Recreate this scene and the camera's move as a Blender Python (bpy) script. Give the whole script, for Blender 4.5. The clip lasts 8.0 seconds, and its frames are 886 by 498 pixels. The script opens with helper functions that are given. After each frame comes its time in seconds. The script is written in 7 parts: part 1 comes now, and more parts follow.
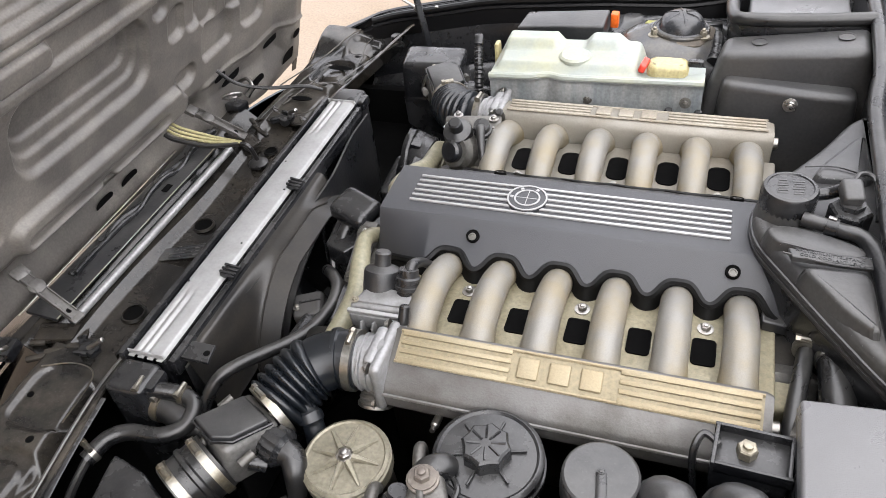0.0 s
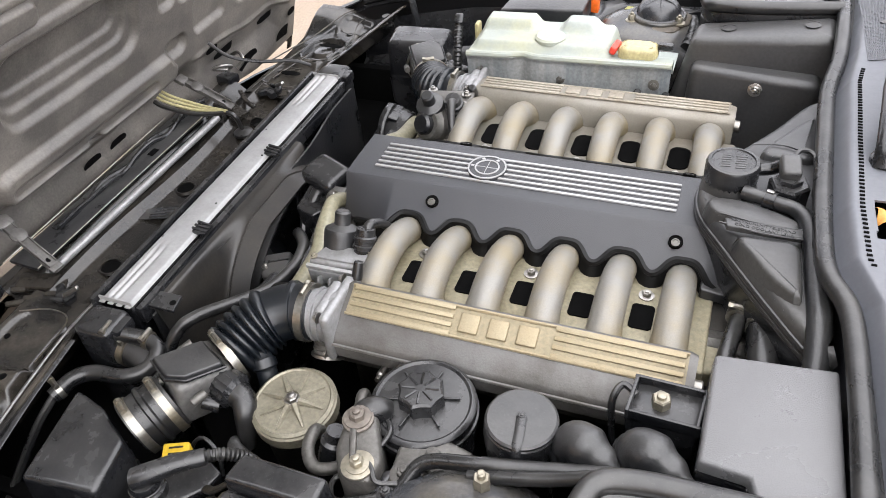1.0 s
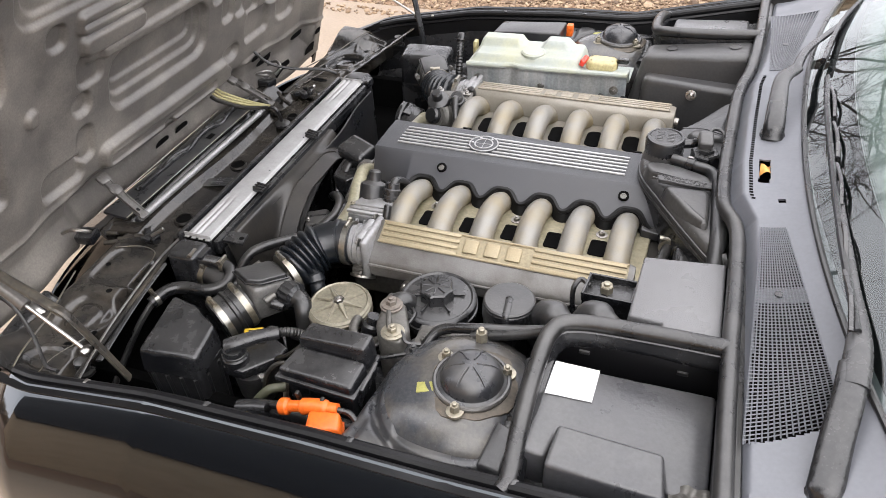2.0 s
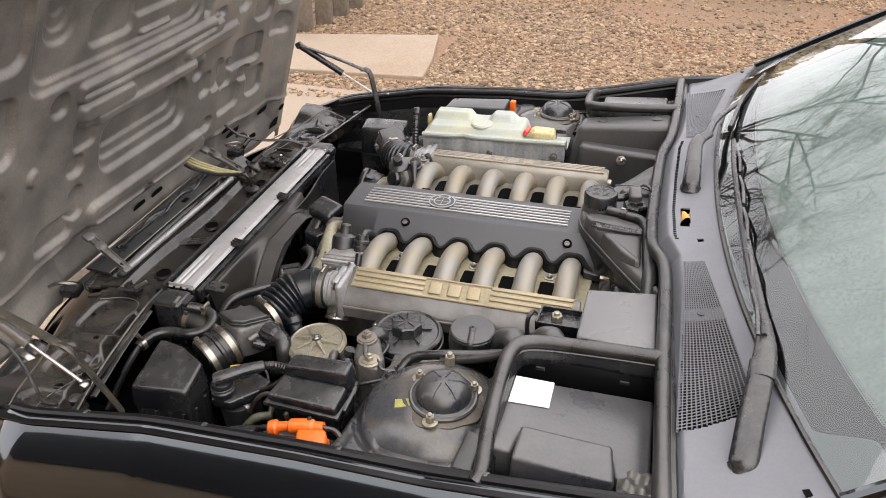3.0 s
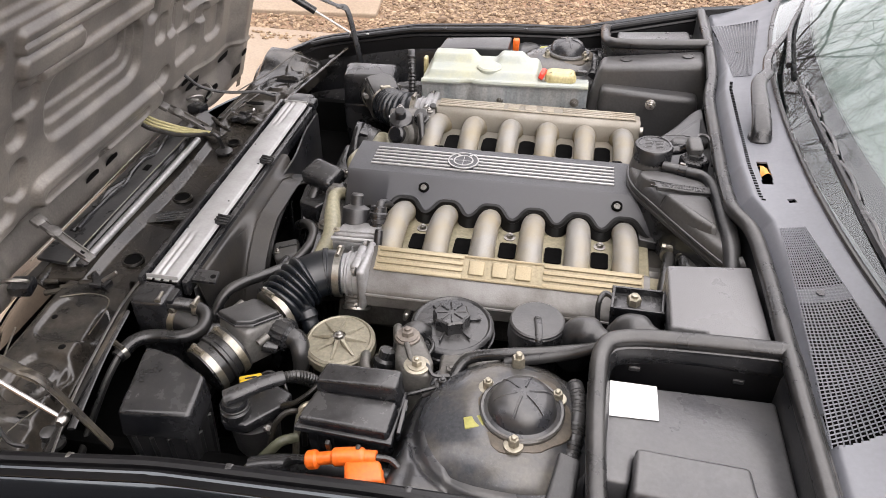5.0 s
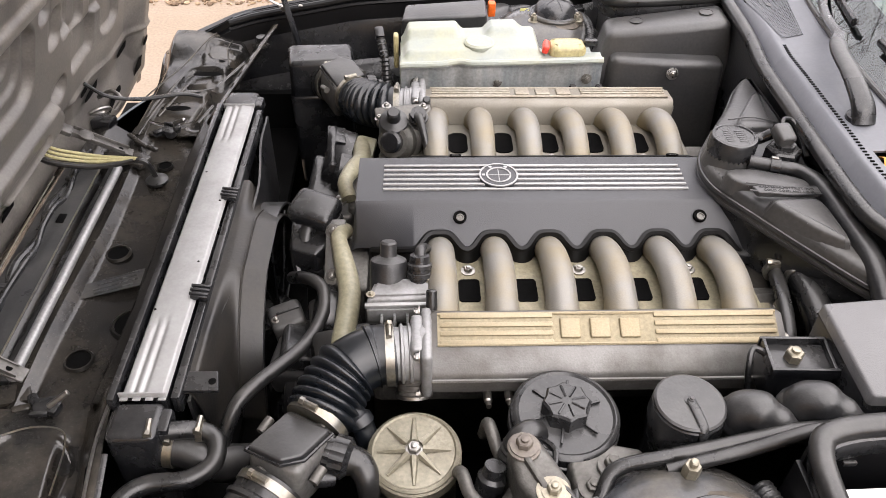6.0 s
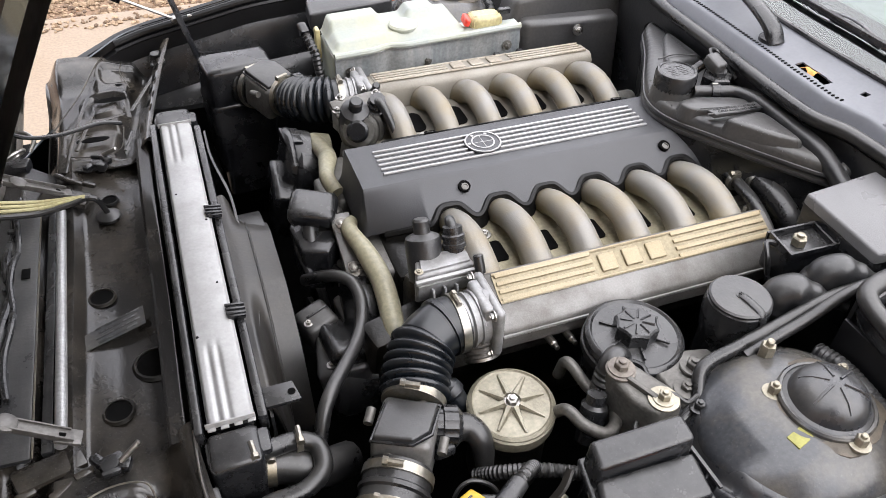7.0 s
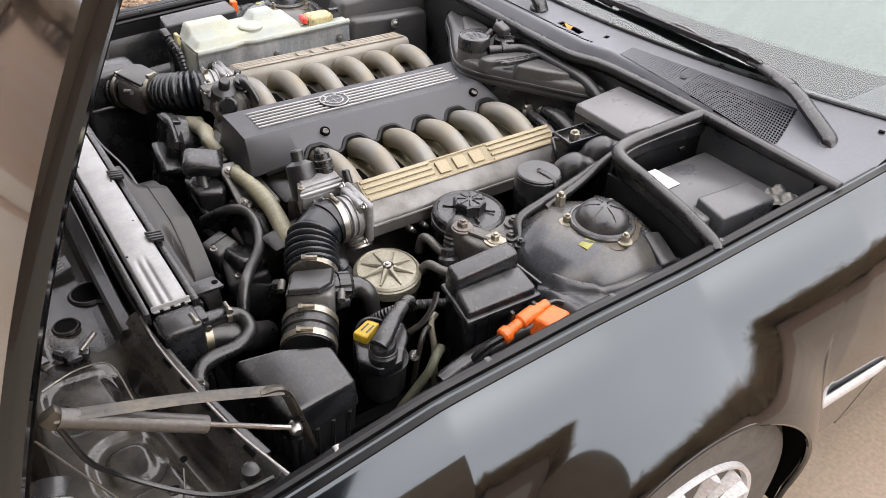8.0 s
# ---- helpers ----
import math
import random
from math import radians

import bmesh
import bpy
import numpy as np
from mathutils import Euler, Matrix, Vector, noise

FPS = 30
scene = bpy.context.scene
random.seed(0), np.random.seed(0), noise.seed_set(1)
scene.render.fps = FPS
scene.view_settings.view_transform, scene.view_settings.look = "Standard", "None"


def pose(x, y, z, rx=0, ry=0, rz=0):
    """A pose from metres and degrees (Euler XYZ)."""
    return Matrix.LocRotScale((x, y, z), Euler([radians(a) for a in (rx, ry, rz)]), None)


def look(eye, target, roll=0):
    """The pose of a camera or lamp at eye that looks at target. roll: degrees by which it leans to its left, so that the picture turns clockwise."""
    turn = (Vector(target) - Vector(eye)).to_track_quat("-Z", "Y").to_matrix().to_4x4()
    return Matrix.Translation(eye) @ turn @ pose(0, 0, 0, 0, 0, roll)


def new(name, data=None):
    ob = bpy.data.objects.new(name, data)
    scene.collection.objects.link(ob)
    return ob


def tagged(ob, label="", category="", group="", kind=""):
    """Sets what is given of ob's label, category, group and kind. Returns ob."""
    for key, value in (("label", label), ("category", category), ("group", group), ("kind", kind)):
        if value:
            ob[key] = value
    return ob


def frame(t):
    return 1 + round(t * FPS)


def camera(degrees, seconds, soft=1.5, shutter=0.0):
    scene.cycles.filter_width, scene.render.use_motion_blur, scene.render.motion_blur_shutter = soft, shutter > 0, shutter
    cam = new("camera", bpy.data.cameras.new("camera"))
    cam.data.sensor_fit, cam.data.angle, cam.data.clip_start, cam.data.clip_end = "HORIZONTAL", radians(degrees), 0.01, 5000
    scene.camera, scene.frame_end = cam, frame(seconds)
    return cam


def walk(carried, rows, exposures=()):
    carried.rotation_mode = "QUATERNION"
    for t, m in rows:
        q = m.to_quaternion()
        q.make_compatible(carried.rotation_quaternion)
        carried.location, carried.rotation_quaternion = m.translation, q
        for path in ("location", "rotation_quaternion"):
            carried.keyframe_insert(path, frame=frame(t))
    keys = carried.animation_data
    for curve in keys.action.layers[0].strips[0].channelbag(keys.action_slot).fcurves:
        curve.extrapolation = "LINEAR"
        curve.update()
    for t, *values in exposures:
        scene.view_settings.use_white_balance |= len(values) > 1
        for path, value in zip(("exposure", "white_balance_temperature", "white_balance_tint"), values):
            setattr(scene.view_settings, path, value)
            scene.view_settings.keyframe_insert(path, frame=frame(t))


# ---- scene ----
cam = camera(60.8, 8.0, soft=0.4)
PATH = [
    (0, (0.105, -0.86, 1.485), (-0.471, 0.531, 0.168), -7.0),
    (0.5, (0.103, -0.874, 1.48), (-0.483, 0.511, 0.161), -6.5),
    (1, (0.206, -0.895, 1.469), (-0.41, 0.478, 0.152), -5.9),
    (1.5, (0.312, -1.014, 1.51), (-0.319, 0.364, 0.205), -4.9),
    (1.7, (0.303, -1.113, 1.539), (-0.317, 0.285, 0.25), -4.3),
    (2.8, (0.291, -1.433, 1.61), (-0.19, 0.178, 0.527), -1.2),
    (3, (0.307, -1.43, 1.61), (-0.164, 0.194, 0.543), -0.8),
    (3.5, (0.302, -1.426, 1.606), (-0.159, 0.213, 0.557), -0.2),
    (4, (0.264, -1.413, 1.6), (-0.18, 0.217, 0.53), -0.1),
    (4.2, (0.235, -1.407, 1.593), (-0.193, 0.215, 0.504), -0.1),
    (5.3, (0.001, -1.141, 1.507), (-0.196, 0.42, 0.272), 0.4),
    (5.5, (-0.056, -1.062, 1.497), (-0.185, 0.488, 0.239), 0.7),
    (6, (-0.232, -0.936, 1.47), (-0.165, 0.566, 0.151), 1.3),
    (6.5, (-0.458, -0.9, 1.469), (-0.126, 0.552, 0.134), 1.1),
    (7, (-0.535, -0.93, 1.464), (0.013, 0.469, 0.144), 1.8),
    (7.5, (-0.597, -1.089, 1.454), (0.127, 0.268, 0.176), 2.0),
    (7.8, (-0.67, -1.204, 1.469), (0.191, 0.112, 0.234), 2.9),
    (8, (-0.743, -1.261, 1.472), (0.208, 0.033, 0.279), 3.1),
]
walk(cam, [(t, look(eye, target, roll)) for t, eye, target, roll in PATH],
     [(0, 2.50, 6600, 10), (1.5, 2.50, 6550, 10), (3, 2.22, 6950, 12), (4, 2.22, 6950, 12), (5.5, 2.52, 6900, 14), (6.5, 2.48, 6950, 13), (7, 2.54, 6550, 11), (7.5, 2.52, 6650, 12), (8, 2.38, 6750, 12)])

# ---- light ----
world = bpy.data.worlds.new("overcast_sky")
scene.world = world
world.use_nodes = True
wn = world.node_tree
bg = wn.nodes["Background"]
sky = wn.nodes.new("ShaderNodeTexSky")
sky.sky_type, sky.sun_disc = "NISHITA", False
sky.sun_elevation, sky.sun_rotation = radians(52), radians(150)
sky.dust_density, sky.air_density = 4.0, 1.0
grey = wn.nodes.new("ShaderNodeHueSaturation")
grey.inputs["Saturation"].default_value = 0.25
cloud = wn.nodes.new("ShaderNodeMix")
cloud.data_type = "RGBA"
cloud.inputs["Factor"].default_value = 0.88
cloud.inputs["B"].default_value = (4.38, 4.42, 4.86, 1)
wn.links.new(sky.outputs[0], grey.inputs["Color"])
wn.links.new(grey.outputs[0], cloud.inputs["A"])
wn.links.new(cloud.outputs["Result"], bg.inputs["Color"])
bg.inputs["Strength"].default_value = 0.125
sun = new("sun", bpy.data.lights.new("sun", "SUN"))
sun.data.energy, sun.data.angle, sun.data.color = 0.85, radians(130), (1.0, 0.99, 0.98)
sun.matrix_world = look((0, 0, 20), (-5, 6, 0))

# ---- materials ----
MATS = {}


def mat(name, col, rough=0.5, metal=0.0, col2=None, stain=0.35, stain_scale=7.0, grain=0.18, grain_scale=190.0,
        bump=0.15, coat=0.0, dust=0.0, spec=0.5, speck=0.0, streak=1.0, foot=None, tint=None):
    """A worn surface: base colour mixed with col2 in large stains, fine grain, top-lightening dust and relief."""
    m = bpy.data.materials.new(name)
    m.use_nodes = True
    n, l = m.node_tree.nodes, m.node_tree.links
    b = n["Principled BSDF"]
    tc = n.new("ShaderNodeTexCoord")
    big = n.new("ShaderNodeTexNoise")
    big.inputs["Scale"].default_value, big.inputs["Detail"].default_value = stain_scale, 6.0
    big.inputs["Roughness"].default_value = 0.62
    fine = n.new("ShaderNodeTexNoise")
    fine.inputs["Scale"].default_value, fine.inputs["Detail"].default_value = grain_scale, 4.0
    for t in (big, fine):
        l.new(tc.outputs["Object"], t.inputs["Vector"])
    if streak != 1.0:
        run = n.new("ShaderNodeMapping")
        run.inputs["Scale"].default_value = (1, 1, streak)
        l.new(tc.outputs["Object"], run.inputs["Vector"])
        l.new(run.outputs[0], big.inputs["Vector"])
    ramp = n.new("ShaderNodeMapRange")
    ramp.inputs["From Min"].default_value, ramp.inputs["From Max"].default_value = 0.42, 0.68
    ramp.inputs["To Max"].default_value = stain
    l.new(big.outputs["Fac"], ramp.inputs["Value"])
    mix = n.new("ShaderNodeMix")
    mix.data_type = "RGBA"
    mix.inputs["A"].default_value = (*col, 1)
    mix.inputs["B"].default_value = (*(col2 or tuple(c * 0.55 for c in col)), 1)
    l.new(ramp.outputs["Result"], mix.inputs["Factor"])
    if foot:
        # old stain that has run down and settled, by height over the thing's base
        at = n.new("ShaderNodeSeparateXYZ")
        l.new(tc.outputs["Object"], at.inputs[0])
        low = n.new("ShaderNodeMapRange")
        low.inputs["From Min"].default_value, low.inputs["From Max"].default_value = foot
        low.inputs["To Min"].default_value, low.inputs["To Max"].default_value = 0.9, 0.0
        l.new(at.outputs["Z"], low.inputs["Value"])
        both = n.new("ShaderNodeMath")
        both.use_clamp = True
        l.new(low.outputs["Result"], both.inputs[0])
        l.new(ramp.outputs["Result"], both.inputs[1])
        l.new(both.outputs[0], mix.inputs["Factor"])
    gr = n.new("ShaderNodeMapRange")
    gr.inputs["From Min"].default_value, gr.inputs["From Max"].default_value = 0.3, 0.7
    gr.inputs["To Min"].default_value, gr.inputs["To Max"].default_value = 1 - grain, 1 + grain
    l.new(fine.outputs["Fac"], gr.inputs["Value"])
    mul = n.new("ShaderNodeMix")
    mul.data_type, mul.blend_type = "RGBA", "MULTIPLY"
    mul.inputs["Factor"].default_value = 1.0
    l.new(mix.outputs["Result"], mul.inputs["A"])
    l.new(gr.outputs["Result"], mul.inputs["B"])
    out = mul.outputs["Result"]
    # Dust on upward faces; it also paints tops lighter than sides, as skylight does.
    if dust:
        geo = n.new("ShaderNodeNewGeometry")
        sep = n.new("ShaderNodeSeparateXYZ")
        l.new(geo.outputs["Normal"], sep.inputs[0])
        up = n.new("ShaderNodeMapRange")
        up.inputs["From Min"].default_value, up.inputs["From Max"].default_value = 0.45, 1.0
        up.inputs["To Max"].default_value = dust
        l.new(sep.outputs["Z"], up.inputs["Value"])
        dm = n.new("ShaderNodeMath")
        dm.operation = "MULTIPLY"
        l.new(up.outputs["Result"], dm.inputs[0])
        dn = n.new("ShaderNodeMapRange")
        dn.inputs["From Min"].default_value, dn.inputs["From Max"].default_value = 0.3, 0.65
        dn.inputs["To Min"].default_value = 0.25
        l.new(big.outputs["Fac"], dn.inputs["Value"])
        l.new(dn.outputs["Result"], dm.inputs[1])
        dx = n.new("ShaderNodeMix")
        dx.data_type = "RGBA"
        dx.inputs["B"].default_value = (0.225, 0.219, 0.207, 1)
        l.new(out, dx.inputs["A"])
        l.new(dm.outputs[0], dx.inputs["Factor"])
        out = dx.outputs["Result"]
    if speck:
        sp = n.new("ShaderNodeTexNoise")
        sp.inputs["Scale"].default_value, sp.inputs["Detail"].default_value = 420.0, 3.0
        l.new(tc.outputs["Object"], sp.inputs["Vector"])
        sr = n.new("ShaderNodeMapRange")
        sr.inputs["From Min"].default_value, sr.inputs["From Max"].default_value = 0.61, 0.76
        sr.inputs["To Max"].default_value = speck
        l.new(sp.outputs["Fac"], sr.inputs["Value"])
        sm = n.new("ShaderNodeMix")
        sm.data_type = "RGBA"
        sm.inputs["B"].default_value = (0.24, 0.238, 0.235, 1)
        l.new(out, sm.inputs["A"])
        l.new(sr.outputs["Result"], sm.inputs["Factor"])
        out = sm.outputs["Result"]
    l.new(out, b.inputs["Base Color"])
    rr = n.new("ShaderNodeMapRange")
    rr.inputs["From Min"].default_value, rr.inputs["From Max"].default_value = 0.35, 0.65
    rr.inputs["To Min"].default_value, rr.inputs["To Max"].default_value = max(0.02, rough * 0.8), min(1.0, rough * 1.2)
    l.new(big.outputs["Fac"], rr.inputs["Value"])
    l.new(rr.outputs["Result"], b.inputs["Roughness"])
    b.inputs["Metallic"].default_value = metal
    b.inputs["Specular IOR Level"].default_value = spec
    if tint:
        b.inputs["Specular Tint"].default_value = (*tint, 1)
    b.inputs["Coat Weight"].default_value = coat
    b.inputs["Coat Roughness"].default_value = 0.04
    if bump:
        bp = n.new("ShaderNodeBump")
        bp.inputs["Strength"].default_value, bp.inputs["Distance"].default_value = bump, 0.002
        l.new(fine.outputs["Fac"], bp.inputs["Height"])
        l.new(bp.outputs["Normal"], b.inputs["Normal"])
    MATS[name] = m
    return m


BLACK = mat("black_plastic", (0.0050, 0.0054, 0.0066), 0.26, col2=(0.030, 0.030, 0.031), stain=0.6, stain_scale=12, speck=0.10, dust=0.13, bump=0.12)
BLACK_MATT = mat("black_matt_plastic", (0.0105, 0.0110, 0.0125), 0.34, col2=(0.038, 0.037, 0.036), stain=0.6, stain_scale=10, speck=0.09, dust=0.20, bump=0.2)
COVER = mat("engine_cover_grey", (0.028, 0.029, 0.033), 0.46, col2=(0.040, 0.040, 0.041), speck=0.02, grain=0.10, grain_scale=900, bump=0.25, dust=0.04)
RUBBER = mat("black_rubber", (0.0056, 0.0058, 0.0064), 0.30, dust=0.16, bump=0.1, col2=(0.026, 0.025, 0.024), stain=0.6, stain_scale=14, speck=0.10)
HOSE = mat("dark_blue_black_hose", (0.005, 0.0066, 0.009), 0.3, dust=0.05, bump=0.05)
DARK = mat("grimy_black_metal", (0.005, 0.0048, 0.0045), 0.36, col2=(0.036, 0.030, 0.022), stain=0.75, stain_scale=11, dust=0.06, bump=0.3, spec=0.35)
HOODIN = mat("dusty_hood_underside", (0.085, 0.078, 0.071), 0.40, col2=(0.20, 0.182, 0.160), stain=0.8, stain_scale=7, grain=0.16, grain_scale=260, bump=0.1, dust=0.35)
PAINT = mat("black_car_paint", (0.0018, 0.0022, 0.003), 0.08, stain=0.2, grain=0.05, bump=0.0, spec=0.5, coat=0.62, tint=(0.76, 0.91, 1.0))
PAN = mat("grimy_black_pressed_steel", (0.0085, 0.0080, 0.0076), 0.17, col2=(0.058, 0.049, 0.038), stain=0.85, stain_scale=9, speck=0.13, dust=0.08, bump=0.12)
CROSS = mat("grimy_front_panel", (0.0062, 0.0058, 0.0055), 0.20, col2=(0.040, 0.034, 0.027), stain=0.8, stain_scale=8, speck=0.13, dust=0.03, bump=0.12)
TOWER = mat("dusty_tower_paint", (0.034, 0.036, 0.040), 0.22, col2=(0.080, 0.070, 0.054), stain=0.75, stain_scale=15, speck=0.12, dust=0.07, bump=0.12)
DUSTCAP = mat("dusty_grey_cap_plastic", (0.020, 0.021, 0.024), 0.30, col2=(0.050, 0.047, 0.042), stain=0.6, stain_scale=22, speck=0.06, dust=0.12, bump=0.1)
SHROUD = mat("grimy_shroud_plastic", (0.0095, 0.0092, 0.0090), 0.42, col2=(0.034, 0.029, 0.023), stain=0.75, stain_scale=9, speck=0.05, dust=0.05, bump=0.15)
BATTERY = mat("scuffed_battery_cover", (0.032, 0.0325, 0.036), 0.31, col2=(0.045, 0.045, 0.045), stain=0.5, stain_scale=9, speck=0.04, dust=0.16, bump=0.15)
OLIVE = mat("olive_rubber_hose", (0.060, 0.062, 0.038), 0.5, col2=(0.095, 0.090, 0.065), stain=0.5, stain_scale=20, bump=0.1)
COWL = mat("grey_cowl_plastic", (0.10, 0.104, 0.116), 0.40, stain=0.2, grain=0.05, dust=0.03, bump=0.05)
WORN = mat("worn_dark_steel", (0.036, 0.033, 0.029), 0.32, metal=0.3, col2=(0.10, 0.085, 0.06), stain=0.7, stain_scale=24, bump=0.1)
ALU = mat("cast_aluminium", (0.155, 0.151, 0.146), 0.46, metal=0.5, col2=(0.075, 0.068, 0.058), stain=0.8, stain_scale=13, grain=0.08, grain_scale=400, bump=0.12)
ALUTAN = mat("dull_tan_aluminium", (0.21, 0.196, 0.168), 0.5, metal=0.3, col2=(0.15, 0.125, 0.09), stain=0.6, stain_scale=9, grain=0.08, grain_scale=400, bump=0.12)
RUNNER = mat("cast_runner_metal", (0.188, 0.180, 0.163), 0.50, metal=0.3, col2=(0.215, 0.175, 0.105), stain=0.7, stain_scale=14, grain=0.08, grain_scale=600, bump=0.15, foot=(0.030, 0.068))
DIRTYALU = mat("grimy_aluminium", (0.13, 0.125, 0.115), 0.5, metal=0.6, col2=(0.045, 0.04, 0.034), stain=0.7, stain_scale=14, bump=0.4, dust=0.06)
GOLD = mat("yellowed_lacquer_metal", (0.255, 0.216, 0.140), 0.45, metal=0.3, col2=(0.275, 0.193, 0.090), stain=0.45, stain_scale=7, grain=0.1, grain_scale=400, bump=0.2)
GOLDDARK = mat("grooved_lacquer_metal", (0.225, 0.190, 0.120), 0.5, metal=0.3, stain=0.4, bump=0.3)
YELLOWBASE = mat("yellowed_cast_flange", (0.27, 0.245, 0.17), 0.55, metal=0.2, col2=(0.17, 0.14, 0.08), stain=0.6, stain_scale=14, bump=0.4)
STEEL = mat("bare_steel", (0.36, 0.35, 0.335), 0.34, metal=1.0, col2=(0.22, 0.19, 0.15), stain=0.4, bump=0.1)
CLAMP = mat("dull_clamp_steel", (0.27, 0.26, 0.235), 0.36, metal=0.9, col2=(0.26, 0.21, 0.12), stain=0.7, stain_scale=20, bump=0.1)
BRASSY = mat("zinc_yellow_steel", (0.28, 0.255, 0.20), 0.4, metal=0.7, stain=0.4, bump=0.1)
SILVER = mat("machined_silver_casting", (0.25, 0.25, 0.252), 0.52, metal=0.4, col2=(0.13, 0.126, 0.118), stain=0.65, stain_scale=20, grain=0.1, bump=0.2)
STRIP = mat("brushed_radiator_strip", (0.33, 0.33, 0.328), 0.45, metal=0.25, col2=(0.22, 0.216, 0.208), stain=0.5, stain_scale=14, grain=0.06, bump=0.1)
TANK = mat("milky_tank_plastic", (0.25, 0.275, 0.255), 0.35, col2=(0.40, 0.38, 0.22), stain=0.6, stain_scale=8, grain=0.05, bump=0.05)
TRAY = mat("streaked_tank_front", (0.25, 0.255, 0.252), 0.42, metal=0.1, col2=(0.12, 0.14, 0.155), stain=0.9, stain_scale=34, bump=0.2, streak=0.12)
CREAM = mat("cream_zinc_cap", (0.225, 0.208, 0.158), 0.42, metal=0.35, col2=(0.12, 0.104, 0.072), stain=0.6, stain_scale=16, bump=0.25)
ORANGE = mat("orange_plastic", (0.62, 0.11, 0.012), 0.4, stain=0.15, bump=0.05)
YELLOW = mat("yellow_label", (0.46, 0.30, 0.018), 0.5, stain=0.2, bump=0.0)
YELLOWWIRE = mat("pale_yellow_wire", (0.36, 0.325, 0.17), 0.5, stain=0.4, bump=0.1)
RED = mat("red_cap", (0.65, 0.05, 0.03), 0.4, stain=0.1, bump=0.0)
WHITE = mat("white_label", (0.50, 0.50, 0.497), 0.6, stain=0.06, grain=0.02, bump=0.0)
TANKGREY = mat("dusty_tank_plastic", (0.033, 0.033, 0.034), 0.36, col2=(0.055, 0.052, 0.047), stain=0.6, dust=0.08, bump=0.15)
GREYBOX = mat("grey_control_box", (0.105, 0.104, 0.106), 0.29, grain=0.06, grain_scale=700, bump=0.25, dust=0.07)
# Near-black without gloss: the shade inside holes, gaps and wells is put into the colour.
VOID = mat("painted_void_black", (0.003, 0.003, 0.003), 0.9, bump=0.0, spec=0.05)
CONCRETE = mat("tan_concrete", (0.23, 0.178, 0.130), 0.85, col2=(0.20, 0.145, 0.10), stain=0.5, stain_scale=1.2, grain=0.15, grain_scale=90, bump=0.3)
EARTH = mat("red_gravel_bed", (0.15, 0.098, 0.060), 0.95, col2=(0.20, 0.085, 0.040), stain=0.6, stain_scale=0.7, grain=0.4, grain_scale=70, bump=0.8)
STONE = mat("gravel_stone", (0.38, 0.29, 0.21), 0.9, col2=(0.22, 0.13, 0.08), stain=0.7, stain_scale=9, grain=0.2, bump=0.4)
WOOD = mat("weathered_post_wood", (0.14, 0.112, 0.085), 0.9, col2=(0.08, 0.06, 0.045), stain=0.7, stain_scale=25, bump=0.6)
BARK = mat("bark", (0.05, 0.04, 0.033), 0.9, bump=0.6)
TYRE = mat("dusty_tyre_rubber", (0.095, 0.088, 0.08), 0.75, col2=(0.06, 0.055, 0.05), dust=0.1, bump=0.2)
RIM = mat("silver_rim", (0.60, 0.60, 0.61), 0.35, metal=0.2, stain=0.3, bump=0.05)
BEIGE = mat("dark_interior", (0.06, 0.065, 0.066), 0.7, bump=0.1)


def glass_mat():
    """Tinted laminated glass: clear tint, and mirror gloss by Fresnel."""
    m = bpy.data.materials.new("tinted_windscreen_glass")
    m.use_nodes = True
    n, l = m.node_tree.nodes, m.node_tree.links
    n.remove(n["Principled BSDF"])
    clear, gloss, mix, fr = (n.new("ShaderNode" + k) for k in ("BsdfTransparent", "BsdfGlossy", "MixShader", "Fresnel"))
    clear.inputs["Color"].default_value = (0.66, 0.76, 0.725, 1)
    gloss.inputs["Color"].default_value = (0.97, 1.0, 0.985, 1)
    gloss.inputs["Roughness"].default_value = 0.0
    fr.inputs["IOR"].default_value = 1.88
    l.new(fr.outputs[0], mix.inputs[0])
    l.new(clear.outputs[0], mix.inputs[1])
    l.new(gloss.outputs[0], mix.inputs[2])
    l.new(mix.outputs[0], n["Material Output"].inputs["Surface"])
    return m


GLASS = glass_mat()
FRIT = mat("black_glass_enamel", (0.012, 0.012, 0.013), 0.8, stain=0.2, grain=0.05, bump=0.0, spec=0.0)
SHADECLOTH = mat("pale_sunshade_cloth", (0.24, 0.266, 0.256), 0.6, col2=(0.20, 0.225, 0.216), stain=0.5, stain_scale=5, bump=0.1)

# ---- mesh tools ----
SIDE = 1.0


def thing(name, label, category, at=(0, 0, 0), group="", kind=""):
    ob = new(name)
    ob.empty_display_size = 0.05
    ob.location = (at[0], at[1] * SIDE, at[2])
    return tagged(ob, label, category, group, kind)


def part(name, bm, material, parent, label="", kind="", sharp=35):
    """Links a bmesh, given in world metres, as one mesh under a thing or a part."""
    root = parent
    while root is not None and root.parent is not None:
        root = root.parent
    off = root.location if root is not None else Vector()
    for v in bm.verts:
        v.co.y *= SIDE
        v.co -= off
    bmesh.ops.recalc_face_normals(bm, faces=bm.faces)
    lim = radians(sharp)
    for f in bm.faces:
        f.smooth = True
    for e in bm.edges:
        if len(e.link_faces) == 2 and e.calc_face_angle(0) > lim:
            e.smooth = False
    me = bpy.data.meshes.new(name)
    bm.to_mesh(me)
    bm.free()
    me.materials.append(material)
    ob = new(name, me)
    ob.parent = parent
    if label:
        ob["label"] = label
    if kind:
        ob["kind"] = kind
    return ob


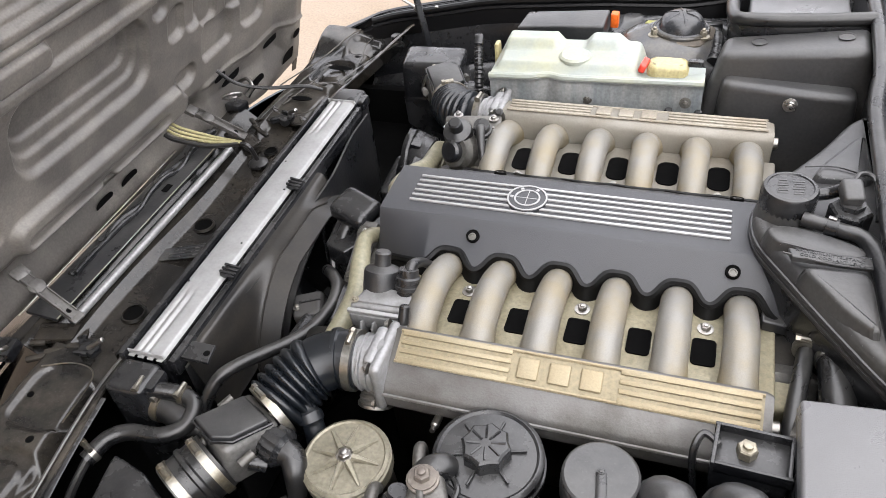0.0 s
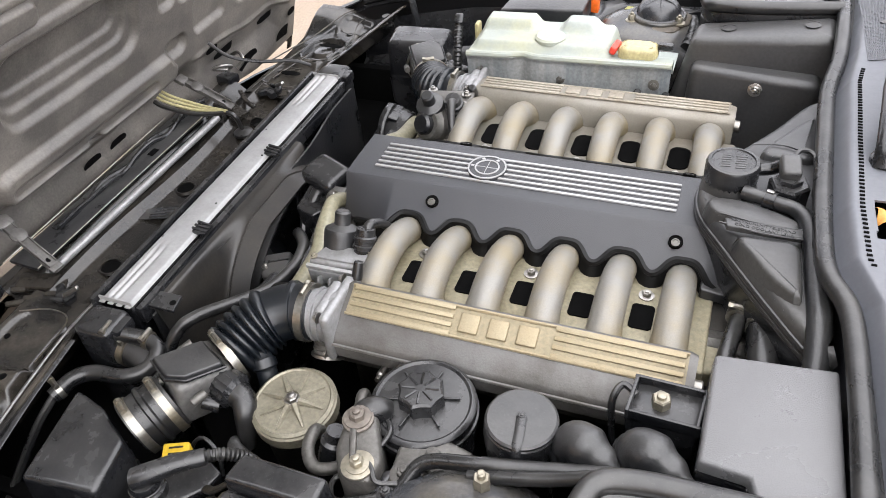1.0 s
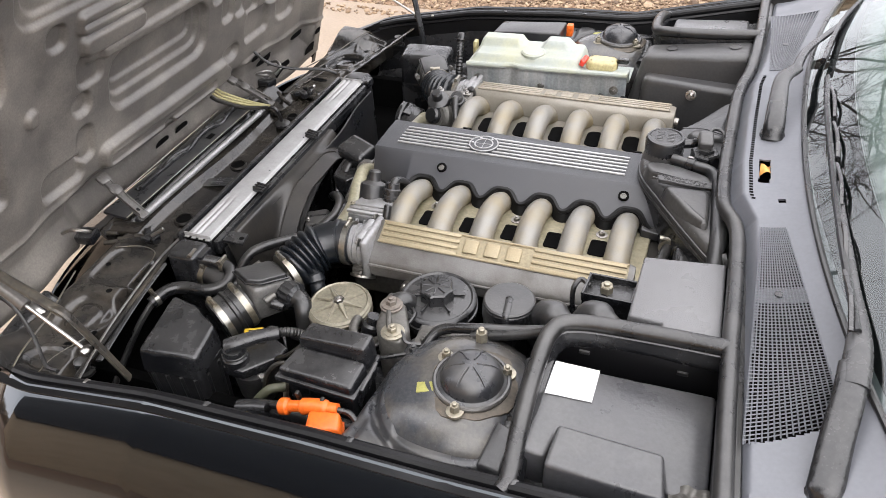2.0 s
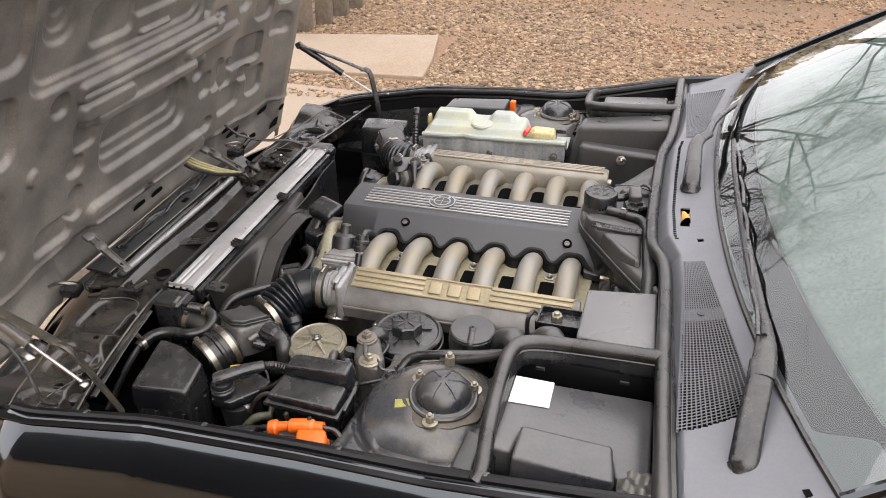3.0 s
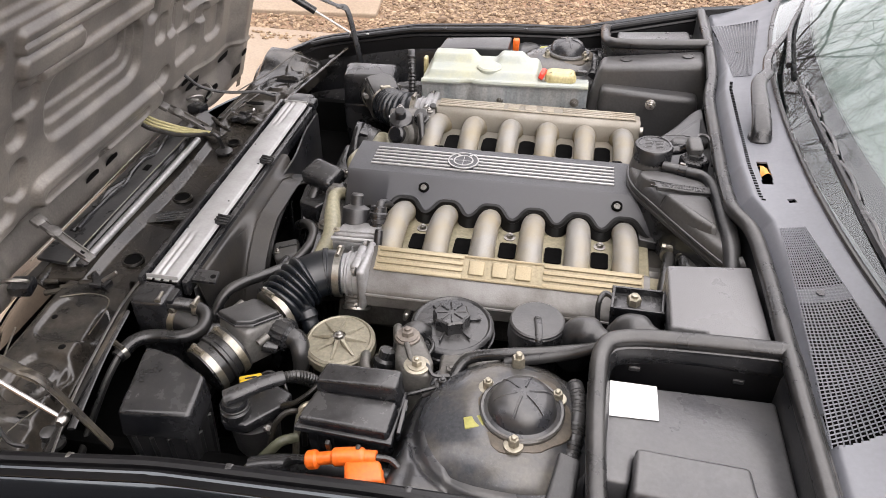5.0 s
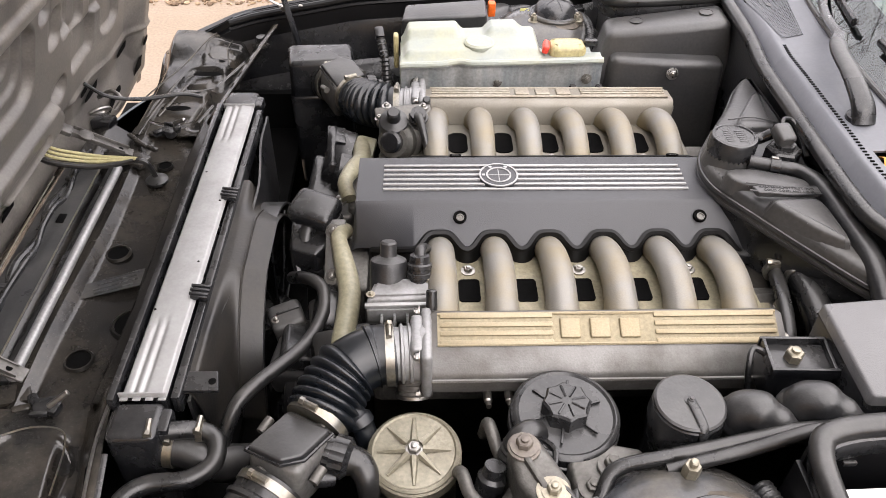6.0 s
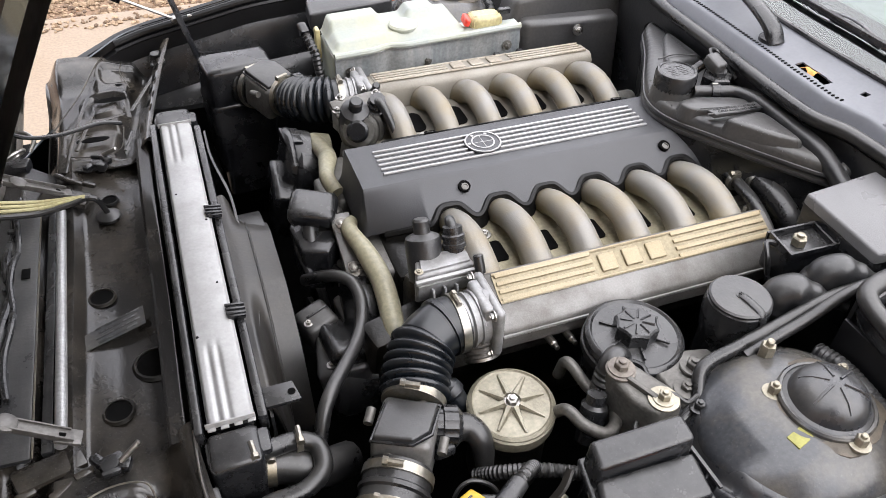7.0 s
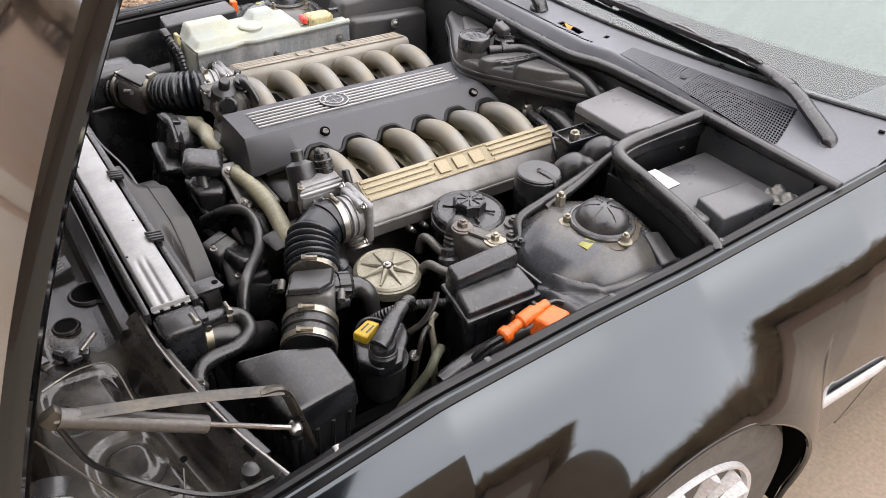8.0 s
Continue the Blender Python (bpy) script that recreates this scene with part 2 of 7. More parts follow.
def box(center, size, rot=(0, 0, 0), bevel=0.004, seg=2, taper=1.0, bm=None):
    bm = bm or bmesh.new()
    out = bmesh.ops.create_cube(bm, size=1.0)
    vs = out["verts"]
    for v in vs:
        k = taper if v.co.z > 0 else 1.0
        v.co = Vector((v.co.x * size[0] * k, v.co.y * size[1] * k, v.co.z * size[2]))
    if bevel:
        es = list({e for v in vs for e in v.link_edges})
        r = bmesh.ops.bevel(bm, geom=es, offset=min(bevel, min(size) * 0.45), segments=seg, profile=0.5, affect="EDGES")
        vs = list(set(r["verts"]) | {v for v in vs if v.is_valid})
    m = pose(*center, *rot)
    seen = set()
    stack = [v for v in vs if v.is_valid]
    while stack:
        v = stack.pop()
        if v in seen:
            continue
        seen.add(v)
        for e in v.link_edges:
            w = e.other_vert(v)
            if w not in seen:
                stack.append(w)
    for v in seen:
        v.co = m @ v.co
    return bm


def slab(outline, top, bottom, bevel=0.0, bm=None, shrink=0.0):
    """A plate from an outline of (x, y, z offset) corners; top and bottom are heights added to the offsets."""
    bm = bm or bmesh.new()
    cx = sum(p[0] for p in outline) / len(outline)
    cy = sum(p[1] for p in outline) / len(outline)
    up = [bm.verts.new((p[0], p[1], top + (p[2] if len(p) > 2 else 0))) for p in outline]
    lo = [bm.verts.new((cx + (p[0] - cx) * (1 + shrink), cy + (p[1] - cy) * (1 + shrink), bottom + (p[2] if len(p) > 2 else 0))) for p in outline]
    ft = bm.faces.new(up)
    bm.faces.new(list(reversed(lo)))
    n = len(outline)
    for i in range(n):
        bm.faces.new((up[i], lo[i], lo[(i + 1) % n], up[(i + 1) % n]))
    if bevel:
        bmesh.ops.recalc_face_normals(bm, faces=bm.faces)
        es = list(ft.edges) + [e for v in up for e in v.link_edges if e not in ft.edges]
        bmesh.ops.bevel(bm, geom=list(set(es)), offset=bevel, segments=3, profile=0.5, affect="EDGES")
    return bm


def rounded(x0, x1, y0, y1, r, n=5):
    pts = []
    for cx, cy, a in ((x1 - r, y1 - r, 0), (x0 + r, y1 - r, 90), (x0 + r, y0 + r, 180), (x1 - r, y0 + r, 270)):
        for i in range(n + 1):
            t = radians(a + 90 * i / n)
            pts.append((cx + r * math.cos(t), cy + r * math.sin(t)))
    return pts


def smooth_path(pts, per=8, closed=False):
    """Points along a Catmull-Rom curve."""
    p = [Vector(q) for q in pts]
    n = len(p)
    out = []
    for i in range(n if closed else n - 1):
        a = p[(i - 1) % n] if closed or i > 0 else p[0] * 2 - p[1]
        b, c = p[i], p[(i + 1) % n]
        d = p[(i + 2) % n] if closed or i + 2 < n else p[-1] * 2 - p[-2]
        for k in range(per):
            t = k / per
            out.append(0.5 * ((2 * b) + (c - a) * t + (2 * a - 5 * b + 4 * c - d) * t * t + (3 * b - a - 3 * c + d) * t ** 3))
    if not closed:
        out.append(p[-1])
    return out


def tube(pts, radius, sides=12, per=8, closed=False, caps=True, bm=None, squash=1.0, straight=False, up=(0, 0, 1)):
    """A round bar along pts; radius is a number or a function of (fraction, length)."""
    bm = bm or bmesh.new()
    path = [Vector(q) for q in pts] if straight else smooth_path(pts, per, closed)
    n = len(path)
    length = [0.0]
    for i in range(1, n):
        length.append(length[-1] + (path[i] - path[i - 1]).length)
    rings, side = [], None
    for i in range(n):
        a = path[(i - 1) % n] if closed or i > 0 else path[i]
        c = path[(i + 1) % n] if closed or i < n - 1 else path[i]
        d = (c - a).normalized()
        if side is None:
            side = d.cross(Vector(up))
            if side.length < 0.1:
                side = d.cross(Vector((1, 0.2, 0)))
        side = (side - d * side.dot(d)).normalized()
        other = d.cross(side)
        r = radius(length[i] / (length[-1] or 1), length[i]) if callable(radius) else radius
        rings.append([bm.verts.new(path[i] + side * r * math.cos(2 * math.pi * k / sides) + other * r * squash * math.sin(2 * math.pi * k / sides)) for k in range(sides)])
    for i in range(n if closed else n - 1):
        r0, r1 = rings[i], rings[(i + 1) % n]
        for k in range(sides):
            bm.faces.new((r0[k], r0[(k + 1) % sides], r1[(k + 1) % sides], r1[k]))
    if caps and not closed:
        bm.faces.new(list(reversed(rings[0])))
        bm.faces.new(rings[-1])
    return bm


def lathe(profile, at, axis=(0, 0, 1), sides=32, bm=None, wave=None):
    """A turned shape: profile of (radius, height) along axis from at. wave(angle, radius, height) gives a changed radius."""
    bm = bm or bmesh.new()
    z = Vector(axis).normalized()
    x = z.orthogonal().normalized()
    y = z.cross(x)
    rings = []
    for r, h in profile:
        ring = []
        for k in range(sides):
            a = 2 * math.pi * k / sides
            q = wave(a, r, h) if wave else r
            ring.append(bm.verts.new(Vector(at) + x * q * math.cos(a) + y * q * math.sin(a) + z * h))
        rings.append(ring)
    for a, b in zip(rings, rings[1:]):
        for k in range(sides):
            bm.faces.new((a[k], a[(k + 1) % sides], b[(k + 1) % sides], b[k]))
    bm.faces.new(list(reversed(rings[0])))
    bm.faces.new(rings[-1])
    return bm


def grid(nx, ny, f, bm=None, skip=None):
    """A sheet of nx by ny cells; f(u, v) gives the place."""
    bm = bm or bmesh.new()
    vs = [[bm.verts.new(f(i / nx, j / ny)) for j in range(ny + 1)] for i in range(nx + 1)]
    for i in range(nx):
        for j in range(ny):
            if skip and skip((i + 0.5) / nx, (j + 0.5) / ny):
                continue
            bm.faces.new((vs[i][j], vs[i + 1][j], vs[i + 1][j + 1], vs[i][j + 1]))
    return bm


def thicken(bm, d):
    bmesh.ops.recalc_face_normals(bm, faces=bm.faces)
    bmesh.ops.solidify(bm, geom=list(bm.faces), thickness=d)
    return bm


def lerp(a, b, t):
    return a + (b - a) * t


def table(x, rows):
    """Linear interpolation in rows of (x, value)."""
    if x <= rows[0][0]:
        return rows[0][1]
    for (a, p), (b, q) in zip(rows, rows[1:]):
        if x <= b:
            return lerp(p, q, (x - a) / (b - a))
    return rows[-1][1]


def step(e0, e1, x):
    t = min(1.0, max(0.0, (x - e0) / (e1 - e0)))
    return t * t * (3 - 2 * t)


def hexbolt(name, at, r, h, material, parent, axis=(0, 0, 1), washer=True, label=""):
    bm = bmesh.new()
    if washer:
        lathe([(r * 1.7, 0), (r * 1.7, h * 0.25), (r * 1.2, h * 0.3)], at, axis, 16, bm)
    lathe([(r, h * 0.2), (r, h * 0.9), (r * 0.85, h)], at, axis, 6, bm)
    lathe([(r * 0.5, h), (r * 0.5, h * 1.25), (r * 0.35, h * 1.3)], at, axis, 10, bm)
    return part(name, bm, material, parent, label)


def clamp(at, axis, r, parent, width=0.011):
    """A worm-drive hose clamp with its screw housing."""
    ax = Vector(axis).normalized()
    bm = lathe([(r, -width / 2), (r + 0.0015, -width / 2), (r + 0.0015, width / 2), (r, width / 2)], at, ax, 28)
    up = (Vector((0, 0, 1)) - ax * ax.z).normalized()
    side = ax.cross(up)
    c = Vector(at) + up * (r + 0.003)
    tube([c - side * 0.009, c + side * 0.009], 0.0038, 8, straight=True, bm=bm)
    lathe([(0.0052, 0), (0.0052, 0.006)], c + side * 0.009, side, 6, bm)
    return part("hose_clamp", bm, CLAMP, parent, "worm-drive steel hose clamp")


# ---- ground ----
HOUSE = mat("tan_house_render", (0.48, 0.35, 0.215), 0.85, col2=(0.36, 0.25, 0.145), stain=0.6, stain_scale=3, grain=0.3, grain_scale=40, bump=0.5)
CLADDING = mat("dark_unseen_cladding", (0.022, 0.017, 0.013), 0.7, stain=0.5, stain_scale=4, grain=0.25, grain_scale=30, bump=0.3)
DUSTRING = mat("caked_brown_dust", (0.075, 0.060, 0.042), 0.6, col2=(0.035, 0.031, 0.026), stain=0.8, stain_scale=30, bump=0.3)
# Darker, duller rubber; on the battery tray walls its black stands for shade.
WINGRUBBER = mat("dark_seal_and_tray_shade", (0.0035, 0.0035, 0.004), 0.38, bump=0.05, spec=0.3)
YELLOWMARK = mat("faded_yellow_paint", (0.24, 0.23, 0.06), 0.6)


def build_ground():
    bm = grid(24, 24, lambda u, v: (-300 + 600 * u, -300 + 600 * v, -0.03))
    ob = part("ground", bm, EARTH, None)
    tagged(ob, "reddish brown gravel ground around the concrete pad", "ground", kind="structure")
    pad = [(-6.5, -2.4), (5.5, -2.4), (5.5, 2.50), (1.0, 2.56), (-0.9, 2.60), (-1.8, 2.63), (-6.5, 2.70)]
    ob = part("pavement", slab(pad, 0.0, -0.10, 0.012), CONCRETE, None)
    tagged(ob, "tan concrete parking pad under the car", "pavement", kind="structure")
    # Out of view: added so the fender side mirrors tan.
    wall = part("wall_house", box((-5.85, -4.9, 1.50), (13.1, 0.3, 3.2), bevel=0.01), HOUSE, None)
    tagged(wall, "unseen tan house wall, added for the brown reflection in the fender", "wall", kind="structure")
    # Unseen dark block above it, added to blacken the reflection near the fender edge.
    upper = part("wall_upper", box((-6.65, -4.84, 5.35), (11.6, 0.42, 4.6), bevel=0.02), CLADDING, None)
    tagged(upper, "unseen dark upper storey, added so the fender edge mirrors black", "wall", kind="structure")
    apron = [(-1.08, 2.95), (-1.12, 3.30), (-1.23, 3.84), (-2.2, 3.64), (-5.0, 3.2), (-5.0, 2.85), (-1.9, 2.90)]
    ob = part("pavement", slab(apron, -0.005, -0.10, 0.01), CONCRETE, None)
    tagged(ob, "separate tan concrete slab set in gravel", "pavement", kind="structure")


def build_gravel():
    """Loose stones as one joined mesh."""
    rnd = random.Random(4)
    t = (1 + 5 ** 0.5) / 2
    base = np.array([(-1, t, 0), (1, t, 0), (-1, -t, 0), (1, -t, 0), (0, -1, t), (0, 1, t), (0, -1, -t), (0, 1, -t), (t, 0, -1), (t, 0, 1), (-t, 0, -1), (-t, 0, 1)]) / 1.9
    tri = [(0, 11, 5), (0, 5, 1), (0, 1, 7), (0, 7, 10), (0, 10, 11), (1, 5, 9), (5, 11, 4), (11, 10, 2), (10, 7, 6), (7, 1, 8),
           (3, 9, 4), (3, 4, 2), (3, 2, 6), (3, 6, 8), (3, 8, 9), (4, 9, 5), (2, 4, 11), (6, 2, 10), (8, 6, 7), (9, 8, 1)]
    tri = np.array(tri)
    gen = np.random.RandomState(7)
    vs, fs, n = [], [], 0
    while n < 54000:
        y = 2.45 + 4.0 * rnd.random() ** 1.2
        x = rnd.uniform(-3.0, 3.6) * (0.50 + 0.11 * y)
        if -5 < x < -1.1 and 2.9 < y < 3.2 + 0.18 * (x + 5):
            continue
        if y < 2.62 and rnd.random() < 0.6:
            continue
        r = 0.0045 + 0.009 * rnd.random() ** 2 + (0.022 * rnd.random() if rnd.random() < 0.012 else 0)
        if math.hypot((x - 0.95) / 1.0, (y - 5.0) / 0.55) < 1 and rnd.random() < 0.75:
            continue
        p = base * (1 + gen.uniform(-0.3, 0.3, (12, 1))) * np.array([r * rnd.uniform(0.8, 1.6), r * rnd.uniform(0.8, 1.4), r * 0.7])
        a = rnd.uniform(0, 6.28)
        p = p @ np.array([[math.cos(a), -math.sin(a), 0], [math.sin(a), math.cos(a), 0], [0, 0, 1]])
        top = 0.0 if y < 2.55 else -0.03
        vs.append(p + np.array([x, y, top + r * 0.35]))
        fs.append(tri + 12 * n)
        n += 1
    me = bpy.data.meshes.new("gravel")
    me.from_pydata(np.concatenate(vs).tolist(), [], np.concatenate(fs).tolist())
    me.materials.append(GRAVEL)
    tagged(new("gravel", me), "loose brown and tan gravel stones", "gravel", kind="stuff")


def gravel_mat():
    m = STONE.copy()
    m.name = "mixed_gravel"
    n, l = m.node_tree.nodes, m.node_tree.links
    b = n["Principled BSDF"]
    geo = n.new("ShaderNodeNewGeometry")
    ramp = n.new("ShaderNodeValToRGB")
    ramp.color_ramp.elements[0].color = (0.080, 0.050, 0.031, 1)
    ramp.color_ramp.elements[1].color = (0.31, 0.225, 0.145, 1)
    e = ramp.color_ramp.elements.new(0.45)
    e.color = (0.175, 0.116, 0.069, 1)
    l.new(geo.outputs["Random Per Island"], ramp.inputs["Fac"])
    l.new(ramp.outputs["Color"], b.inputs["Base Color"])
    return m


GRAVEL = gravel_mat()

# ---- car body ----
LIP_Z = [(-0.80, 0.655), (-0.65, 0.714), (-0.365, 0.768), (-0.11, 0.785), (0.08, 0.790), (0.385, 0.850), (0.62, 0.875)]
LIP_Y = [(-0.80, -0.715), (-0.60, -0.752), (0.08, -0.757), (0.385, -0.785), (0.62, -0.79)]


def lip(x):
    return table(x, LIP_Y), table(x, LIP_Z)


CROWN = [(0.0, 14), (0.008, 30), (0.05, 40), (0.10, 53), (0.14, 68), (0.18, 79), (0.22, 84), (0.28, 88), (0.36, 91), (0.52, 97), (0.80, 100)]
ARCH_C, ARCH_R = (-0.01, 0.285), 0.345


def fender_profile():
    """Arc length, outward run and drop of the fender's section, from the slope along it."""
    rows, y, z = [(0.0, 0.0, 0.0)], 0.0, 0.0
    for k in range(400):
        a = radians(table(k * 0.002, CROWN))
        y, z = y + 0.002 * math.cos(a), z + 0.002 * math.sin(a)
        rows.append(((k + 1) * 0.002, y, z))
    return rows


SECTION = fender_profile()
RUN_BY_DROP = [(z, y) for s, y, z in SECTION]
ARC_BY_DROP = [(z, s) for s, y, z in SECTION]


def flare(x, z):
    """The swelling round the wheel arch."""
    r = math.hypot(x - ARCH_C[0], z - ARCH_C[1])
    return 0.064 * step(ARCH_R + 0.125, ARCH_R - 0.02, r) - 0.014


def fender_y(x, z):
    """The outer skin of the near side: y at a height."""
    y0, z0 = lip(x)
    nose = 1 - step(-0.60, -0.95, x) * 0.10
    return (y0 - 0.015 - table(max(0.0, z0 + 0.004 - z), RUN_BY_DROP)) * nose - flare(x, z)


def build_body():
    body = thing("car_body", "black car body with engine bay open", "car", (0, 0, 0))
    global SIDE
    for SIDE in (1.0, -1.0):
        arch_c, arch_r = ARCH_C, ARCH_R

        def outer(u, v):
            x = lerp(-0.80, 0.62, u)
            y0, z0 = lip(x)
            dx = x - arch_c[0]
            zb = 0.24
            if abs(dx) < arch_r:
                zb = max(zb, arch_c[1] + math.sqrt(arch_r ** 2 - dx ** 2))
            arc = table(z0 + 0.004 - zb, ARC_BY_DROP) * v
            k = min(len(SECTION) - 1, arc / 0.002)
            z = z0 + 0.004 - lerp(SECTION[int(k)][2], SECTION[min(len(SECTION) - 1, int(k) + 1)][2], k % 1)
            return (x, fender_y(x, z), z)
        side = "near" if SIDE > 0 else "far"
        fen = part("front_fender", thicken(grid(170, 50, outer), 0.003), PAINT, body, "glossy black front fender reflecting its surroundings")

        def lipf(u, v):
            x = lerp(-0.80, 0.62, u)
            y0, z0 = lip(x)
            prof = [(-0.015, 0.004), (0.004, 0.002), (0.008, -0.016), (0.030, -0.018), (0.034, -0.05)]
            i = min(3, int(v * 4))
            t = v * 4 - i
            return (x, y0 + lerp(prof[i][0], prof[i + 1][0], t), z0 + lerp(prof[i][1], prof[i + 1][1], t))
        part("fender_gutter", thicken(grid(60, 12, lipf), 0.002), WINGRUBBER, fen)
        arch = []
        for i in range(25):
            a = radians(-10 + 200 * i / 24)
            x, z = arch_c[0] + arch_r * math.cos(a), arch_c[1] + arch_r * math.sin(a)
            arch.append((x, fender_y(x, max(z, 0.26)) + 0.006, z))
        part("arch_lip", tube(arch, 0.006, 8, per=3), PAINT, fen)

        def liner(u, v):
            a = radians(-10 + 200 * u)
            x, z = arch_c[0] + (arch_r + 0.012) * math.cos(a), arch_c[1] + (arch_r + 0.012) * math.sin(a)
            return (x, lerp(fender_y(x, max(z, 0.26)) + 0.012, -0.62, v), z)
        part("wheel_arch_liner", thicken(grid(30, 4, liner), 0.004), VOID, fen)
        # bright moulding along the side
        trim = bmesh.new()
        for x0, x1 in ((0.290, 0.615), (0.635, 1.55)):
            pts = [(lerp(x0, x1, k / 10), fender_y(0.5, 0.463) - 0.006, 0.492 - 0.070 * lerp(x0, x1, k / 10)) for k in range(11)]
            tube(pts, lambda t, s: 0.017 * min(1.0, 0.35 + 6 * min(t, 1 - t)), 10, per=2, squash=0.35, bm=trim, up=(0, 1, 0))
        part("side_moulding", trim, RIM, fen, "bright side moulding strip")
        # door
        def door(u, v):
            x = lerp(0.628, 1.95, u)
            z = lerp(0.872 + 0.01 * u, 0.22, v)
            return (x, fender_y(0.62, z), z)
        part("door", thicken(grid(12, 24, door), 0.01), PAINT, body, "glossy black front door")

        def quarter(u, v):
            x = lerp(1.958, 3.55, u)
            dx, zb = x - 2.67, 0.24
            if abs(dx) < ARCH_R:
                zb = max(zb, ARCH_C[1] + math.sqrt(ARCH_R ** 2 - dx ** 2))
            z = lerp(0.885 + 0.03 * u, zb, v)
            return (x, fender_y(0.62, z) * (1 - 0.12 * step(3.1, 3.6, x)), z)
        part("rear_quarter", thicken(grid(60, 20, quarter), 0.01), PAINT, body, "glossy black rear quarter panel")
        part("side_window", thicken(grid(16, 6, lambda u, v: (lerp(lerp(0.66, 1.35, v), lerp(2.75, 2.15, v), u), lerp(-0.80, -0.625, v), lerp(0.88, 1.385, v))), 0.006), BEIGE, body, "dark side window")
        # inner wing between lip and bay floor
        def wing(u, v):
            x = lerp(-0.66, 0.40, u)
            y0, z0 = lip(x)
            return (x, lerp(y0 + 0.034, -0.60 + 0.02 * math.sin(9 * x), v), z0 - 0.05 - 0.09 * step(0, 0.25, v) - 0.16 * step(0.3, 1, v))
        part("inner_wing", thicken(grid(30, 14, wing), 0.003), BLACK, body, "dusty dull black inner wing panel")
        # near-black side sheet: the bay's deep shade is in its colour
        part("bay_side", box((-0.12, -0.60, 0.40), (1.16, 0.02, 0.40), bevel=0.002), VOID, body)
        # front corner panel beside the radiator
        def corner(u, v):
            y = lerp(-0.325, -0.715, u)
            edge = lerp(-0.612, -0.548, u ** 1.3)
            x = lerp(-0.815, edge, v)
            z = 0.662
            z += 0.045 * step(-0.050, -0.004, x - edge)
            z -= 0.030 * step(-0.085, -0.060, x - edge) * step(-0.030, -0.055, x - edge) * step(-0.34, -0.40, y)
            for y0, y1, x0, x1, r, h in ((-0.47, -0.362, -0.765, -0.668, 0.03, -0.010), (-0.60, -0.50, -0.742, -0.655, 0.035, -0.012), (-0.58, -0.52, -0.725, -0.672, 0.02, 0.008), (-0.69, -0.635, -0.70, -0.62, 0.02, -0.010)):
                z += h * step(0.005, -0.005, rrect(y, x, y0, y1, x0, x1, r))
            z += 0.030 * step(-0.60, -0.70, y) * step(-0.60, -0.72, x) - 0.05 * step(-0.775, -0.815, x)
            z += 0.003 * math.sin(31 * x + 17 * y)
            return (x, y, z)
        cp = part("front_corner_panel", thicken(grid(90, 70, corner), 0.003), PAN, body, "grimy black pressed corner panel beside the radiator", sharp=50)
        edge_mat = CLAMP if SIDE > 0 else WORN
        if SIDE > 0:
            part("corner_edge", tube([(-0.612, -0.330, 0.709), (-0.610, -0.417, 0.710), (-0.595, -0.52, 0.709), (-0.575, -0.62, 0.708), (-0.548, -0.71, 0.708)], 0.0022, 6), STEEL, cp, "worn folded edge")
            part("edge_step", tube([(-0.602, -0.42, 0.700), (-0.585, -0.53, 0.698), (-0.555, -0.66, 0.697)], 0.006, 6, squash=0.4), BLACK, cp)
        for k in range(5):
            y = -0.45 - 0.05 * k
            part("slot", box((lerp(-0.612, -0.548, ((-0.325 - y) / 0.39) ** 1.3) - 0.012, y, 0.7055), (0.006, 0.022, 0.002), (0, -35, 12), 0.0008), VOID, cp)
        part("fold_edge", tube([(-0.765, -0.372, 0.666), (-0.72, -0.356, 0.667), (-0.682, -0.360, 0.667), (-0.668, -0.385, 0.666), (-0.664, -0.45, 0.664)], 0.0012, 6), edge_mat, cp)
        part("fold_edge", tube([(-0.79, -0.46, 0.668), (-0.765, -0.52, 0.672), (-0.738, -0.583, 0.676), (-0.705, -0.67, 0.690), (-0.690, -0.71, 0.690)], 0.0016, 6), edge_mat, cp)
        part("fold_edge", tube([(-0.645, -0.60, 0.666), (-0.66, -0.66, 0.672), (-0.655, -0.70, 0.676)], 0.0010, 6), edge_mat, cp)
        lamp = SIDE > 0 and part("headlamp_back", lathe([(0.030, -0.10), (0.034, -0.02), (0.034, 0.0), (0.026, 0.006), (0.026, 0.03), (0.020, 0.034)], (-0.795, -0.55, 0.640), (0.25, 0.85, 0.35), 24), BLACK, cp, "round black headlamp housing")
        if lamp:
            part("band", lathe([(0.0335, -0.012), (0.0355, -0.010), (0.0355, 0.0), (0.0335, 0.002)], (-0.795, -0.55, 0.640), (0.25, 0.85, 0.35), 24), STEEL, lamp)
        bs = bmesh.new()
        lathe([(0.016, 0), (0.016, 0.006), (0.010, 0.008), (0.010, 0.016), (0.013, 0.018), (0.012, 0.028), (0.006, 0.031)], (-0.581, -0.671, 0.672), sides=16, bm=bs)
        part("bump_stop", bs, RUBBER, cp, "black rubber hood bump stop")
        for hx, hy, hr in ((-0.690, -0.485, 0.006), (-0.640, -0.585, 0.005), (-0.745, -0.42, 0.005), (-0.665, -0.625, 0.008)):
            part("hole", lathe([(hr, 0.0), (hr, 0.0012)], (hx, hy, 0.664), sides=14), VOID, cp)
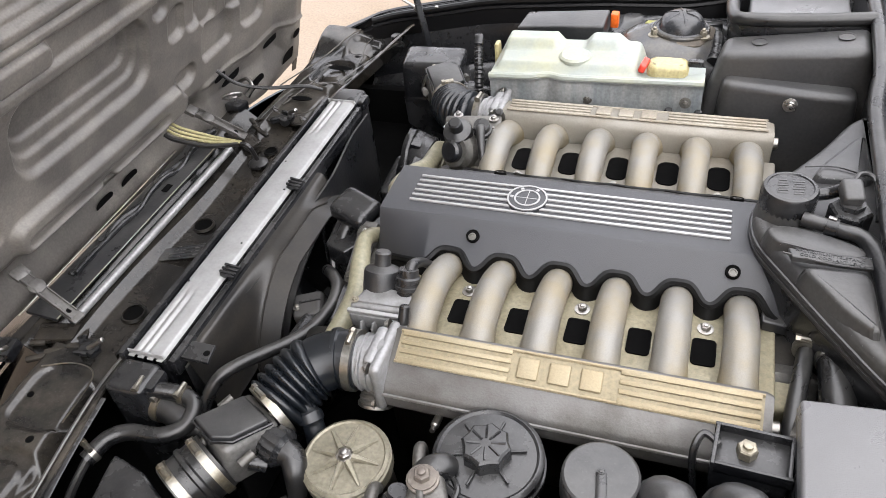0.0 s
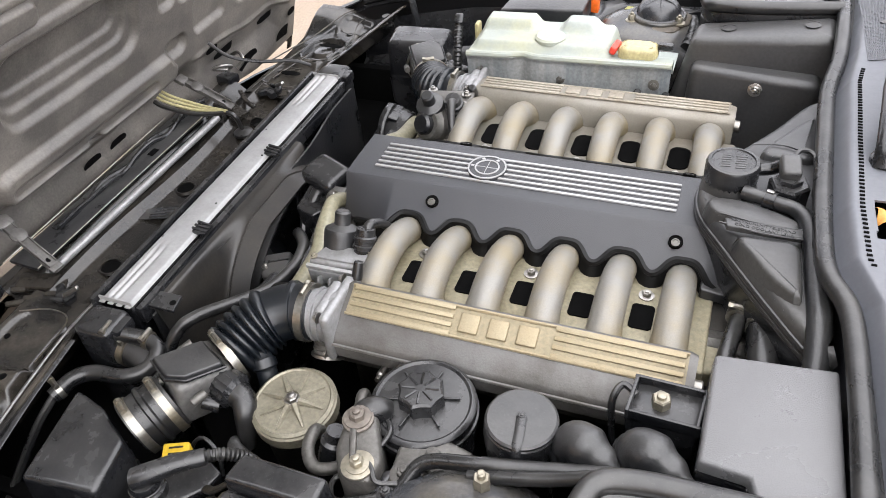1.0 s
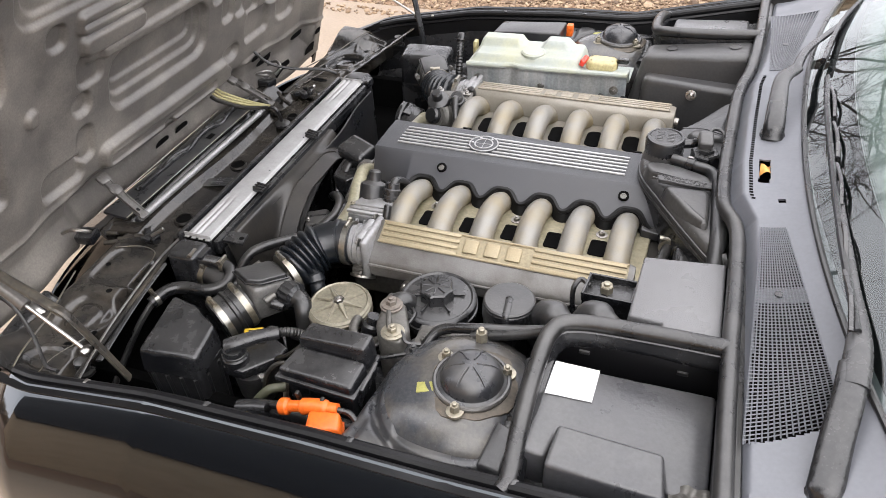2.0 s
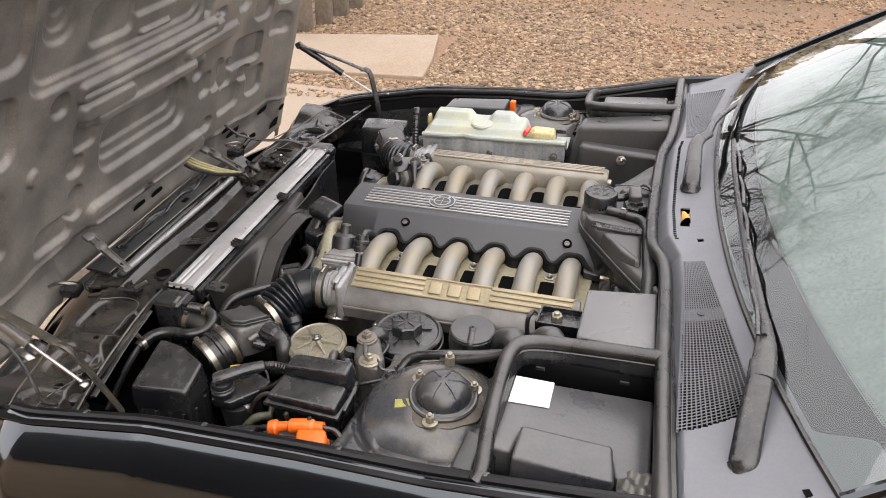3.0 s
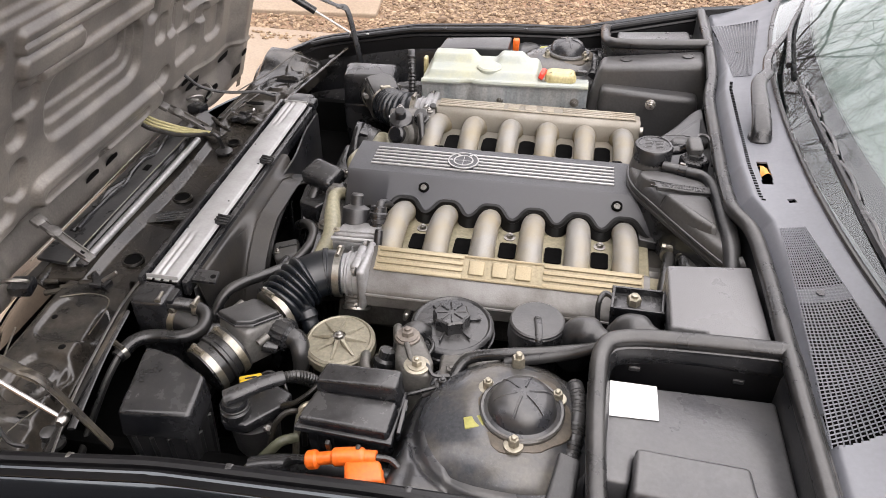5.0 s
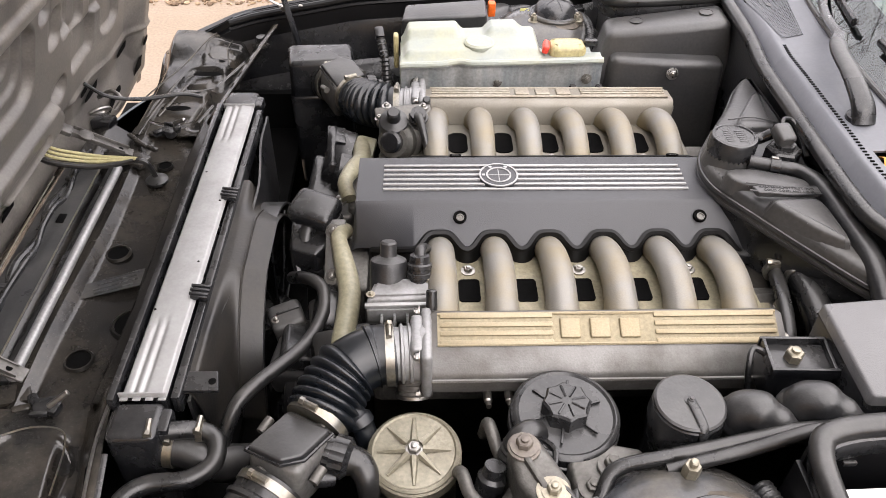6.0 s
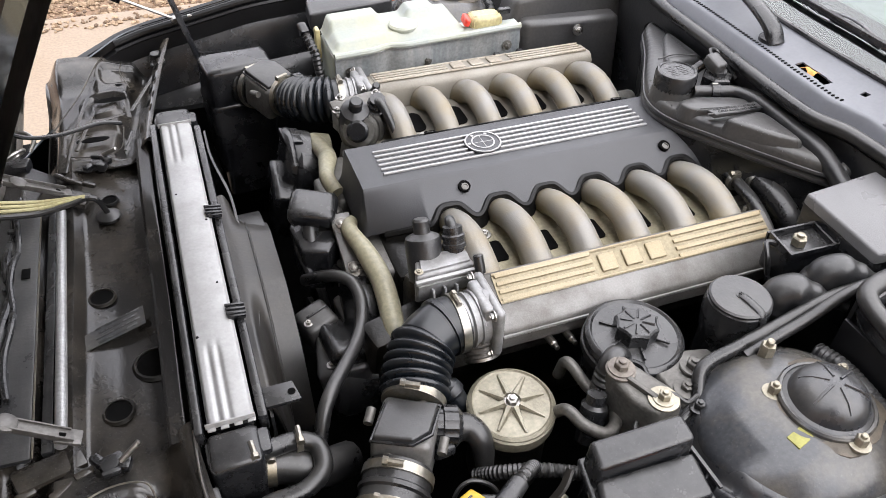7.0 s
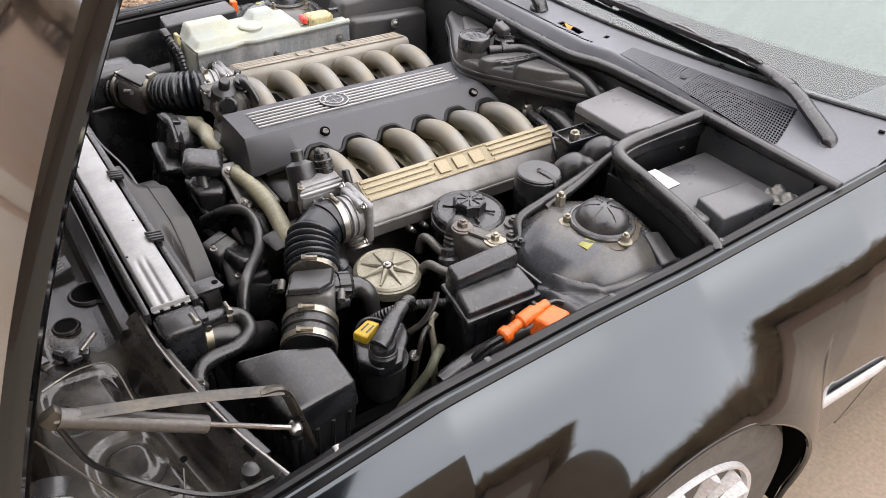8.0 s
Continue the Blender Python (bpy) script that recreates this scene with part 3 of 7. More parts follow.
        if SIDE < 0:
            for sx, sy, sl in ((-0.685, -0.5625, 0.062), (-0.716, -0.4195, 0.050)):
                bm = bmesh.new()
                lathe([(1.0, 0), (1.0, 0.0014)], (0, 0, 0), sides=24, bm=bm)
                bm.transform(Matrix.Translation((sx, sy, 0.664)) @ Matrix.Diagonal((sl / 2, 0.0085, 1, 1)))
                part("slot", bm, VOID, cp)
            for pts in (((-0.709, -0.646, 0.680), (-0.751, -0.428, 0.678), (-0.766, -0.31, 0.676)), ((-0.717, -0.523, 0.668), (-0.749, -0.39, 0.668)), ((-0.567, -0.643, 0.700), (-0.644, -0.467, 0.690)), ((-0.66, -0.50, 0.668), (-0.72, -0.475, 0.668)), ((-0.648, -0.43, 0.668), (-0.665, -0.365, 0.668))):
                part("pressed_fold", tube([(p, q, w - 0.0035) for p, q, w in pts], 0.0035, 8, per=4, squash=0.3), PAN, cp)
        # valve block beside the hinge
        vb = bmesh.new()
        for dx, dy, dz, a, b, c, rz in ((0, 0, 0, 0.040, 0.030, 0.022, 20), (0.022, -0.010, 0.006, 0.020, 0.026, 0.020, -15), (-0.022, 0.010, 0.004, 0.018, 0.030, 0.018, 40), (0.0, -0.024, 0.010, 0.030, 0.010, 0.012, 10)):
            box((-0.712 + dx * 0.7, -0.325 + dy * 0.7, 0.668 + dz * 0.7), (a * 0.75, b * 0.75, c * 0.75), (4, 6, rz), 0.005, bm=vb)
        part("hood_switch", vb, BLACK, cp, "black switch block")
        part("switch_pin", lathe([(0.004, 0), (0.004, 0.030), (0.002, 0.031)], (-0.700, -0.335, 0.682), (0.7, 0.3, 0.4), 10), STEEL, cp)
        # strut tower
        tower = part("strut_tower", lathe([(0.121, -0.10), (0.121, -0.056), (0.1195, -0.047), (0.1155, -0.039), (0.109, -0.031), (0.099, -0.022), (0.088, -0.0135), (0.076, -0.0075), (0.064, -0.0035), (0.052, 0.000)], (0.050, -0.590, 0.788), (0.03, -0.02, 1), 64,
                     wave=lambda a, r, h: r * (1 + 0.010 * math.sin(3 * a) + 0.012 * math.exp(-((a - 2.2) / 0.25) ** 2) + 0.010 * math.exp(-((a - 1.2) / 0.2) ** 2))), TOWER, body, "dusty black strut tower dome")
        cap = bmesh.new()
        lathe([(0.050, -0.004), (0.050, 0.003), (0.044, 0.006), (0.0415, 0.016), (0.036, 0.025), (0.026, 0.031), (0.010, 0.034)], (0.062, -0.594, 0.789), (0.03, -0.02, 1), 40, cap)
        cap = part("dust_cap", cap, DUSTCAP, tower, "round dusty black ribbed plastic dust cap")
        for k in range(6):
            a = math.pi * k / 3 + 0.3
            c, s2 = math.cos(a), math.sin(a)
            part("cap_rib", tube([(0.062 + 0.008 * c, -0.594 + 0.008 * s2, 0.8235), (0.062 + 0.026 * c, -0.594 + 0.026 * s2, 0.8200), (0.062 + 0.037 * c, -0.594 + 0.037 * s2, 0.8125)], 0.0016, 6, per=3), DUSTCAP, tower)
        part("seat_ring", lathe([(0.0545, -0.004), (0.0545, 0.0035), (0.0525, 0.0058), (0.0495, 0.0058), (0.048, 0.003)], (0.062, -0.594, 0.7885), (0.03, -0.02, 1), 40), TOWER, tower)
        part("dust_ring", lathe([(0.064, -0.0055), (0.064, -0.0035), (0.058, -0.0005), (0.048, 0.0015)], (0.062, -0.594, 0.7875), (0.03, -0.02, 1), 40, wave=lambda a, r, h: r * (1 + 0.05 * math.sin(4 * a) + 0.03 * math.sin(9 * a))), DUSTRING, tower, "caked brown dust round the cap")
        for x, y in ((0.014, -0.563), (0.105, -0.567), (0.057, -0.651)):
            hexbolt("nut", (x, y, 0.786), 0.0072, 0.015, BRASSY, tower)
        part("paint_mark", box((0.004, -0.622, 0.7858), (0.024, 0.017, 0.004), (4, -6, 15), 0.0008), YELLOWMARK, tower)
        def shelf(u, v):
            x, y = lerp(-0.135, 0.150, u), lerp(-0.500, -0.745, v)
            r = math.hypot(x - 0.050, y + 0.590)
            z = 0.744 + 0.004 * step(0.150, 0.118, r) + 0.010 * step(-0.66, -0.72, y)
            z -= 0.09 * step(-0.070, -0.125, x - 0.10 * (y + 0.60)) + 0.03 * step(-0.08, -0.06, x) * step(-0.08, -0.10, x)
            z += 0.006 * step(0.006, -0.006, rrect(x, y, -0.065, -0.02, -0.73, -0.53, 0.02))
            z -= 0.014 * math.exp(-((r - 0.129) / 0.007) ** 2)
            return (x, y, z + 0.002 * math.sin(40 * x) * math.sin(33 * y))
        part("tower_shelf", thicken(grid(90, 76, shelf), 0.004), DUSTCAP, body, "dusty black shelf round the strut tower", sharp=50)
        hexbolt("bolt", (-0.052, -0.532, 0.748), 0.0065, 0.011, BLACK, tower)
        part("loom", tube([(0.128, -0.515, 0.764), (0.133, -0.55, 0.770), (0.132, -0.60, 0.770), (0.126, -0.648, 0.762)], lambda t, s: 0.011 + 0.0012 * math.sin(s * 900), 12, per=16), BLACK_MATT, tower, "corrugated dusty black wiring loom")
        part("plastic_shield", slab([(0.112, -0.640, 0.004), (0.140, -0.650, 0.004), (0.134, -0.705, -0.020), (0.100, -0.700, -0.020)], 0.776, 0.735, 0.005, shrink=0.05), BLACK_MATT, tower, "black plastic shield")
    SIDE = 1.0
    part("boot_lid", thicken(grid(12, 16, lambda u, v: (lerp(2.78, 3.52, u), lerp(-0.80, 0.80, v) * (1 - 0.08 * u), 0.93 - 0.02 * u - 0.05 * abs(2 * v - 1) ** 4)), 0.01), PAINT, body, "black boot lid")
    part("tail_panel", thicken(grid(6, 16, lambda u, v: (3.52 + 0.04 * math.sin(math.pi * u), lerp(-0.80, 0.80, v), lerp(0.92, 0.30, u))), 0.01), PAINT, body, "black tail panel")
    part("rear_window", thicken(grid(8, 16, lambda u, v: (lerp(2.12, 2.80, u), lerp(-0.62, 0.62, v) * (1 + 0.2 * u), lerp(1.385, 0.93, u))), 0.006), BEIGE, body, "dark rear window")
    # firewall and bay floor
    part("firewall", box((0.385, 0, 0.60), (0.012, 1.50, 0.50), bevel=0.002), BLACK_MATT, body)
    # bay floor painted near-black in place of the shade down there
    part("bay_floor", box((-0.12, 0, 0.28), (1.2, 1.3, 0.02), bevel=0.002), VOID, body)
    # crossmember in front of the radiator
    def front(u, v):
        y = lerp(-0.34, 0.36, u)
        prof = [(-0.985, 0.585), (-0.900, 0.630), (-0.865, 0.665), (-0.835, 0.672), (-0.80, 0.640), (-0.785, 0.655), (-0.757, 0.660), (-0.742, 0.645), (-0.70, 0.640), (-0.664, 0.640), (-0.650, 0.642), (-0.645, 0.684), (-0.640, 0.690), (-0.622, 0.692), (-0.617, 0.684), (-0.613, 0.715), (-0.606, 0.715)]
        k = v * (len(prof) - 1)
        i = min(len(prof) - 2, int(k))
        x, z = lerp(prof[i][0], prof[i + 1][0], k - i), lerp(prof[i][1], prof[i + 1][1], k - i)
        return (x, y, z + 0.006 * math.sin(11 * y + 20 * x))
    fp = part("front_crossmember", thicken(grid(60, 104, front), 0.003), CROSS, body, "grimy black radiator support panel with holes")
    # near-black discs paint holes; the widest stands for a shaded recess
    for x, y, r in ((-0.705, -0.233, 0.017), (-0.722, 0.004, 0.017), (-0.655, -0.155, 0.026), (-0.70, 0.235, 0.012)):
        zc = 0.6440 + 0.006 * math.sin(11 * y + 20 * x)
        part("hole_rim", lathe([(r * 1.25, 0), (r * 1.12, 0.004), (r, 0.004), (r, 0.001)], (x, y, zc), sides=24), DARK, fp)
        part("hole", lathe([(r * 0.99, 0.0), (r * 0.99, 0.0015)], (x, y, zc), sides=24), VOID, fp)
    lab = part("paper_patch", slab([(-0.748, -0.080, 0.0), (-0.664, -0.042, 0.0), (-0.662, -0.080, 0.0), (-0.748, -0.112, 0.0)], 0.6490, 0.6475), TOWER, fp, "grimy grey information label, unreadable")
    for k in range(4):
        part("text_bar", box((-0.700, -0.060 - 0.0095 * k, 0.6496), (0.066 - 0.008 * (k % 2), 0.0035, 0.0008), (0, 0, 23), 0.0002), BLACK, lab)
    part("grommet", lathe([(0.020, 0), (0.020, 0.005), (0.012, 0.011), (0.006, 0.012)], (-0.703, 0.189, 0.650), sides=20), RUBBER, fp, "black rubber grommet")
    # near-black sheet painted as the shade below the front panels
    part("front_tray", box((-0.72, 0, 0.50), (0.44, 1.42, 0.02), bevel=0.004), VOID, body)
    part("bumper_nose", thicken(grid(40, 8, lambda u, v: (-0.90 - 0.14 * v + 0.35 * (abs(u - 0.5) * 2) ** 4, lerp(-0.78, 0.78, u), 0.62 - 0.35 * v ** 1.5)), 0.004), PAINT, body, "black front end panel under the hood edge")
    return body


def build_rail():
    rail = thing("front_rail", "bare steel rail along the front crossmember", "rail", (-0.77, 0, 0.66))
    part("bar", tube([(-0.767, -0.285, 0.677), (-0.770, -0.04, 0.672), (-0.773, 0.205, 0.668)], 0.0075, 24, per=24), BAR, rail)
    part("flat_strip", box((-0.832, -0.03, 0.672), (0.060, 0.52, 0.008), (0, 4, 0), 0.003), BLACK_MATT, rail, "flat grey-black strip panel")
    # Two thin bright steel tubes stand in for highlights along the black strip edges.
    part("edge_highlight", tube([(-0.800, -0.29, 0.674), (-0.801, 0.0, 0.674), (-0.803, 0.22, 0.672)], 0.0014, 6), CLAMP, rail)
    part("edge_highlight", tube([(-0.865, -0.30, 0.678), (-0.868, 0.0, 0.680), (-0.868, 0.16, 0.682)], 0.0016, 6), CLAMP, rail)
    part("black_rail", box((-0.787, -0.03, 0.660), (0.014, 0.50, 0.010), bevel=0.003), BLACK, rail)
    part("slot", box((-0.818, 0.05, 0.6775), (0.012, 0.022, 0.002), (0, 4, 0), 0.0006), VOID, rail)


BAR = mat("dull_rail_grey", (0.33, 0.33, 0.33), 0.38, metal=0.5, col2=(0.15, 0.145, 0.14), stain=0.5, stain_scale=12)
HINGE = mat("dull_hinge_steel", (0.115, 0.110, 0.104), 0.42, metal=0.4, col2=(0.045, 0.041, 0.036), stain=0.75, stain_scale=34, speck=0.06)
RUSTY = mat("rust_browned_steel", (0.115, 0.098, 0.084), 0.5, metal=0.3, col2=(0.20, 0.178, 0.150), stain=0.7, stain_scale=40, bump=0.2)
GASGREY = mat("dull_cylinder_grey", (0.085, 0.079, 0.072), 0.4, metal=0.2, stain=0.5, stain_scale=20)

# ---- hood ----
HP, HV, HN = Vector((-0.880, 0, 0.600)), Vector((0.305, 0, 0.9524)), Vector((0.9524, 0, -0.305))


def hood_at(y, v, d):
    return HP + HV * v + HN * (d + 0.20 * max(0.0, v - 0.30) ** 2) + Vector((0, y, 0))


def rrect(y, v, y0, y1, v0, v1, r):
    """Signed distance to a rounded rectangle on the hood's plane."""
    qx = abs(y - (y0 + y1) / 2) - (y1 - y0) / 2 + r
    qy = abs(v - (v0 + v1) / 2) - (v1 - v0) / 2 + r
    return math.hypot(max(qx, 0), max(qy, 0)) + min(max(qx, qy), 0) - r


PANS = [  # y0, y1, v0, v1, corner, depth, step width
    (-0.205, 0.122, 0.268, 0.404, 0.045, -0.014, 0.006),
    (-0.196, 0.104, 0.296, 0.398, 0.034, -0.009, 0.005),
    (-0.188, 0.086, 0.322, 0.392, 0.026, -0.008, 0.005),
    (-0.248, 0.218, 0.150, 0.210, 0.022, 0.017, 0.007),
    (-0.232, 0.150, 0.160, 0.182, 0.010, -0.006, 0.004),
    (-0.060, 0.075, 0.098, 0.134, 0.014, 0.012, 0.005),
    (-0.052, -0.018, 0.140, 0.164, 0.011, -0.012, 0.004),
    (-0.290, 0.245, 0.490, 0.534, 0.012, 0.014, 0.005),
    (-0.285, 0.205, 0.507, 0.515, 0.004, -0.008, 0.003),
    (-0.285, -0.116, 0.443, 0.484, 0.016, 0.016, 0.006),
    (-0.262, 0.190, 0.414, 0.438, 0.010, 0.010, 0.006),
    (-0.430, 0.148, 0.548, 0.800, 0.050, -0.010, 0.006),
    (-0.404, 0.128, 0.564, 0.790, 0.040, -0.008, 0.006),
    (-0.378, -0.300, 0.632, 0.760, 0.036, -0.008, 0.006),
    (-0.366, -0.312, 0.656, 0.752, 0.026, -0.006, 0.005),
    (-0.356, -0.320, 0.682, 0.745, 0.018, -0.005, 0.005),
    (-0.250, -0.115, 0.590, 0.680, 0.022, -0.012, 0.006),
    (-0.112, 0.052, 0.618, 0.700, 0.016, -0.011, 0.005),
    (-0.090, 0.016, 0.572, 0.582, 0.004, 0.010, 0.004),
    (0.150, 0.182, 0.545, 0.640, 0.012, -0.014, 0.005),
    (0.090, 0.340, 0.452, 0.486, 0.016, 0.014, 0.006),
    (0.205, 0.265, 0.520, 0.545, 0.012, -0.014, 0.005),
    (0.345, 0.405, 0.500, 0.600, 0.024, -0.015, 0.006),
    (0.145, 0.188, 0.372, 0.452, 0.018, -0.014, 0.005),
    (0.188, 0.238, 0.306, 0.372, 0.018, -0.014, 0.005),
    (0.246, 0.300, 0.298, 0.390, 0.022, -0.013, 0.005),
    (0.296, 0.352, 0.284, 0.372, 0.022, -0.012, 0.005),
    (0.348, 0.492, 0.328, 0.412, 0.016, -0.014, 0.006),
    (0.395, 0.450, 0.276, 0.320, 0.016, -0.012, 0.005),
    (0.446, 0.530, 0.212, 0.300, 0.022, -0.013, 0.006),
    (0.302, 0.412, 0.203, 0.280, 0.016, -0.013, 0.006),
    (0.198, 0.268, 0.186, 0.228, 0.020, -0.016, 0.005),
    (0.540, 0.628, 0.376, 0.440, 0.020, -0.013, 0.006),
    (0.560, 0.622, 0.470, 0.620, 0.025, -0.013, 0.006),
    (0.435, 0.525, 0.450, 0.640, 0.030, -0.012, 0.006),
    (-0.360, -0.316, 0.480, 0.530, 0.018, -0.012, 0.005),
    (-0.308, -0.262, 0.312, 0.362, 0.020, -0.014, 0.005),
    (-0.292, -0.226, 0.372, 0.440, 0.016, -0.010, 0.005),
    (-0.428, -0.396, 0.362, 0.396, 0.015, 0.010, 0.005),
    (-0.304, -0.262, 0.200, 0.284, 0.018, -0.012, 0.005),
    (-0.408, -0.296, 0.166, 0.228, 0.020, -0.014, 0.006),
    (-0.600, -0.450, 0.640, 0.780, 0.030, -0.014, 0.007),
    (-0.560, -0.470, 0.450, 0.590, 0.030, -0.014, 0.007),
    (-0.540, -0.500, 0.250, 0.400, 0.018, -0.012, 0.006),
    (-0.600, 0.400, 0.830, 0.860, 0.014, 0.014, 0.006),
    (-0.350, 0.300, 0.900, 1.050, 0.040, -0.016, 0.007),
]


def build_hood():
    hood = thing("hood", "raised black hood with dusty pressed-steel underside", "hood", (-0.88, 0, 0.60))
    def relief(y, v):
        d = -0.034 + 0.016 * step(0.38, 0.50, abs(y))
        for y0, y1, v0, v1, r, h, w in PANS:
            if y0 - w < y < y1 + w and v0 - w < v < v1 + w:
                d += h * step(w, -w, rrect(y, v, y0, y1, v0, v1, r))
        edge = max(abs(y) - 0.60, 0.09 - v, v - 1.10)
        d += 0.030 * step(-0.02, 0.05, edge)
        d += 0.012 * step(0.012, -0.012, abs(v - 0.145)) * step(0.28, 0.31, abs(y))
        d -= 0.035 * step(0.16, 0.10, v) * step(0.34, 0.28, abs(y + 0.03))
        d += 0.004 * math.sin(5 * y + 3 * v)
        return d
    part("inner_panel", grid(470, 400, lambda u, v: hood_at(lerp(-0.675, 0.675, u), lerp(0.03, 1.19, v), relief(lerp(-0.675, 0.675, u), lerp(0.03, 1.19, v)))), HOODIN, hood, "dusty grey pressed underside with ribs and pans", sharp=60)

    def skin(u, v):
        y, w = lerp(-0.70, 0.70, u), lerp(-0.02, 1.22, v)
        bow = 0.034 * (1 - (y / 0.70) ** 2) + 0.034 * step(0.56, 0.40, abs(y))
        return hood_at(y, w, -0.026 - bow)
    part("outer_skin", grid(40, 30, skin), PAINT, hood, "glossy black painted outer skin")
    rim = bmesh.new()
    for y in (-1, 1):
        def flange(u, v, y=y):
            w = lerp(-0.02, 1.22, u)
            prof = [(0.700, -0.026), (0.703, -0.018), (0.700, -0.004), (0.690, 0.002), (0.672, -0.002)]
            i = min(3, int(v * 4))
            t = v * 4 - i
            return hood_at(y * lerp(prof[i][0], prof[i + 1][0], t), w, lerp(prof[i][1], prof[i + 1][1], t))
        grid(40, 8, flange, rim)
    for w in (-0.02, 1.22):
        grid(40, 3, lambda u, v: hood_at(lerp(-0.70, 0.70, u), lerp(w, 0.03 if w < 0 else 1.19, v), lerp(-0.026 - 0.034 * (1 - (2 * u - 1) ** 2), -0.006, v)), rim)
    part("edge_flange", rim, PAINT, hood, "folded black hood edge")
    for y, v, w, h in ((0.415, 0.112, 0.110, 0.010), (0.462, 0.066, 0.080, 0.022), (0.568, 0.122, 0.075, 0.009), (0.622, 0.058, 0.070, 0.022), (0.352, 0.142, 0.045, 0.008), (0.648, 0.112, 0.035, 0.010), (0.055, 0.075, 0.050, 0.012), (-0.02, 0.075, 0.050, 0.012)):
        bm = grid(24, 3, lambda a, b: hood_at(y + w / 2 * math.copysign(abs(math.cos(a * 6.2832)) ** 0.7, math.cos(a * 6.2832)) * (0.02 + 0.98 * b), v + h * math.sin(a * 6.2832) * (0.02 + 0.98 * b), relief(y, v) + 0.0035))
        part("slot", bm, VOID, hood)
    # hinge arms bolted to the crossmember
    global SIDE
    for SIDE, (mx, my, mz) in ((1.0, (0, 0, 0)), (-1.0, (-0.016, 0.054, -0.019))):
        moved = Matrix.Translation((mx, my, mz))
        bm = box((-0.7885, -0.288, 0.725), (0.112, 0.0165, 0.005), (0, 32.8, -9), 0.0015)
        box((-0.752, -0.294, 0.7005), (0.030, 0.021, 0.005), (0, 26, -9), 0.0015, bm=bm)
        for e in (-1, 1):
            box((-0.7885 - 0.0014 * e, -0.288 + 0.0085 * e, 0.7275), (0.098, 0.0022, 0.009), (0, 32.8, -9), 0.0006, bm=bm)
        box((-0.836, -0.279, 0.756), (0.022, 0.026, 0.010), (0, 32.8, -9), 0.003, bm=bm)
        bm.transform(moved)
        h = part("hinge", bm, HINGE, hood, "flat steel hinge arm with holes")
        up = (0.54, 0.0, 0.84)
        part("pivot_disc", lathe([(0.013, 0.0), (0.013, 0.004), (0.010, 0.006)], (-0.808 + mx, -0.285 + my, 0.739 + mz), up, 20), HINGE, h)
        for k in range(2):
            part("hole", lathe([(0.0042, 0), (0.0042, 0.0012), (0.0005, 0.0012)], (-0.757 - 0.018 * k + mx, -0.293 + 0.003 * k + my, 0.7062 + 0.0112 * k + mz), up, 12), VOID, h)
        bm = box((-0.785, -0.302, 0.658), (0.080, 0.036, 0.012), (0, 8, 20), 0.004)
        for dx, dy, w in ((-0.03, -0.02, 0.03), (0.02, -0.03, 0.04), (0.05, -0.01, 0.03), (0.0, -0.05, 0.05)):
            box((-0.785 + dx * 0.8, -0.315 + dy * 0.8, 0.662), (w * 0.8, 0.010, 0.008), (12, 8, 40 * w * 20), 0.003, bm=bm)
        bm.transform(Matrix.Translation((-mx, my, -0.3 * mz)))
        part("hinge_bracket", bm, CROSS, hood, "grimy black hinge bracket")
        part("latch_block", box((-0.845, -0.36, 0.668), (0.040, 0.036, 0.022), (5, 0, 10), 0.005), BLACK, hood)
        part("latch_hook", tube([(-0.86, -0.40, 0.70), (-0.83, -0.40, 0.715), (-0.81, -0.385, 0.705), (-0.82, -0.37, 0.69)], 0.004, 8), STEEL, hood, "bright bent latch hook")
    for k, (r, off) in enumerate(((0.0075, 0.0), (0.0050, 0.014), (0.0038, -0.012))):
        pts = [hood_at(0.20 - 0.045 * i, 0.082 + off * 0.6 + 0.006 * math.sin(2.3 * i + k), 0.012 + 0.5 * abs(off) + 0.004 * math.sin(1.7 * i + 2 * k)) for i in range(11)]
        lead = thing("hood_harness", "glossy black wiring harness along the foot of the hood", "cable", pts[0], group="hood harness")
        part("run", tube(pts, r, 10, per=8), BLACK, lead)
        if k == 0:
            for i in (2, 5, 8):
                part("clip", box(pts[i], (0.020, 0.010, 0.020), (0, 18, 0), 0.003), BLACK_MATT, lead)
    ring = thing("latch_ring", "bright triangular wire latch ring on the hood front", "latch", (-0.838, -0.345, 0.70))
    part("wire", tube([(-0.852, -0.330, 0.706), (-0.832, -0.340, 0.712), (-0.826, -0.362, 0.700), (-0.842, -0.358, 0.692)], 0.0035, 8, per=4, closed=True), STEEL, ring)
    # gas struts with their levers
    for SIDE in (1.0, -1.0):
        g = thing("hood_gas_strut", "hood lever and gas strut beside the fender", "gas strut", (-0.527, -0.691, 0.76), group="hood gas struts")
        steel = WORN if SIDE > 0 else BLACK
        lower = Vector((-0.527, -0.691, 0.760))
        top = Vector((-0.757, -0.672, 0.902))
        elbow = Vector((-0.536, -0.688, 0.828))
        part("lever", tube([(-0.497, -0.664, 0.68), (-0.515, -0.676, 0.755), elbow, elbow.lerp(top, 0.12)], 0.009, 8, squash=0.45), steel, g, "dark steel bent lever")
        part("stay", tube([elbow, elbow.lerp(top, 0.45) + Vector((0, 0, 0.004)), top], 0.0085, 8, squash=0.45), steel, g)
        a = lower.lerp(top, 0.42)
        part("rod", tube([lower, a], 0.0032, 8, straight=True), STEEL, g, "bright piston rod")
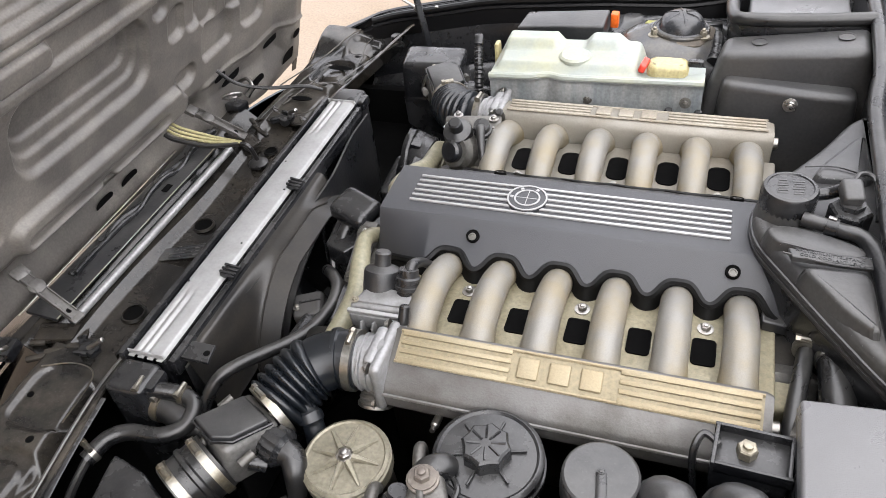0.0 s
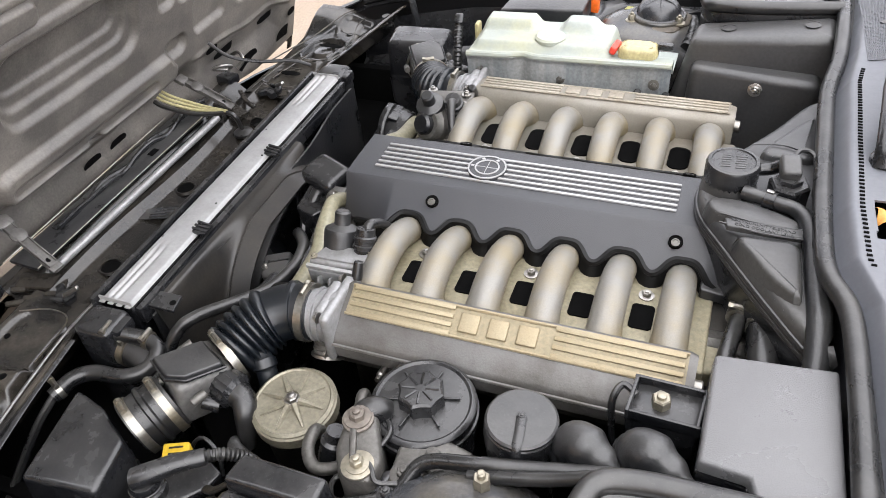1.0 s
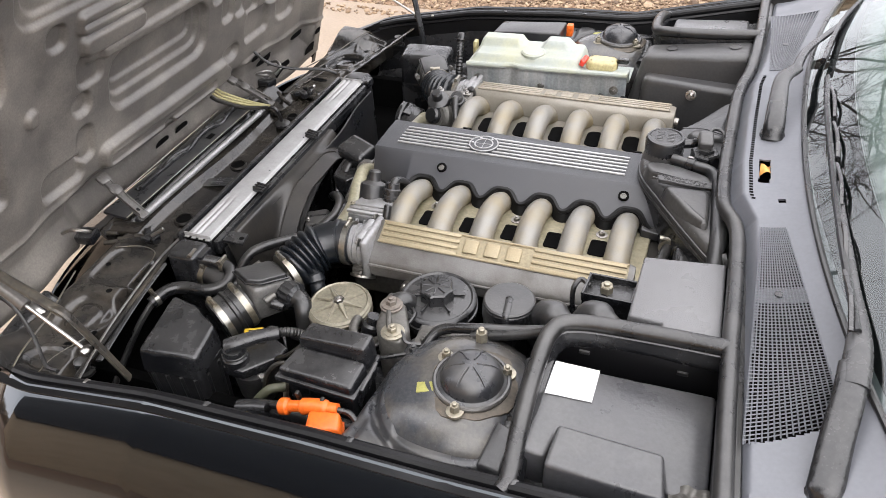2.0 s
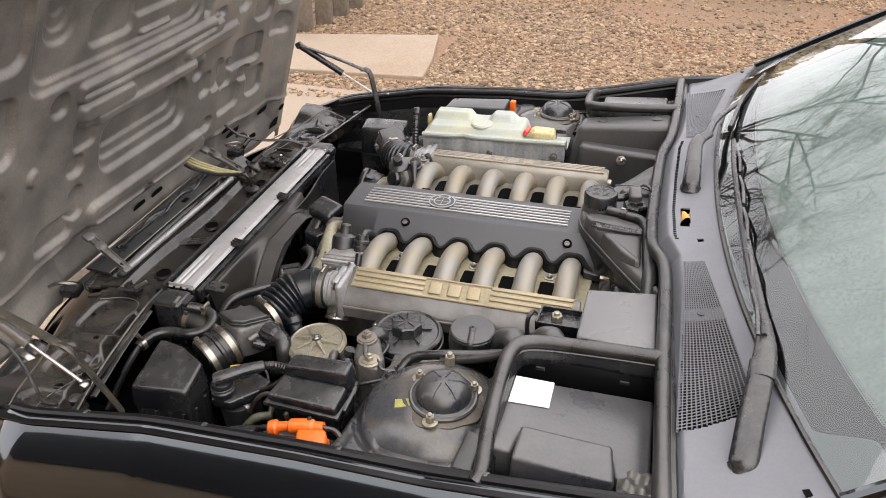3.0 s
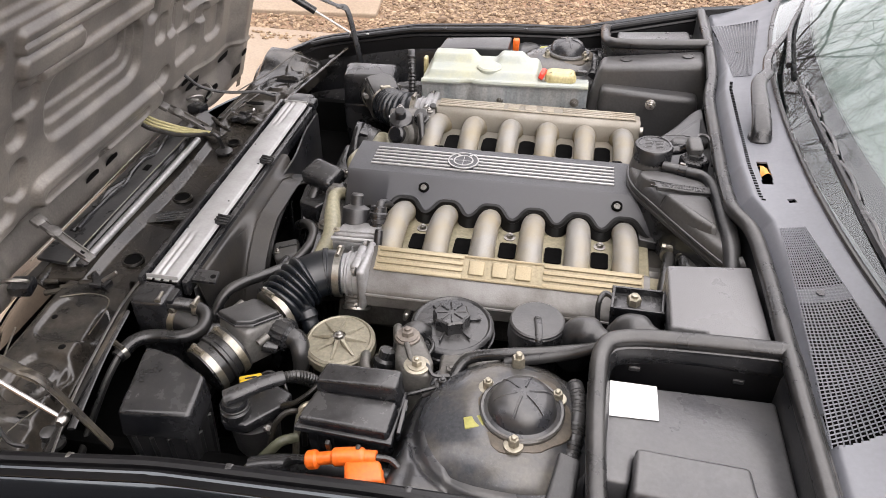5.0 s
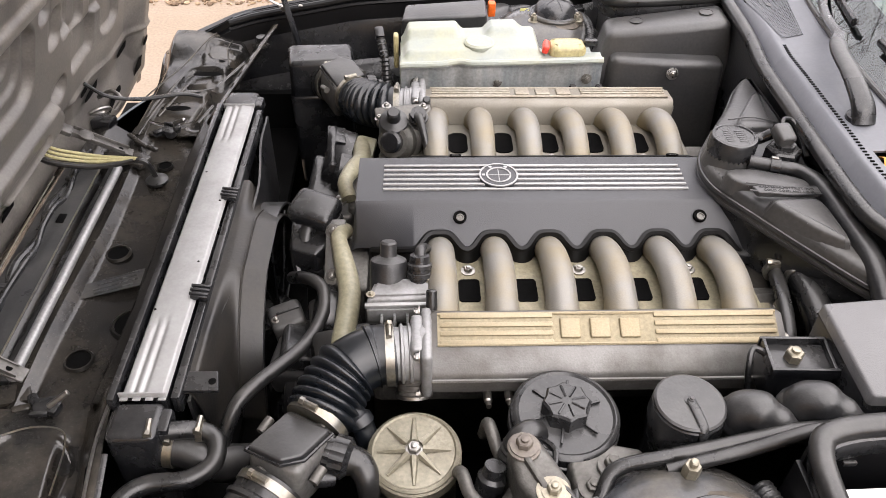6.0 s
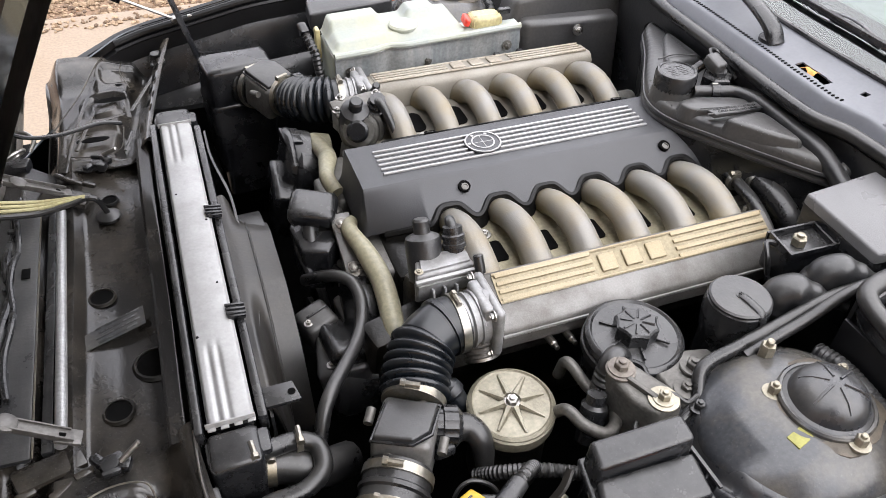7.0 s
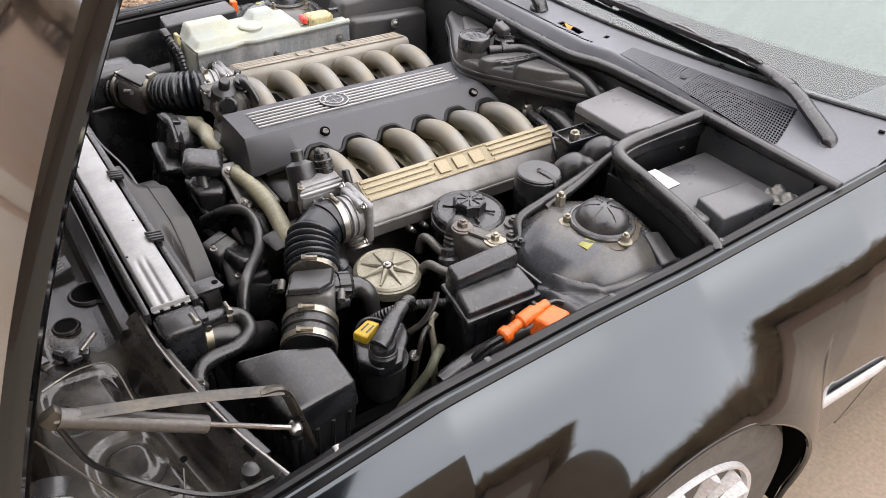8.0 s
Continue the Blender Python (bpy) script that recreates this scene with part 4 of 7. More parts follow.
        part("cylinder", tube([a, a.lerp(top, 0.97)], 0.0100, 16, straight=True), GASGREY if SIDE > 0 else BLACK, g, "dull grey gas cylinder with faded marking")
        mid = a.lerp(top, 0.45)
        axis = (top - a).normalized()
        for k in range(3):
            part("mark", tube([mid - axis * (0.024 - 0.003 * k) + Vector((0, -0.004 + 0.0035 * k, 0.0095)), mid + axis * 0.020 + Vector((0, -0.004 + 0.0035 * k, 0.0095))], 0.0009, 5, straight=True), BLACK, g)
        part("foot", box(top, (0.022, 0.014, 0.020), (0, -30, 0), 0.005), WORN, g)
        part("ball_joint", lathe([(0.005, -0.009), (0.008, -0.004), (0.008, 0.004), (0.005, 0.009)], lower, (0, 1, 0), 12), STEEL, g)
    SIDE = 1.0


# ---- cowl and windscreen ----
def glass_x(y):
    return 0.455 + 0.098 * (abs(y) / 0.70) ** 2.2


def cowl_z(x, y):
    base = 0.898 - 0.046 * (abs(y) / 0.70) ** 2
    return base + (0.908 - base) * max(0.0, (x - 0.40) / (glass_x(y) - 0.40)) ** 1.5


SEALX = [(-0.785, 0.390), (-0.509, 0.380), (-0.35, 0.378), (-0.25, 0.372), (-0.19, 0.350), (-0.10, 0.345), (0.05, 0.347), (0.20, 0.352), (0.32, 0.370), (0.46, 0.380), (0.77, 0.390)]


def seal_x(y):
    return table(y, SEALX)


def grille_top(a):
    return lerp(0.434, 0.498, (a - 0.272) / 0.345)


def build_cowl():
    cowl = thing("cowl_panel", "grey cowl panel with air-intake grilles", "cowl panel", (0.44, 0, 0.86))
    def in_grille(x, y):
        a = abs(y)
        if not 0.272 < a < 0.645:
            return False
        if 0.400 < a < 0.426:
            return False
        lo = 0.404
        hi = grille_top(a) + 0.002
        return lo < x < hi and a < 0.652 - 0.35 * (x - 0.40)
    NX, NY = 56, 620
    def sheet(u, v):
        y = lerp(-0.786, 0.786, v)
        x0 = seal_x(y) + 0.006
        x = lerp(x0, max(glass_x(y) + 0.015, 0.40) + 0.05 * step(0.66, 0.70, abs(y)), u)
        return (x, y, cowl_z(x, y) - 0.030 * step(0.022, 0.0, x - x0))
    def cut(u, v):
        x, y, z = sheet(u, v)
        return in_grille(x, y) or (0.395 < x < 0.412 and -0.155 < y < -0.085) or (0.425 < x < 0.435 and abs(y + 0.203) < 0.006)
    part("panel", thicken(grid(NX, NY, sheet, skip=cut), 0.003), COWL, cowl)
    # near-black sheet paints the shade seen through the grille
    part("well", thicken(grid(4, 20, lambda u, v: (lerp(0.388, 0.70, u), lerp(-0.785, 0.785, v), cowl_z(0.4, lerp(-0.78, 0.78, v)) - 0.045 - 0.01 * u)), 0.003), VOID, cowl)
    for s in (-1, 1):
        mesh = bmesh.new()
        for k in range(68):
            a = lerp(0.272, 0.645, k / 67)
            hi = grille_top(a) + 0.002
            pts = [(lerp(0.402, hi, i / 4), s * (a - 0.35 * (lerp(0.402, hi, i / 4) - 0.402) * step(0.5, 0.63, a)), cowl_z(lerp(0.402, hi, i / 4), a) + 0.001) for i in range(5)]
            tube(pts, 0.00095, 4, straight=True, bm=mesh)
        for j in range(17):
            pts = []
            for k in range(14):
                a = lerp(0.271, 0.652 - 0.35 * (lerp(0.403, 0.510, j / 16) - 0.40), k / 13)
                hi = grille_top(a) + 0.002
                x = lerp(0.403, hi, j / 16)
                pts.append((x, s * a, cowl_z(x, a) + 0.001))
            tube(pts, 0.00095, 4, straight=True, bm=mesh)
        part("grille", mesh, COWL, cowl, "fine square-mesh air grille")
        hole = (0.431, s * 0.413)
        part("screw_cap", lathe([(0.006, 0), (0.006, 0.002), (0.003, 0.002)], (*hole, cowl_z(*hole) + 0.001), sides=14), BLACK, cowl)
        part("drain_hole", box((0.547, s * 0.749, cowl_z(0.547, 0.749) + 0.001), (0.010, 0.010, 0.002), (0, 0, 20), 0.0006), VOID, cowl)
    slots = bmesh.new()
    for k in range(60):
        y = lerp(-0.20, 0.24, k / 59)
        box((seal_x(y) + 0.036, y, cowl_z(seal_x(y) + 0.036, y) + 0.0005), (0.0055, 0.0024, 0.002), bevel=0, bm=slots)
    part("comb_strip", slots, VOID, cowl, "row of small black slots along the panel edge", kind="stuff")
    leaf = thing("dry_leaf", "dry curled orange-brown leaf lying on the cowl opening", "leaf", (0.404, -0.105, 0.885))
    part("blade", thicken(grid(8, 6, lambda u, v: (0.396 + 0.016 * u, -0.125 + 0.032 * v, 0.897 + 0.006 * math.sin(3 * u + 2 * v) - 0.02 * abs(v - 0.5) * (1 - u))), 0.0006), mat("dry_leaf", (0.55, 0.26, 0.06), 0.7, bump=0.2), leaf)


def build_windscreen():
    ws = thing("windscreen", "tinted windscreen reflecting sky and bare branches", "windscreen", (0.5, 0, 0.9))
    def g(u, v):
        y = lerp(-0.765, 0.765, v)
        x = glass_x(y) + 0.004 + 0.80 * u
        return (x, y * (1 - 0.19 * u), 0.912 + 0.467 * u + 0.02 * math.sin(math.pi * u))
    GLASSOB = part("glass", grid(24, 40, g), GLASS, ws)
    GLASSOB.visible_shadow = False
    def under(u, v, d):
        x, y, z = g(u, v)
        return (x + 0.5 * d, y * 0.995, z - 0.86 * d)
    part("frit_band", grid(6, 40, lambda u, v: under(0.002 + 0.083 * u + 0.02 * step(0.90, 1.0, abs(2 * v - 1)) * u, v, 0.004)), FRIT, ws, "black ceramic band along the glass foot")
    dots = bmesh.new()
    for row in range(4):
        for k in range(420):
            u, v, r = 0.087 + 0.0030 * row, (k + 0.5 * (row % 2)) / 420, 0.0011 - 0.0003 * row
            c = Vector(under(u, v, 0.004))
            dots.faces.new([dots.verts.new(c + Vector((r * math.cos(q), r * math.sin(q), r * 0.55 * math.cos(q)))) for q in (0, 1.05, 2.09, 3.14, 4.19, 5.24)])
    part("frit_dots", dots, FRIT, ws, kind="stuff")
    shade = thing("sunshade", "pleated pale grey sunshade spread behind the windscreen", "sunshade", (0.9, 0, 1.05))
    part("sheet", thicken(grid(10, 240, lambda u, v: under(0.04 + 0.90 * u, 0.04 + 0.92 * v, 0.035 + 0.012 * abs(((v * 16) % 1) * 2 - 1))), 0.002), SHADECLOTH, shade)
    part("base_seal", tube([g(0.0, k / 20) for k in range(21)], 0.0045, 8, per=3), RUBBER, ws)
    for s in (0, 1):
        part("pillar_trim", tube([Vector(g(k / 10, s)) for k in range(11)], 0.009, 8, per=2), PAINT, ws, "black roof pillar")
    body_top = part("roof", thicken(grid(10, 16, lambda u, v: (lerp(g(1, v)[0], 2.15, u), g(1, v)[1], 1.379 + 0.03 * math.sin(math.pi * u) - 0.02 * abs(2 * v - 1) ** 3 * math.sin(math.pi * u))), 0.02), PAINT, ws)
    dash = part("dashboard", thicken(grid(14, 30, lambda u, v: (glass_x(lerp(-0.68, 0.68, v)) + 0.03 + 0.55 * u, lerp(-0.68, 0.68, v) * (1 - 0.06 * u), 0.875 + 0.10 * math.sin(1.6 * u))), 0.02), BEIGE, ws, "grey padded dashboard top")
    part("cabin_back", box((1.9, 0, 0.8), (0.05, 1.5, 1.0), bevel=0.01), BEIGE, ws)


def build_wipers():
    near = thing("windscreen_wiper", "black wiper arm and blade parked at the glass", "wiper", (0.494, -0.666, 0.845), group="wipers")
    bm = tube([(0.480, -0.712, 0.866), (0.483, -0.694, 0.880), (0.489, -0.650, 0.902), (0.497, -0.605, 0.922), (0.503, -0.562, 0.930)], lambda t, s: 0.0185 * (0.55 + 0.45 * step(0.0, 0.10, t)) - 0.002 * t, 24, squash=0.50)
    part("knuckle", bm, BLACK, near)
    part("pivot_cap", lathe([(0.022, 0), (0.021, 0.012), (0.014, 0.02)], (0.482, -0.696, 0.852), (0, -0.2, 1), 20), BLACK, near)
    part("arm", tube([(0.502, -0.592, 0.926), (0.509, -0.52, 0.936), (0.508, -0.43, 0.938), (0.500, -0.30, 0.940), (0.494, -0.20, 0.942)], lambda t, s: 0.0165 - 0.0105 * step(0.05, 0.45, t), 14, squash=0.55), BLACK, near)
    part("blade", tube([(0.505, -0.52, 0.942), (0.492, -0.30, 0.946), (0.486, 0.0, 0.948), (0.490, 0.14, 0.948)], 0.005, 8, squash=1.4), BLACK, near)
    for k in range(5):
        y = -0.47 + 0.13 * k
        part("blade_yoke", tube([(0.4965, y - 0.055, 0.947), (0.497, y, 0.954), (0.4945, y + 0.055, 0.948)], 0.0032, 8, per=4, squash=0.6), BLACK, near)
    far = thing("windscreen_wiper", "black wiper arm with bent knuckle on the cowl", "wiper", (0.411, -0.005, 0.90), group="wipers")
    part("knuckle", tube([(0.411, -0.018, 0.896), (0.411, 0.0, 0.918), (0.412, 0.05, 0.936), (0.417, 0.120, 0.946), (0.440, 0.170, 0.947)], lambda t, s: 0.018 - 0.006 * t, 20, squash=0.62), BLACK, far)
    part("pivot_cap", lathe([(0.021, 0), (0.020, 0.012), (0.012, 0.02)], (0.411, -0.005, 0.892), sides=20), BLACK, far)
    part("arm", tube([(0.437, 0.16, 0.946), (0.462, 0.28, 0.940), (0.53, 0.44, 0.935), (0.575, 0.56, 0.935)], lambda t, s: 0.009 - 0.003 * t, 8, squash=0.6), BLACK, far)
    part("blade", tube([(0.486, 0.22, 0.944), (0.525, 0.42, 0.944), (0.585, 0.60, 0.944)], 0.005, 8, squash=1.4), BLACK, far)


def build_seals():
    s1 = thing("bay_seal", "black rubber seal along the rear of the engine bay", "rubber seal", (0.38, 0, 0.85))
    path = [(0.390, -0.785, 0.852), (0.384, -0.65, 0.860), (0.380, -0.509, 0.866), (0.378, -0.35, 0.868), (0.372, -0.25, 0.868), (0.350, -0.19, 0.868), (0.345, -0.10, 0.870), (0.347, 0.05, 0.872), (0.352, 0.20, 0.870), (0.370, 0.32, 0.866), (0.380, 0.46, 0.864), (0.385, 0.62, 0.858), (0.390, 0.77, 0.850)]
    part("bulb", tube(path, 0.0115, 12, per=6), RUBBER, s1)
    part("carrier", tube([(x + 0.012, y, z - 0.012) for x, y, z in path], 0.009, 8, per=5), RUBBER, s1)
    global SIDE
    for SIDE in (1.0, -1.0):
        s2 = thing("tray_seal", "black rubber seal round the tray beside the firewall", "rubber seal", (0.15, -0.6, 0.83), group="tray seals")
        path = [(0.380, -0.509, 0.866), (0.28, -0.505, 0.860), (0.185, -0.508, 0.855), (0.155, -0.530, 0.850), (0.150, -0.60, 0.842), (0.152, -0.68, 0.825), (0.156, -0.735, 0.805), (0.15, -0.752, 0.797)]
        part("bulb", tube(path, 0.012, 12, per=6), RUBBER, s2)
        part("tray_wall", tube([(x + 0.004, y - 0.004, z - 0.020) for x, y, z in path], 0.012, 8, per=5, squash=1.6), BLACK, s2)
        s3 = thing("fender_seal", "black rubber seal along the fender edge", "rubber seal", (-0.1, -0.75, 0.78), group="fender seals")
        pts = []
        for k in range(20):
            x = lerp(-0.66, 0.385, k / 19)
            y0, z0 = lip(x)
            pts.append((x, y0 + 0.017, z0 - 0.004))
        part("bulb", tube(pts, 0.009, 10, per=3), WINGRUBBER, s3)
        part("carrier", tube([(x, y + 0.010, z - 0.010) for x, y, z in pts], 0.005, 6, per=2), WINGRUBBER, s3)
        for k in (3, 7, 11, 15):
            part("clip", box((pts[k][0], pts[k][1] + 0.002, pts[k][2] + 0.006), (0.010, 0.010, 0.006), bevel=0.002), STEEL if k == 3 else BLACK, s3)
    SIDE = 1.0


def build_wheels():
    global SIDE
    for SIDE, cx in ((1.0, -0.005), (-1.0, -0.005), (1.0, 2.67), (-1.0, 2.67)):
        w = thing("wheel", "silver alloy wheel with dusty black tyre under the fender", "wheel", (cx, -0.84, 0.0), group="wheels")
        c = Vector((cx, -0.812, 0.318))
        part("tyre", lathe([(0.205, -0.10), (0.25, -0.112), (0.295, -0.108), (0.322, -0.085), (0.326, -0.04), (0.326, 0.04), (0.322, 0.085), (0.29, 0.108), (0.205, 0.10)], c, (0, 1, 0), 56), TYRE, w)
        rim = part("rim", lathe([(0.214, 0.09), (0.214, -0.095), (0.211, -0.112), (0.203, -0.110), (0.197, -0.09), (0.188, -0.070), (0.05, -0.070)], c, (0, 1, 0), 56), RIM, w)
        for k in range(15):
            a = 2 * math.pi * k / 15
            d = Vector((math.cos(a), 0, math.sin(a)))
            part("spoke", tube([c + d * 0.04 + Vector((0, -0.085, 0)), c + d * 0.12 + Vector((0, -0.085, 0)), c + d * 0.196 + Vector((0, -0.092, 0))], lambda t, s: lerp(0.012, 0.030, t), 8, per=3, squash=0.4), RIM, rim)
        part("hub_cap", lathe([(0.045, 0.0), (0.045, 0.05), (0.03, 0.058)], c + Vector((0, -0.03, 0)), (0, -1, 0), 24), RIM, rim)
    SIDE = 1.0


build_ground()
BODY = build_body()
build_rail()
build_hood()
build_cowl()
build_windscreen()
build_wipers()
build_seals()
build_wheels()

# ---- engine ----
RUBBEREDGE = mat("black_edge_rubber", (0.004, 0.004, 0.004), 0.5, bump=0.05, spec=0.25)
METER = mat("grey_cast_meter_housing", (0.12, 0.117, 0.112), 0.48, metal=0.3, col2=(0.035, 0.033, 0.030), stain=0.6, stain_scale=14, bump=0.3, dust=0.06)
CREAMHOSE = mat("cream_coated_pipe", (0.24, 0.225, 0.155), 0.45, col2=(0.13, 0.11, 0.07), stain=0.6, stain_scale=18)
YELLOWTANK = mat("yellowed_tank_plastic", (0.38, 0.33, 0.17), 0.4, stain=0.3)
TANRIB = mat("dull_tan_rib_metal", (0.27, 0.245, 0.20), 0.5, metal=0.3, col2=(0.20, 0.16, 0.11), stain=0.6, stain_scale=9, bump=0.15)
RX = [-0.20, -0.12, -0.04, 0.04, 0.12, 0.20]


def build_engine_cover():
    cov = thing("engine_cover", "charcoal plastic engine cover with bright stripes and roundel", "engine cover", (0, 0, 0.70))
    def top(u, v):
        x = lerp(-0.322, 0.268, u)
        s = 2 * v - 1
        a = abs(s) * 0.88
        sg = 1 if s > 0 else -1
        bump = max(math.exp(-((x - r) / 0.027) ** 4) for r in RX)
        front = min(1.0, max(0.0, (-0.238 - x) / 0.084))
        rear = step(0.225, 0.26, x)
        ye = lerp(0.114 - 0.021 * bump, 0.080, front)
        ze = lerp(0.7513 + 0.01455 * bump, 0.722, max(front, rear * 0.6))
        if a < 0.42:
            y, z = a / 0.42 * 0.056, 0.7925 - 0.001 * (a / 0.42) ** 2
        elif a < 0.88:
            t = (a - 0.42) / 0.46
            y, z = lerp(0.056, ye, t), lerp(0.7915, ze, t)
        else:
            t = (a - 0.88) / 0.12
            y, z = ye + 0.004 * t, ze - 0.020 * t
        z = lerp(z, z - 0.003, step(0.245, 0.268, x))
        return (x + (0.012 if u == 0 else 0) * 0, sg * y, z)
    bm = grid(240, 60, top)
    ends = []
    for u in (0.0, 1.0):
        ring = [Vector(top(u, j / 60)) for j in range(61)]
        lowz = 0.716 if u == 0 else 0.725
        dx = -0.010 if u == 0 else 0.006
        grid(60, 4, lambda a, b: (ring[round(a * 60)].x + dx * b, ring[round(a * 60)].y, lerp(ring[round(a * 60)].z, min(lowz, ring[round(a * 60)].z), b)), bm)
    bmesh.ops.remove_doubles(bm, verts=bm.verts, dist=0.0004)
    part("shell", bm, COVER, cov, sharp=22)
    lipb = bmesh.new()
    for sg in (-1, 1):
        pts = []
        for k in range(160):
            x = lerp(-0.300, 0.262, k / 159)
            p = top((x + 0.322) / 0.59, 0.0 if sg < 0 else 1.0)
            pts.append((p[0], p[1] + sg * 0.002, p[2] - 0.003))
        tube(pts, 0.0052, 6, straight=True, bm=lipb)
        grid(159, 3, lambda u, v: (pts[round(u * 159)][0], pts[round(u * 159)][1] + sg * 0.012 * v, pts[round(u * 159)][2] - 0.026 * v), lipb)
    part("rubber_edge", lipb, RUBBEREDGE, cov, "black rubber edging with scallops over the runners")
    for k in range(6):
        y = lerp(-0.030, 0.030, k / 5)
        st = box((-0.053, y, 0.7935), (0.46, 0.0042, 0.0035), bevel=0.001)
        part("stripe", st, STRIP, cov, "bright raised metal stripe")
    rd = part("roundel", lathe([(0.030, 0), (0.030, 0.0045), (0.028, 0.005), (0.019, 0.005)], (-0.108, 0, 0.7925), sides=40), COVER, cov, "raised round badge of plain rings")
    for r in (0.0285, 0.018):
        part("ring", lathe([(r - 0.0012, 0), (r - 0.0012, 0.0015), (r + 0.0012, 0.0015), (r + 0.0012, 0)], (-0.108, 0, 0.7972), sides=40), STRIP, rd)
    part("cross_bar", box((-0.108, 0, 0.7975), (0.034, 0.0012, 0.0012), bevel=0.0003), STRIP, rd)
    part("cross_bar", box((-0.108, 0, 0.7975), (0.0012, 0.034, 0.0012), bevel=0.0003), STRIP, rd)
    for k in range(3):
        a = radians(60 + 60 * k)
        part("mark", box((-0.108 + 0.0233 * math.cos(a), 0.0233 * math.sin(a), 0.798), (0.005, 0.005, 0.0012), (0, 0, 60 * k - 30), 0.0003), STRIP, rd)
    part("rear_shield", slab([(0.225, -0.128, 0.004), (0.296, -0.122, -0.012), (0.290, -0.02, -0.006), (0.262, 0.0, 0), (0.225, 0.0, 0.004)], 0.744, 0.728, 0.004), BLACK, cov, "flat black shield at the cover's rear corner")
    for x in (-0.170, 0.184):
        for sg in (-1, 1):
            y = sg * 0.079
            axis = (0, sg * 0.45, 1)
            bm = lathe([(0.0098, -0.004), (0.0096, 0.0010), (0.0082, 0.0013), (0.0078, 0.0006)], (x, y, 0.780), axis, 24)
            rec = part("bolt_recess", bm, VOID, cov)
            part("bolt", lathe([(0.0058, 0), (0.0058, 0.002), (0.0042, 0.0023), (0.0038, 0.0008), (0.001, 0.0008)], (x, y - 0.002, 0.7795), axis, 16), DIRTYALU, rec)


def build_manifold():
    man = thing("intake_manifold", "cast aluminium intake manifold with yellowed ribbed panel and six runners", "intake manifold", (0, -0.28, 0.70), group="intake manifolds")
    rise = 0.0 if SIDE > 0 else 1.0
    prof = [(-0.255, 0.705), (-0.255, 0.762), (-0.262, 0.772), (-0.270, 0.775), (-0.308, 0.757 + 0.014 * rise), (-0.315, 0.750 + 0.014 * rise), (-0.334, 0.738 + 0.008 * rise), (-0.340, 0.730), (-0.338, 0.704), (-0.325, 0.698)]
    bm = bmesh.new()
    secs = []
    for x, k in ((-0.222, 0.94), (-0.216, 1.0), (0.228, 1.0), (0.236, 0.94)):
        cy, cz = -0.298, 0.735
        secs.append([bm.verts.new((x, cy + (y - cy) * k, cz + (z - cz) * k)) for y, z in prof])
    n = len(prof)
    for a, b in zip(secs, secs[1:]):
        for i in range(n):
            bm.faces.new((a[i], a[(i + 1) % n], b[(i + 1) % n], b[i]))
    bm.faces.new(secs[0])
    bm.faces.new(list(reversed(secs[-1])))
    ple = part("plenum", bm, ALU if SIDE > 0 else ALUTAN, man, "grey cast aluminium plenum", sharp=50)
    part("seam_ridge", tube([(-0.216, -0.341, 0.729), (0.23, -0.341, 0.729)], 0.0025, 6, straight=True), ALU, ple)
    tilt = -26.0
    def on(x, t, h=0.0):
        """A place on the sloping panel: t from far (0) to near (1) edge."""
        return (x, lerp(-0.2705, -0.3085, t) - 0.43 * h * (1 - rise), lerp(0.7755, 0.7575 + 0.014 * rise, t) + 0.9 * h)
    panel = bmesh.new()
    vs = [panel.verts.new(on(x, t, h)) for h in (0.0006, 0.0014) for x, t in ((-0.208, 0.0), (0.226, 0.0), (0.226, 1.0), (-0.208, 1.0))]
    panel.faces.new(vs[4:8])
    for i in range(4):
        panel.faces.new((vs[i], vs[(i + 1) % 4], vs[4 + (i + 1) % 4], vs[4 + i]))
    # Far panel slopes away; its duller look is put into these tan copies.
    face, back = (GOLD, GOLDDARK) if SIDE > 0 else (TANRIB, ALUTAN)
    pan = part("panel", panel, back, man, "yellowed lacquered panel")
    for x0, x1 in ((-0.205, -0.062), (0.068, 0.223)):
        for k in range(4):
            t = lerp(0.09, 0.91, k / 3)
            c = on((x0 + x1) / 2, t, 0.0026)
            part("rib", box(c, (x1 - x0, 0.0062, 0.0036), (25.4 - 19 * rise, 0, 0), 0.0012), face, pan)
    # raised plain mark between the ribs
    for k in range(3):
        c = on(-0.040 + 0.038 * k, 0.5, 0.0030)
        part("raised_block", box(c, (0.026, 0.026, 0.0042), (25.4 - 19 * rise, 0, 0), 0.004, 3), face, pan, "raised plain block")
    part("edge_band", tube([on(-0.208, 0.02, 0.002), on(0.226, 0.02, 0.002)], 0.0022, 6, straight=True), face, pan)
    part("edge_band", tube([on(-0.208, 0.98, 0.002), on(0.226, 0.98, 0.002)], 0.0022, 6, straight=True), face, pan)
    for x in RX:
        pts = [(x, -0.080, 0.716), (x, -0.110, 0.741), (x, -0.145, 0.757), (x, -0.18, 0.763), (x, -0.215, 0.758), (x, -0.245, 0.742), (x, -0.268, 0.722)]
        part("runner", tube(pts, lambda t, s: 0.0205 + 0.002 * t + 0.005 * step(0.72, 1.0, t), 24, per=8), RUNNER, man, "cast runner tube with yellow staining")
    fl = part("flange", slab([(-0.245, -0.105), (0.245, -0.105), (0.245, -0.255), (-0.245, -0.255)], 0.729, 0.700, 0.004), YELLOWBASE if SIDE > 0 else ALUTAN, man, "yellowed cast flange with dark openings")
